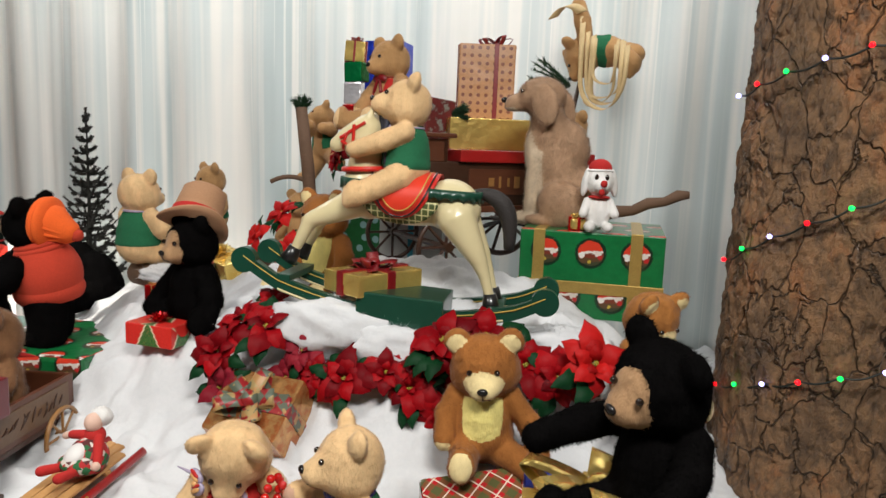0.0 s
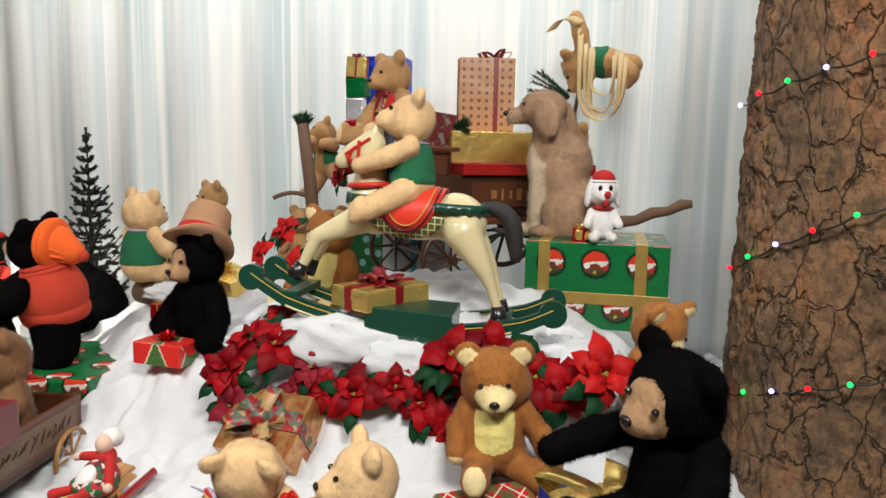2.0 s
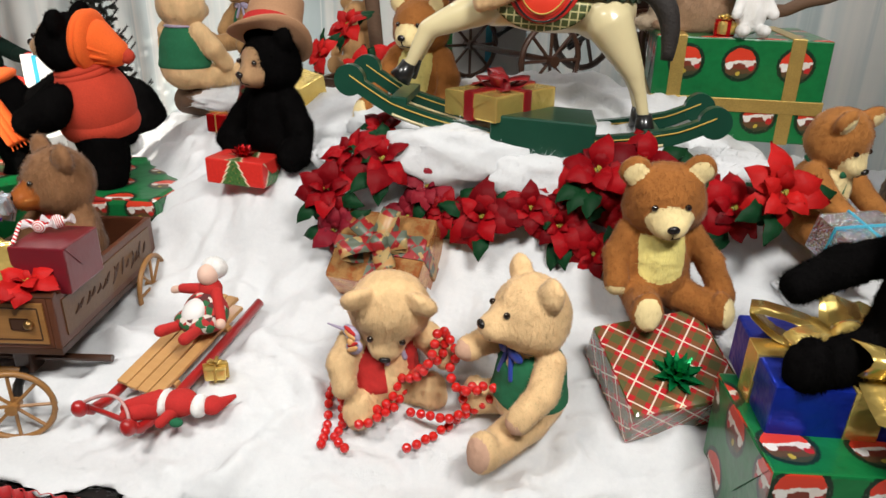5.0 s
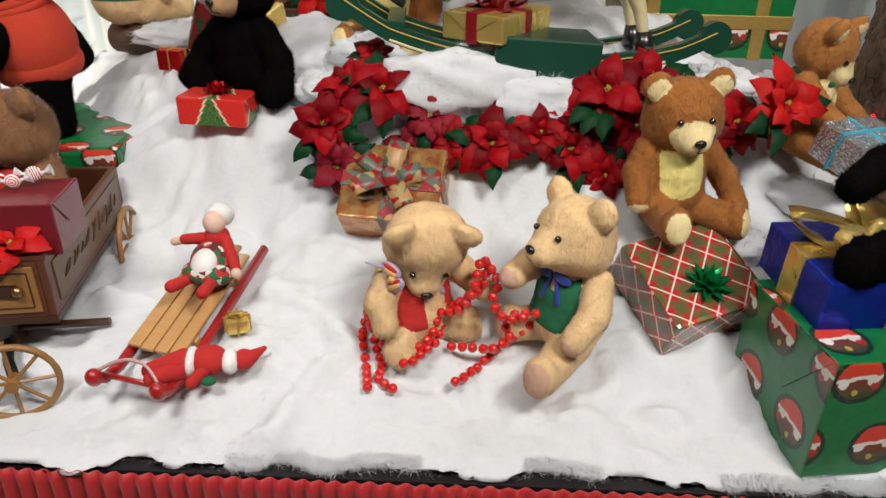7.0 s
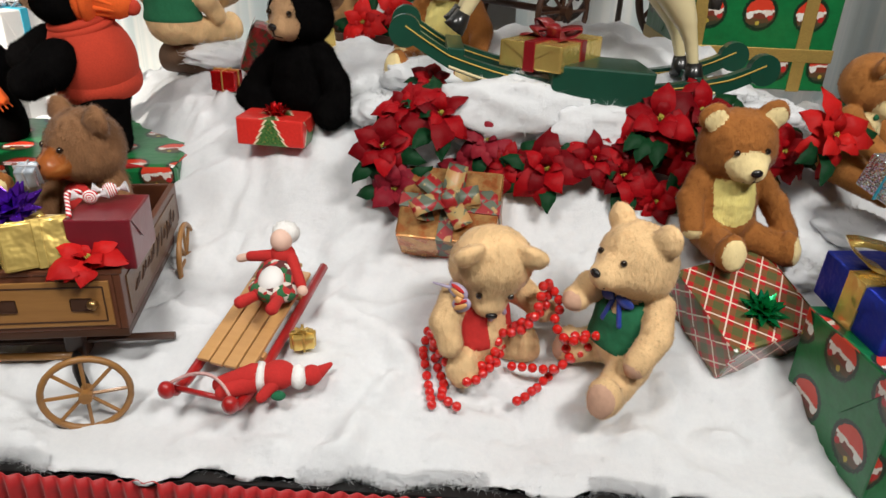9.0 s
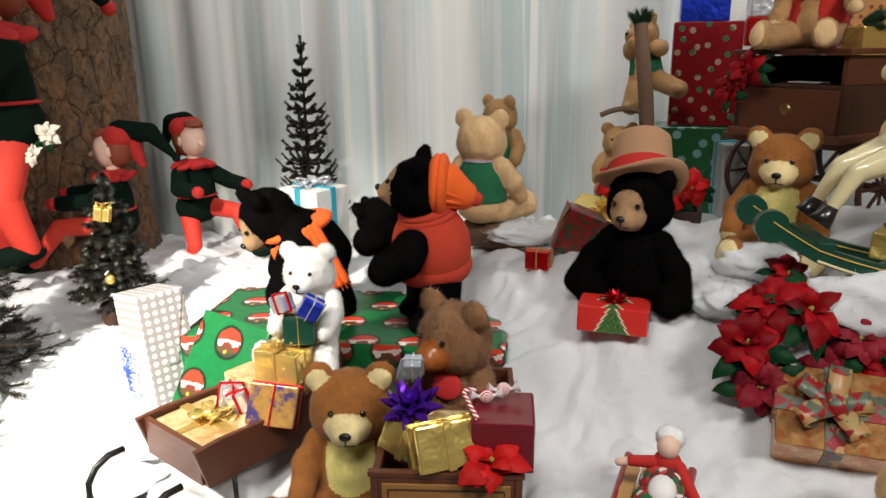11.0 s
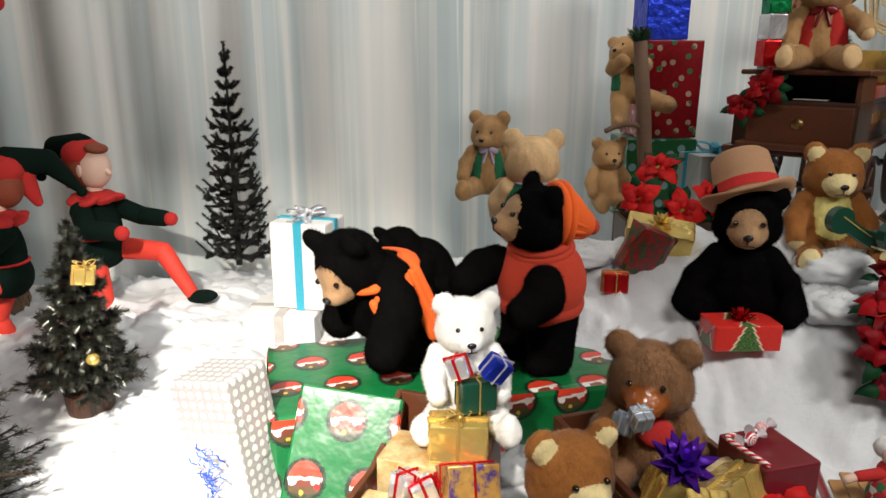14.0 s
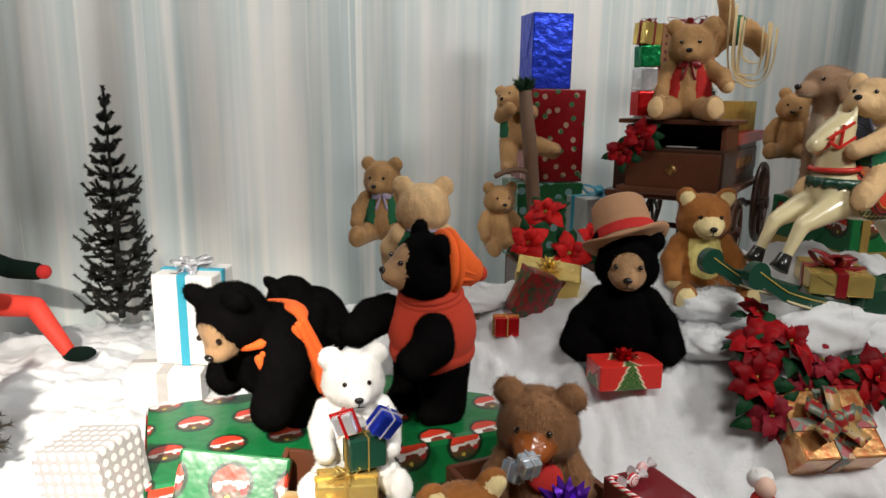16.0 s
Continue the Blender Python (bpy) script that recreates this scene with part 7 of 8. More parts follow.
# ---- dogs ----
def dog():
    """A sitting dog seen from its side: deep chest, straight forelegs, drooping ear."""
    T = Toy(1.0, 31, 0.006)
    p = 0.020
    T.ell((0.06, 0.04, 0.14), (0.125, 0.12, 0.15), FUR_DOG, pile=p)
    T.ell((0.015, 0, 0.28), (0.098, 0.088, 0.19), FUR_DOG, (0, -14, 0), p)
    T.cap((-0.02, -0.01, 0.40), (-0.045, -0.02, 0.53), 0.078, 0.066, FUR_DOG, p)
    T.ell((-0.060, -0.03, 0.575), (0.100, 0.086, 0.080), FUR_DOG, pile=p)
    T.ell((0.05, 0.02, 0.36), (0.085, 0.085, 0.12), FUR_DOG, (0, -20, 0), p)
    T.ell((-0.145, -0.05, 0.548), (0.07, 0.043, 0.038), FUR_DOG, (0, -8, 15), p * 0.6)
    T.ell((-0.16, -0.055, 0.528), (0.05, 0.032, 0.02), FUR_DOGPALE, (0, -8, 15), p * 0.5)
    T.ell((-0.212, -0.07, 0.555), (0.015, 0.019, 0.014), NOSE, nu=10, nv=7)
    T.ell((-0.118, -0.098, 0.592), 0.010, EYE, nu=8, nv=6)
    for s in (-1, 1):
        T.ell((-0.005, 0.088 * s - 0.03, 0.535), (0.055, 0.024, 0.095), FUR_DOG, (8 * s, -16, 0), p)
        T.cap((-0.05, 0.055 * s, 0.30), (-0.065, 0.06 * s, 0.04), 0.045, 0.032, FUR_DOGPALE if s < 0 else FUR_DOG, p)
        T.ell((-0.10, 0.06 * s, 0.028), (0.055, 0.034, 0.028), FUR_DOGPALE, pile=p)
        T.ell((0.075, 0.085 * s, 0.10), (0.10, 0.05, 0.105), FUR_DOG, (0, -20, 0), p)
        T.ell((0.0, 0.10 * s, 0.025), (0.07, 0.032, 0.026), FUR_DOG, pile=p)
    T.ell((-0.075, -0.02, 0.34), (0.045, 0.06, 0.11), FUR_DOGPALE, pile=p)
    T.grow(36000)
    T.done("toy_dog", pose(0.19, 3.44, 1.265, 0, 0, -18) @ Matrix.Diagonal((1, 1, 0.93, 1)), "grey brown toy dog sitting on the green gift", "toy dog")


def pup():
    T = Toy(1.0, 32, 0.0025, 60, 0.3)
    W = FUR_WHITE
    T.ell((0, 0, 0.06), (0.042, 0.038, 0.058), W, pile=0.003)
    T.ell((0, -0.008, 0.155), (0.044, 0.04, 0.048), W, pile=0.003)
    T.ell((0, -0.042, 0.143), (0.026, 0.022, 0.02), W, pile=0.003)
    T.ell((0.004, -0.066, 0.148), 0.011, RED_FELT, nu=10, nv=7)
    T.ell((0.0, -0.058, 0.122), (0.010, 0.008, 0.010), RED_FELT, nu=8, nv=6)
    for s in (-1, 1):
        T.ell((0.044 * s, 0.0, 0.15), (0.013, 0.02, 0.045), W, (0, -10 * s, 0), 0.003)
        T.ell((0.016 * s, -0.045, 0.166), (0.007, 0.005, 0.010), EYE, nu=8, nv=6)
        T.cap((0.035 * s, -0.01, 0.09), (0.05 * s, -0.03, 0.055), 0.014, 0.014, W, 0.003)
        T.ell((0.028 * s, -0.035, 0.015), (0.018, 0.026, 0.016), W, pile=0.003)
    T.ell((0, 0.0, 0.192), (0.038, 0.036, 0.03), RED_FELT, keep=lambda x, y, z: z > -0.3)
    T.ell((0, -0.005, 0.186), (0.042, 0.04, 0.008), WHITE_FLUFF)
    T.ell((0, -0.01, 0.105), (0.036, 0.036, 0.006), RED_FELT)
    T.grow(30000, 0.0012)
    T.done("toy_pup", pose(0.385, 3.21, 1.275, 0, 0, 10) @ Matrix.Diagonal((1.2, 1.2, 1.25, 1)), "small white toy dog with red nose and red cap", "toy dog")


dog()
pup()
root = thing("tree_branch", Matrix(), "bare brown branch propped on the green gift", "branch")
part("branch", tube_bm([(0.28, 3.36, 1.30), (0.38, 3.355, 1.312), (0.46, 3.35, 1.342), (0.52, 3.345, 1.350), (0.58, 3.345, 1.382), (0.64, 3.335, 1.392), (0.69, 3.33, 1.420), (0.73, 3.33, 1.424)], [0.024, 0.020, 0.026, 0.021, 0.024, 0.019, 0.023, 0.015], 9), WOOD_RAW, root, smooth=True)
gift("gold_bell_trinket", lay(0.31, 3.21, 1.275, 20), (0.06, 0.05, 0.045), FOIL_GOLD, "small gold trinket with a red bow", FOIL_RED, 0.012, "loop", FOIL_GOLD, 0.025, 4, bevel=0.012)


# ---- post, log and planter ----
root = thing("wooden_post", Matrix(), "rough brown wooden post with a cut fir sprig on top", "post")
part("pole", tube_bm([(-1.05, 3.85, 0.78), (-1.085, 3.85, 1.1), (-1.12, 3.86, 1.45), (-1.16, 3.86, 1.75)], [0.036, 0.032, 0.034, 0.03], 10), WOOD_RAW, root, smooth=True)
part("side_twig", tube_bm(bezier((-1.11, 3.86, 1.36), (-1.20, 3.83, 1.42), (-1.31, 3.82, 1.36)), 0.012, 7), WOOD_RAW, root, smooth=True)


def sprig(name, m, length, label, seed):
    rnd = random.Random(seed)
    root = thing(name, m, label, "fir sprig")
    vs, fs = [], []
    br = bmesh.new()
    for k in range(7):
        a = rnd.uniform(-0.9, 0.9)
        d = Vector((math.sin(a), rnd.uniform(-0.3, 0.3), math.cos(a))).normalized()
        pts = [d * (length * t) for t in (0, 0.33, 0.66, 1)]
        tube_bm(pts, 0.0022, 4, bm=br)
        for _ in range(200):
            t = rnd.random()
            o = Vector((rnd.gauss(0, 1), rnd.gauss(0, 1), rnd.gauss(0, 1))).normalized()
            p = d * (length * t)
            n0 = len(vs)
            s = o.cross(d).normalized() * 0.0030
            vs.extend([p - s, p + s, p + (o * 0.7 + d * 0.6) * 0.034])
            fs.append((n0, n0 + 1, n0 + 2))
    part("twig", br, WOOD_DARK, root)
    nd = mesh_object("needles", vs, fs, [NEEDLE_GREEN], parent=root, smooth=False)
    nd["kind"] = "stuff"


sprig("fir_sprig", pose(-0.33, 3.74, 1.73, 0, 80, 0), 0.06, "green fir sprig lying on the gold gift", 3)
sprig("fir_sprig", pose(-1.16, 3.86, 1.73), 0.06, "short green fir sprig on the post", 1)
sprig("fir_sprig", pose(0.18, 4.36, 1.93, 0, -96, 0), 0.22, "green fir sprig behind the dog", 2)


def log_seat():
    root = thing("log_seat", pose(-1.72, 3.38, 0.90, 0, 0, 70), "short sawn log lying in the snow under the bears", "log")
    part("log", tube_bm([(-0.02, -0.20, 0), (0, 0, 0.004), (0.01, 0.12, 0)], [0.06, 0.062, 0.06], 16), WOOD_RAW, root, smooth=True)


log_seat()
root = thing("planter_box", lay(-1.07, 3.66, 0.84, -8), "dark wooden planter box filled with poinsettias", "planter")
for s in (-1, 1):
    part("side_board", box_bm(0.40, 0.016, 0.16, 0.004, (0, 0.11 * s, 0.08)), WOOD_DARK, root)
    part("end_board", box_bm(0.016, 0.204, 0.16, 0.004, (0.19 * s, 0, 0.08)), WOOD_DARK, root)
part("floor_board", box_bm(0.37, 0.2, 0.016, 0.002, (0, 0, 0.012)), WOOD_DARK, root)
root = thing("gauze_ribbon", Matrix(), "looped gold gauze ribbon hanging from the bear", "ribbon")
for k, (x0, x1, top0, top1, low) in enumerate(((0.22, 0.40, 2.28, 2.13, 1.82), (0.25, 0.44, 2.20, 2.15, 1.86), (0.28, 0.45, 2.18, 2.14, 1.83), (0.30, 0.42, 2.16, 2.15, 1.93), (0.24, 0.46, 2.24, 2.12, 1.80))):
    y, pts = 4.27 - 0.010 * k, []
    for q in range(29):
        u = q / 28
        sag = max(0.0, math.sin(math.pi * u)) ** 0.32
        x = x0 + (x1 - x0) * (0.5 - 0.5 * math.cos(math.pi * u))
        pts.append(Vector((x + 0.01 * math.sin(9 * u + k), y + 0.03 * math.cos(math.pi * u), (top0 + (top1 - top0) * u) * (1 - sag) + low * sag)))
    part("ribbon_loop", strip_bm(pts, 0.018 + 0.008 * (k % 3), (1, 0.35, 0.5)), GAUZE, root, smooth=True)
part("ribbon_tail", strip_bm(bezier((0.22, 4.30, 2.30), (0.14, 4.28, 2.38), (0.07, 4.30, 2.27)), 0.06, (1, 0.3, 0.4)), GAUZE, root, smooth=True)
root = thing("fir_stake", Matrix(), "thin dark fir stem holding the hanging bear", "branch")
part("stem", tube_bm([(0.14, 4.50, snow_height(0.14, 4.50) - 0.02), (0.16, 4.50, 1.6), (0.24, 4.48, 2.08)], [0.016, 0.014, 0.010], 8), WOOD_DARK, root, smooth=True)

# ---- poinsettias ----
k = 0
for x, y, z, tilt, yaw, size, col in (
        (-0.86, 2.55, 0.84, 50, -10, 0.95, "red"), (-0.80, 2.62, 0.94, 35, -30, 0.85, "red"), (-0.70, 2.60, 0.93, 45, 10, 1.0, "red"), (-0.735, 2.72, 1.00, 40, 0, 0.62, "red"),
        (-0.82, 2.51, 0.73, 70, -10, 0.9, "dusk"), (-0.56, 2.60, 0.86, 55, 0, 0.8, "dusk"), (-0.385, 2.54, 0.80, 58, 0, 0.95, "red"), (-0.25, 2.56, 0.83, 55, 10, 0.85, "red"),
        (-0.50, 2.57, 0.80, 60, -20, 0.85, "red"), (-0.16, 2.55, 0.79, 62, 0, 0.9, "red"), (-0.07, 2.60, 0.945, 48, 4, 1.1, "red"), (-0.19, 2.60, 0.875, 45, 0, 0.85, "red"), (0.06, 2.65, 0.96, 38, 10, 1.0, "red"),
        (0.02, 2.58, 0.85, 60, 0, 0.85, "red"), (0.20, 2.64, 0.88, 55, 0, 1.0, "red"), (0.31, 2.62, 0.86, 55, 15, 1.0, "red"), (0.415, 2.57, 0.93, 62, 20, 1.1, "bright"), (-0.06, 2.53, 0.72, 70, 0, 0.8, "red"), (-0.62, 2.59, 0.76, 60, 0, 0.8, "dusk"),
        (-1.24, 3.55, 1.10, 66, -40, 0.85, "bright"), (-1.06, 3.53, 1.05, 68, -10, 0.9, "bright"), (-1.14, 3.62, 1.22, 50, -30, 0.85, "bright"), (-0.93, 3.56, 1.09, 64, 15, 0.8, "bright"),
        (-0.78, 3.48, 1.56, 75, -50, 0.72, "red"), (-0.83, 3.54, 1.49, 75, -45, 0.68, "red")):
    k += 1
    poinsettia(x, y, z, tilt, yaw, size, col, {"red": "deep red cloth poinsettia with green leaves", "bright": "bright red cloth poinsettia with green leaves", "dusk": "dusky red cloth poinsettia with green leaves"}[col], 5, k)
poinsettia(-3.76, 3.30, 1.30, 70, 10, 0.62, "white", "white cloth poinsettia on the tinsel tree", 2, 60)
poinsettia(-3.80, 3.25, 1.21, 75, -20, 0.6, "white", "white cloth poinsettia on the tinsel tree", 2, 61)


# ---- beads ----
def bead_garland():
    root = thing("bead_garland", Matrix(), "strings of shiny red beads lying between two bears", "bead garland")
    bm = bmesh.new()
    bmesh.ops.create_uvsphere(bm, u_segments=10, v_segments=7, radius=0.0125)
    me = bpy.data.meshes.new("bead")
    bm.to_mesh(me)
    bm.free()
    me.materials.append(BEAD)
    me.polygons.foreach_set("use_smooth", [True] * len(me.polygons))

    def strand(*points):
        pts = [Vector(p) for p in points]
        fine = []
        for i in range(len(pts) - 1):
            a, b, c, d = pts[max(i - 1, 0)], pts[i], pts[i + 1], pts[min(i + 2, len(pts) - 1)]
            for q in range(20):
                t = q / 20
                fine.append(0.5 * (2 * b + (c - a) * t + (2 * a - 5 * b + 4 * c - d) * t * t + (3 * b - a - 3 * c + d) * t ** 3))
        acc, last = 1.0, fine[0]
        for p in fine:
            acc += (p - last).length
            if acc >= 0.0245:
                ob = new("bead", me)
                ob.parent = root
                ob.location = (p.x, p.y, max(p.z, snow_height(p.x, p.y) + 0.010))
                acc = 0.0
            last = p

    strand((-0.404, 2.098, 0.66), (-0.371, 2.089, 0.61), (-0.383, 2.068, 0.57), (-0.353, 2.038, 0.54), (-0.298, 2.052, 0.54))
    strand((-0.418, 2.083, 0.66), (-0.433, 2.061, 0.59), (-0.466, 2.066, 0.54), (-0.509, 2.082, 0.52), (-0.524, 2.057, 0.48), (-0.555, 2.026, 0.46), (-0.603, 2.030, 0.46), (-0.657, 2.061, 0.48), (-0.688, 2.076, 0.52))
    strand((-0.401, 2.103, 0.65), (-0.410, 2.094, 0.59), (-0.456, 2.082, 0.56), (-0.497, 2.113, 0.50), (-0.514, 2.056, 0.46), (-0.540, 2.026, 0.45), (-0.580, 1.983, 0.44), (-0.618, 2.014, 0.44), (-0.652, 2.038, 0.47), (-0.687, 2.066, 0.51))
    strand((-0.695, 2.139, 0.48), (-0.704, 2.098, 0.43), (-0.685, 2.021, 0.40), (-0.670, 1.931, 0.40))
    strand((-0.683, 2.131, 0.46), (-0.670, 2.089, 0.42), (-0.646, 2.022, 0.40), (-0.649, 1.974, 0.40), (-0.605, 1.933, 0.40))
    strand((-0.275, 2.080, 0.53), (-0.321, 2.078, 0.53), (-0.355, 2.069, 0.51), (-0.337, 2.060, 0.48), (-0.374, 2.044, 0.45), (-0.443, 2.059, 0.44), (-0.490, 2.060, 0.44))
    strand((-0.267, 2.104, 0.50), (-0.314, 2.106, 0.45), (-0.363, 2.086, 0.42), (-0.399, 2.048, 0.40), (-0.441, 1.995, 0.40), (-0.486, 1.957, 0.40))


bead_garland()


# ---- sled and cloth dolls ----
def sled():
    root = thing("toy_sled", pose(-1.14, 2.135, 0.458) @ pose(0, 0, 0, 0, 0, -14) @ pose(0, 0, 0, 17, 0, 0) @ Matrix.Diagonal((0.8, 0.82, 1.0, 1)), "small wooden sled with red runners lying on the snow", "sled")
    for k in range(4):
        x = -0.072 + 0.048 * k
        L = 0.46 if k in (1, 2) else 0.42
        part("slat", box_bm(0.043, L, 0.012, 0.004, (x, 0.02 + (0.015 if k in (1, 2) else 0), 0.045)), WOOD_SLAT, root)
    for y in (-0.12, 0.14):
        part("cross_bar", box_bm(0.20, 0.022, 0.018, 0.003, (0, y, 0.03)), WOOD_SLAT, root)
    for s in (-1, 1):
        pts = [(0.105 * s, 0.30, 0.02), (0.105 * s, 0.0, 0.012), (0.105 * s, -0.24, 0.014), (0.105 * s, -0.30, 0.03), (0.105 * s, -0.325, 0.06)]
        part("runner", tube_bm(pts, 0.015, 8), RED_PAINT, root, smooth=True)
        bm = bmesh.new()
        bmesh.ops.create_uvsphere(bm, u_segments=12, v_segments=8, radius=0.024)
        bmesh.ops.translate(bm, verts=bm.verts[:], vec=(0.105 * s, -0.325, 0.06))
        part("runner_tip", bm, RED_PAINT, root, smooth=True)
    part("steering_bar", tube_bm([(-0.11, -0.30, 0.045), (0.11, -0.30, 0.045)], 0.008, 8), RED_PAINT, root, smooth=True)
    part("cord", tube_bm(bezier((-0.1, -0.31, 0.07), (0, -0.22, 0.10), (0.1, -0.31, 0.07)), 0.005, 6), surface("red_white_cord", (0.6, 0.35, 0.33), 0.6, 0.6, 120, 0.2), root, "red and white twisted cord", True)


sled()


def seated_doll():
    T = Toy(1.0, 41, 0.003, 40, 0.5)
    n = Nodes("printed_dress_cloth")
    vo = n.tree.nodes.new("ShaderNodeTexVoronoi")
    vo.inputs["Scale"].default_value = 62
    n.link(n.coord("Object"), vo.inputs["Vector"])
    sp = n.tree.nodes.new("ShaderNodeSeparateXYZ")
    n.link(vo.outputs["Color"], sp.inputs[0])
    pat = n.ramp(sp.outputs[0], [(0.0, (0.40, 0.02, 0.02)), (0.3, (0.02, 0.12, 0.04)), (0.55, (0.62, 0.58, 0.52)), (0.72, (0.10, 0.02, 0.02)), (0.86, (0.5, 0.04, 0.04))])
    pat.node.color_ramp.interpolation = "CONSTANT"
    n.base(pat)
    n.set(Roughness=0.85)
    print_cloth = n.mat
    T.ell((0, 0, 0.05), (0.062, 0.058, 0.06), print_cloth)
    T.ell((0, -0.03, 0.03), (0.068, 0.055, 0.034), print_cloth)
    T.ell((0.0, -0.05, 0.06), (0.034, 0.022, 0.04), PAPER_WHITE, (-35, 0, 0))
    T.ell((0, 0.01, 0.115), (0.034, 0.03, 0.03), RED_FELT)
    T.ell((0, -0.004, 0.155), (0.028, 0.028, 0.030), SKIN_CLOTH)
    T.ell((0, 0.022, 0.172), (0.036, 0.030, 0.03), WHITE_FLUFF, pile=0.008)
    T.cap((0.03, 0, 0.11), (0.075, -0.03, 0.05), 0.016, 0.013, RED_FELT)
    T.cap((-0.03, 0, 0.11), (-0.085, 0.0, 0.10), 0.016, 0.014, RED_FELT)
    T.ell((0.082, -0.04, 0.042), 0.014, SKIN_CLOTH)
    T.cap((-0.085, 0, 0.10), (-0.115, 0.0, 0.09), 0.011, 0.011, SKIN_CLOTH)
    T.cap((0.03, -0.06, 0.02), (0.045, -0.13, 0.012), 0.013, 0.016, RED_FELT)
    T.cap((-0.03, -0.06, 0.02), (-0.045, -0.12, 0.012), 0.013, 0.016, RED_FELT)
    T.grow(20000, 0.0012)
    T.done("cloth_doll", pose(-1.09, 2.175, 0.535, 0, 0, -12) @ pose(0, 0, 0, -14, 0, 0), "small cloth doll with white hair and apron on the sled", "doll")


def lying_doll():
    T = Toy(1.0, 42, 0.003, 50, 0.5)
    T.cap((-0.13, -0.01, 0.02), (-0.04, 0.0, 0.035), 0.022, 0.036, RED_FELT)
    T.cap((-0.12, -0.04, 0.018), (-0.03, -0.01, 0.03), 0.020, 0.03, RED_FELT)
    T.ell((-0.02, 0, 0.035), (0.02, 0.044, 0.036), WHITE_FLUFF, pile=0.006)
    T.ell((0.025, 0, 0.038), (0.05, 0.045, 0.036), RED_FELT)
    T.cap((0.02, -0.03, 0.035), (-0.015, -0.06, 0.016), 0.018, 0.015, RED_FELT)
    T.ell((0.08, -0.005, 0.034), (0.024, 0.036, 0.03), WHITE_FLUFF, pile=0.008)
    T.ell((0.115, 0.005, 0.03), (0.03, 0.03, 0.026), RED_FELT)
    T.cap((0.13, 0.01, 0.03), (0.165, 0.045, 0.03), 0.02, 0.007, RED_FELT)
    T.ell((0.03, -0.055, 0.015), (0.02, 0.014, 0.012), GREEN_FELT)
    T.grow(20000, 0.0012)
    T.done("cloth_doll", pose(-1.06, 1.945, 0.425, 6, 0, 8) @ Matrix.Diagonal((0.86, 0.9, 0.9, 1)), "small cloth doll in a red suit lying in the snow", "doll")


seated_doll()
lying_doll()
gift("tiny_gold_gift", lay(-1.005, 2.065, 0.465, 20, 0, 0), (0.055, 0.05, 0.035), FOIL_GOLD, "tiny gold gift beside the sled", RIBBON_GOLD, 0.006, "loop", RIBBON_GOLD, 0.02, 2)


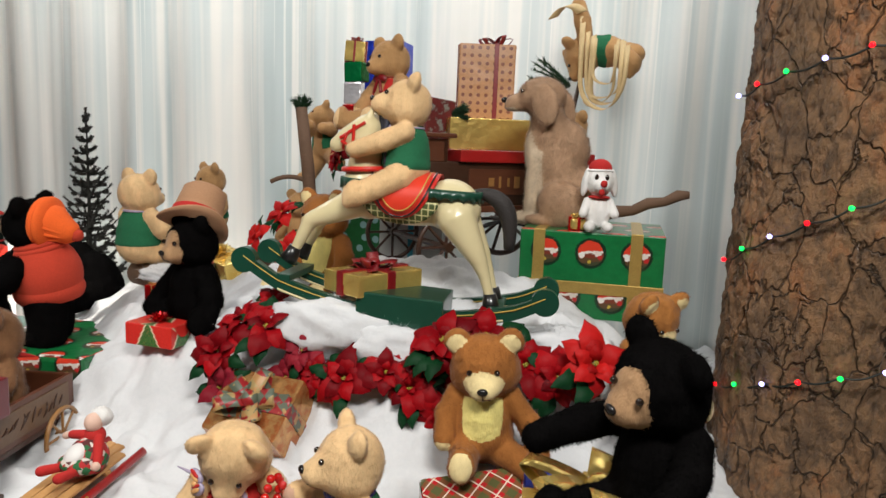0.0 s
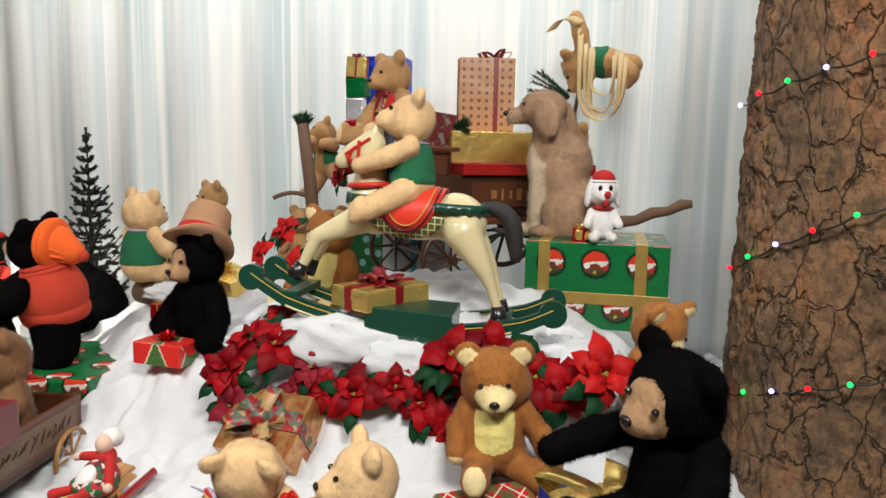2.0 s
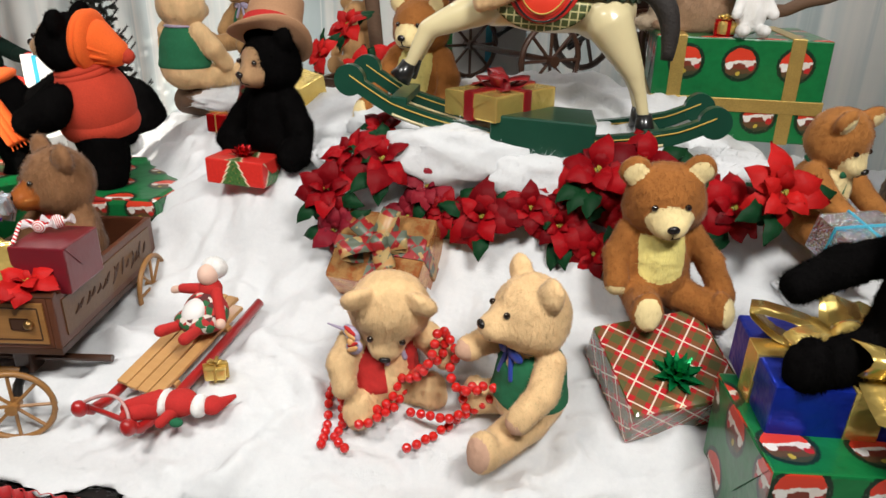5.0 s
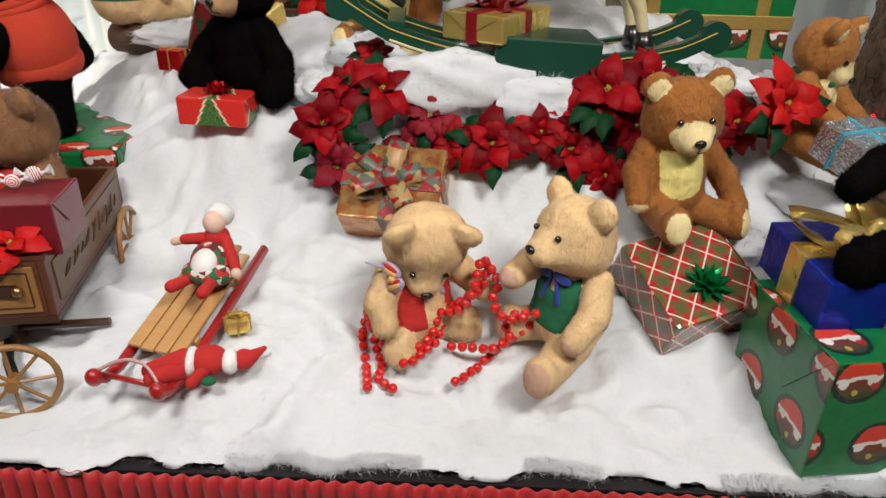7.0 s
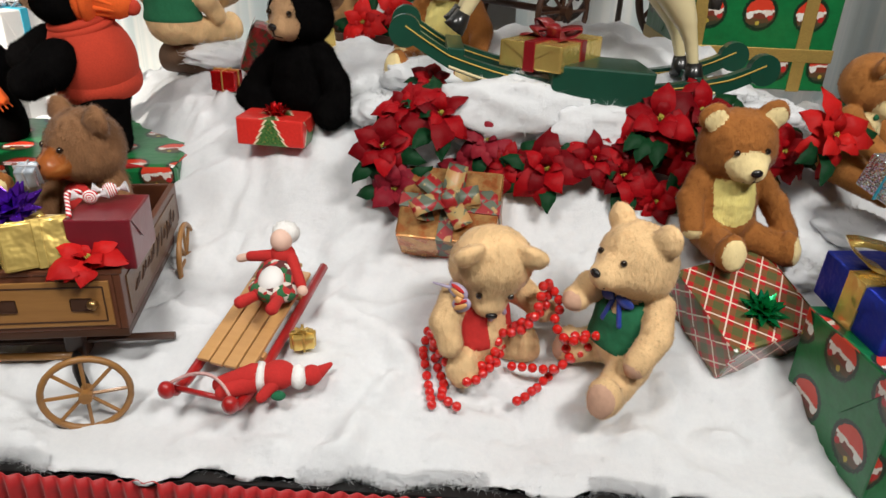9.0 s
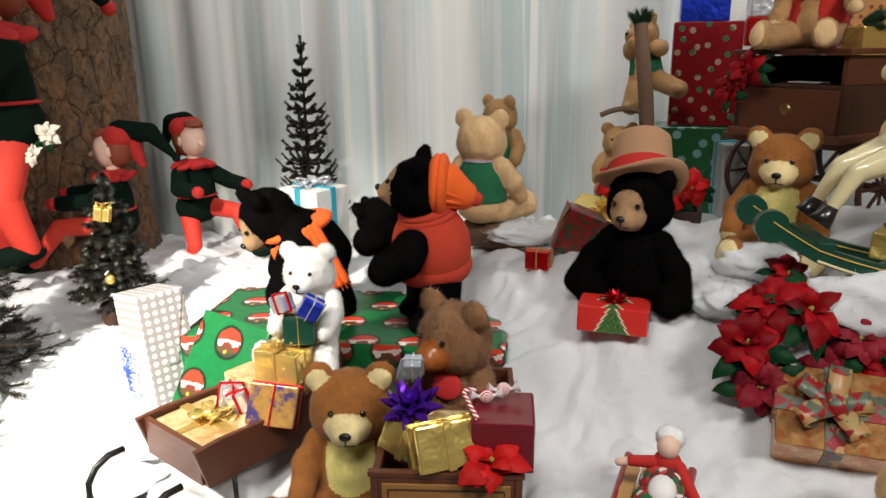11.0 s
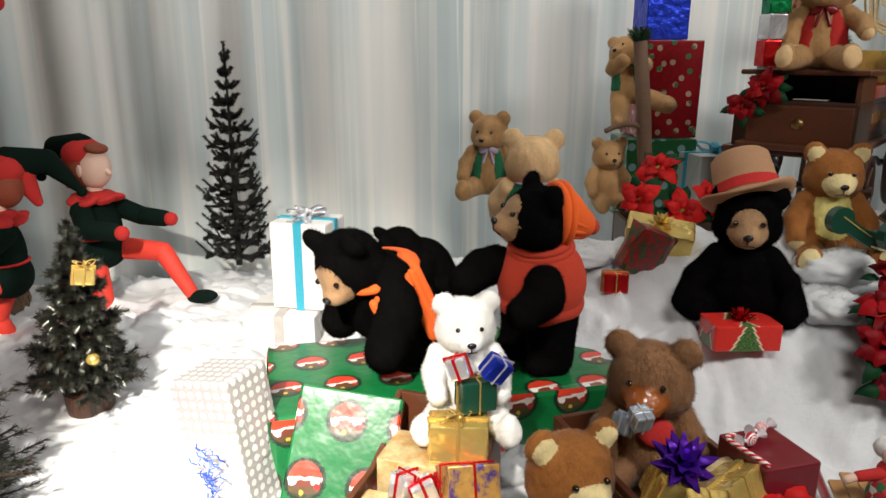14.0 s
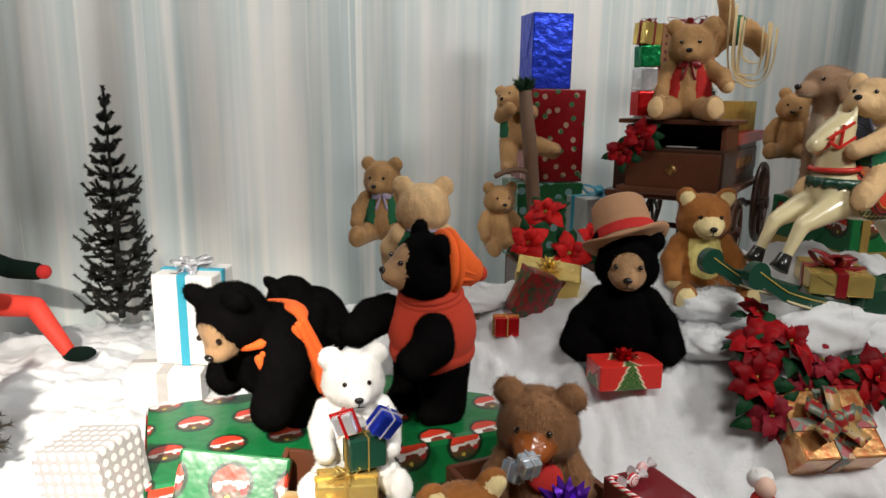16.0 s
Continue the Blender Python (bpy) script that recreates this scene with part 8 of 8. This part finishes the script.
# ---- jester dolls ----
def jester(name, m, H, label, seed=50, stride=True):
    """A cloth doll in dark green tunic, red collar and red tights with a two-coloured pointed hood; a plain face."""
    T = Toy(H, seed)
    V, Rd = DARK_GREEN_VELVET, RED_TIGHTS
    T.ell((0, 0, 0.46), (0.11, 0.085, 0.16), V)
    T.ell((0, 0, 0.37), (0.13, 0.10, 0.10), V)
    T.ell((0, 0, 0.62), (0.09, 0.08, 0.025), RED_FELT)
    for k in range(7):
        a = 2 * math.pi * k / 7
        T.ell((0.085 * math.cos(a), 0.075 * math.sin(a), 0.605), (0.045, 0.045, 0.02), RED_FELT, (20 * math.sin(a), 20 * math.cos(a), 0))
    T.ell((0, -0.01, 0.745), (0.072, 0.078, 0.095), SKIN_CLOTH)
    T.cap((0, -0.08, 0.735), (0, -0.098, 0.725), 0.014, 0.011, SKIN_CLOTH)
    T.cap((0, 0, 0.63), (0, 0, 0.67), 0.035, 0.035, SKIN_CLOTH)
    T.ell((0, 0.040, 0.752), (0.090, 0.074, 0.104), HAIR)
    T.ell((0, -0.035, 0.835), (0.055, 0.048, 0.022), HAIR, (14, 0, 0))
    T.ell((0, 0.045, 0.808), (0.096, 0.082, 0.072), RED_FELT)
    T.cap((0.0, 0.10, 0.79), (0.0, 0.15, 0.66), 0.055, 0.02, RED_FELT)
    T.cap((0, 0.06, 0.83), (0.0, 0.20, 0.83), 0.07, 0.05, V)
    T.cap((0, 0.20, 0.83), (0.0, 0.31, 0.70), 0.05, 0.018, V)
    T.ell((0.0, 0.32, 0.685), 0.022, RED_FELT if H > 1.5 else V)
    for s in (-1, 1):
        T.cap((0.09 * s, 0, 0.56), (0.16 * s, -0.10, 0.50), 0.05, 0.045, V)
        T.cap((0.16 * s, -0.10, 0.50), (0.15 * s, -0.24, 0.50), 0.045, 0.04, V)
        T.ell((0.15 * s, -0.28, 0.50), 0.032, RED_FELT)
        T.ell((0.074 * s, 0.0, 0.74), (0.010, 0.02, 0.028), SKIN_CLOTH, (0, 0, 20 * s))
    if stride:
        T.cap((0.06, 0, 0.36), (0.08, -0.28, 0.36), 0.055, 0.045, Rd)
        T.cap((0.08, -0.28, 0.36), (0.08, -0.42, 0.18), 0.045, 0.032, Rd)
        T.ell((0.08, -0.48, 0.165), (0.035, 0.085, 0.032), V, (-12, 0, 0))
    else:
        T.cap((0.06, 0, 0.36), (0.09, -0.06, 0.18), 0.055, 0.045, Rd)
        T.cap((0.09, -0.06, 0.18), (0.09, -0.02, 0.03), 0.045, 0.032, Rd)
        T.ell((0.09, -0.06, 0.02), (0.035, 0.085, 0.03), V)
    T.cap((-0.06, 0, 0.34), (-0.08, -0.06, 0.16), 0.055, 0.042, Rd)
    T.cap((-0.08, -0.06, 0.16), (-0.08, 0.0, 0.03), 0.042, 0.032, Rd)
    T.ell((-0.08, -0.04, 0.02), (0.035, 0.085, 0.03), RED_FELT)
    T.ell((0, 0, 0.43), (0.122, 0.095, 0.012), RED_FELT)
    T.done(name, m, label, "doll", "jester dolls")


jester("jester_doll", pose(-3.66, 4.28, 0.38, 0, 0, 62), 1.05, "cloth jester doll in dark green velvet and red tights striding", seed=51)
jester("jester_doll", pose(-3.95, 3.94, 0.36, 0, 0, -60), 1.05, "cloth jester doll in dark green velvet with a red hood", seed=52)
jester("jester_doll", pose(-4.10, 3.42, 0.68, 0, 0, -30), 1.75, "tall cloth jester doll in dark green with a red collar", seed=53, stride=False)


# ---- trinkets on the tinsel firs ----
def bauble(x, y, z, r, mat, label):
    root = thing("bauble", pose(x, y, z), label, "bauble", "baubles on the firs")
    bm = bmesh.new()
    bmesh.ops.create_uvsphere(bm, u_segments=16, v_segments=10, radius=r)
    part("ball", bm, mat, root, smooth=True)
    part("cap", tube_bm([(0, 0, r * 0.92), (0, 0, r * 1.22)], r * 0.28, 8), BRASS, root, "brass cap")


for x, y, z, r, mat, label in ((-3.60, 2.27, 0.90, 0.030, FOIL_GREEN, "green foil bauble on the tinsel fir"), (-3.50, 2.30, 0.68, 0.028, FOIL_RED, "red foil bauble on the tinsel fir"), (-3.70, 2.30, 1.12, 0.026, FOIL_GOLD, "gold foil bauble on the tinsel fir"),
                                (-3.45, 2.42, 0.52, 0.028, FOIL_RED, "red foil bauble on the tinsel fir"), (-3.30, 3.02, 0.72, 0.022, FOIL_GOLD, "gold foil bauble on the small tinsel fir")):
    bauble(x, y, z, r, mat, label)
gift("tiny_gold_gift", lay(-3.30, 3.02, 0.98, 25, 0, 10), (0.06, 0.05, 0.055), FOIL_GOLD, "tiny gold gift hung on the small tinsel fir", RIBBON_GOLD, 0.006, "loop", RIBBON_GOLD, 0.03, 5)


# ---- loose wadding ----
def wadding(x, y, z, rx, ry, rz, seed, yaw=0):
    """A torn-off lump of white wadding with loose fibres."""
    u, f = unit_sphere(40, 24)
    rng = np.random.RandomState(seed)
    vs = []
    for p in u:
        q = Vector(p)
        k = 1 + 0.20 * noise.fractal(q * 1.9 + Vector((seed, 0, 0)), 0.8, 2.1, 4) + 0.05 * noise.noise(q * 9)
        vs.append((q.x * rx * k, q.y * ry * k, q.z * rz * k))
    fs = list(f)
    base = np.array(vs)
    for i in rng.randint(0, len(base), 900):
        p = base[i] * rng.uniform(0.97, 1.0)
        d = base[i] / np.linalg.norm(base[i]) * 0.012 + rng.normal(size=3) * 0.012
        s = np.cross(d, rng.normal(size=3))
        s = s / (np.linalg.norm(s) + 1e-9) * 0.0008
        n0 = len(vs)
        vs.extend([tuple(p - s), tuple(p + s), tuple(p + d)])
        fs.append((n0, n0 + 1, n0 + 2))
    ob = mesh_object("wadding", vs, fs, [SNOW])
    ob.matrix_world = pose(x, y, z, 0, 0, yaw)
    tagged(ob, "loose lump of fluffy white wadding on the snow", "snow", "lumps of wadding")


for i, (x, y, rx, ry, rz, yaw) in enumerate(((-0.46, 2.67, 0.26, 0.09, 0.11, 4), (-0.25, 2.65, 0.18, 0.08, 0.095, 0), (0.28, 2.86, 0.20, 0.12, 0.06, 10), (0.58, 2.62, 0.10, 0.16, 0.05, 30), (-0.88, 2.80, 0.12, 0.10, 0.06, 0),
                                             (-2.62, 2.32, 0.09, 0.07, 0.05, 0), (-1.95, 2.62, 0.09, 0.06, 0.06, 10), 
                                             (-1.55, 3.35, 0.18, 0.12, 0.05, 10), (0.60, 3.05, 0.10, 0.14, 0.10, 0), (-0.75, 2.94, 0.16, 0.10, 0.07, 0), (0.32, 2.42, 0.09, 0.07, 0.05, 0))):
    wadding(x, y, snow_height(x, y) + rz * 0.35, rx, ry, rz, i + 1, yaw)
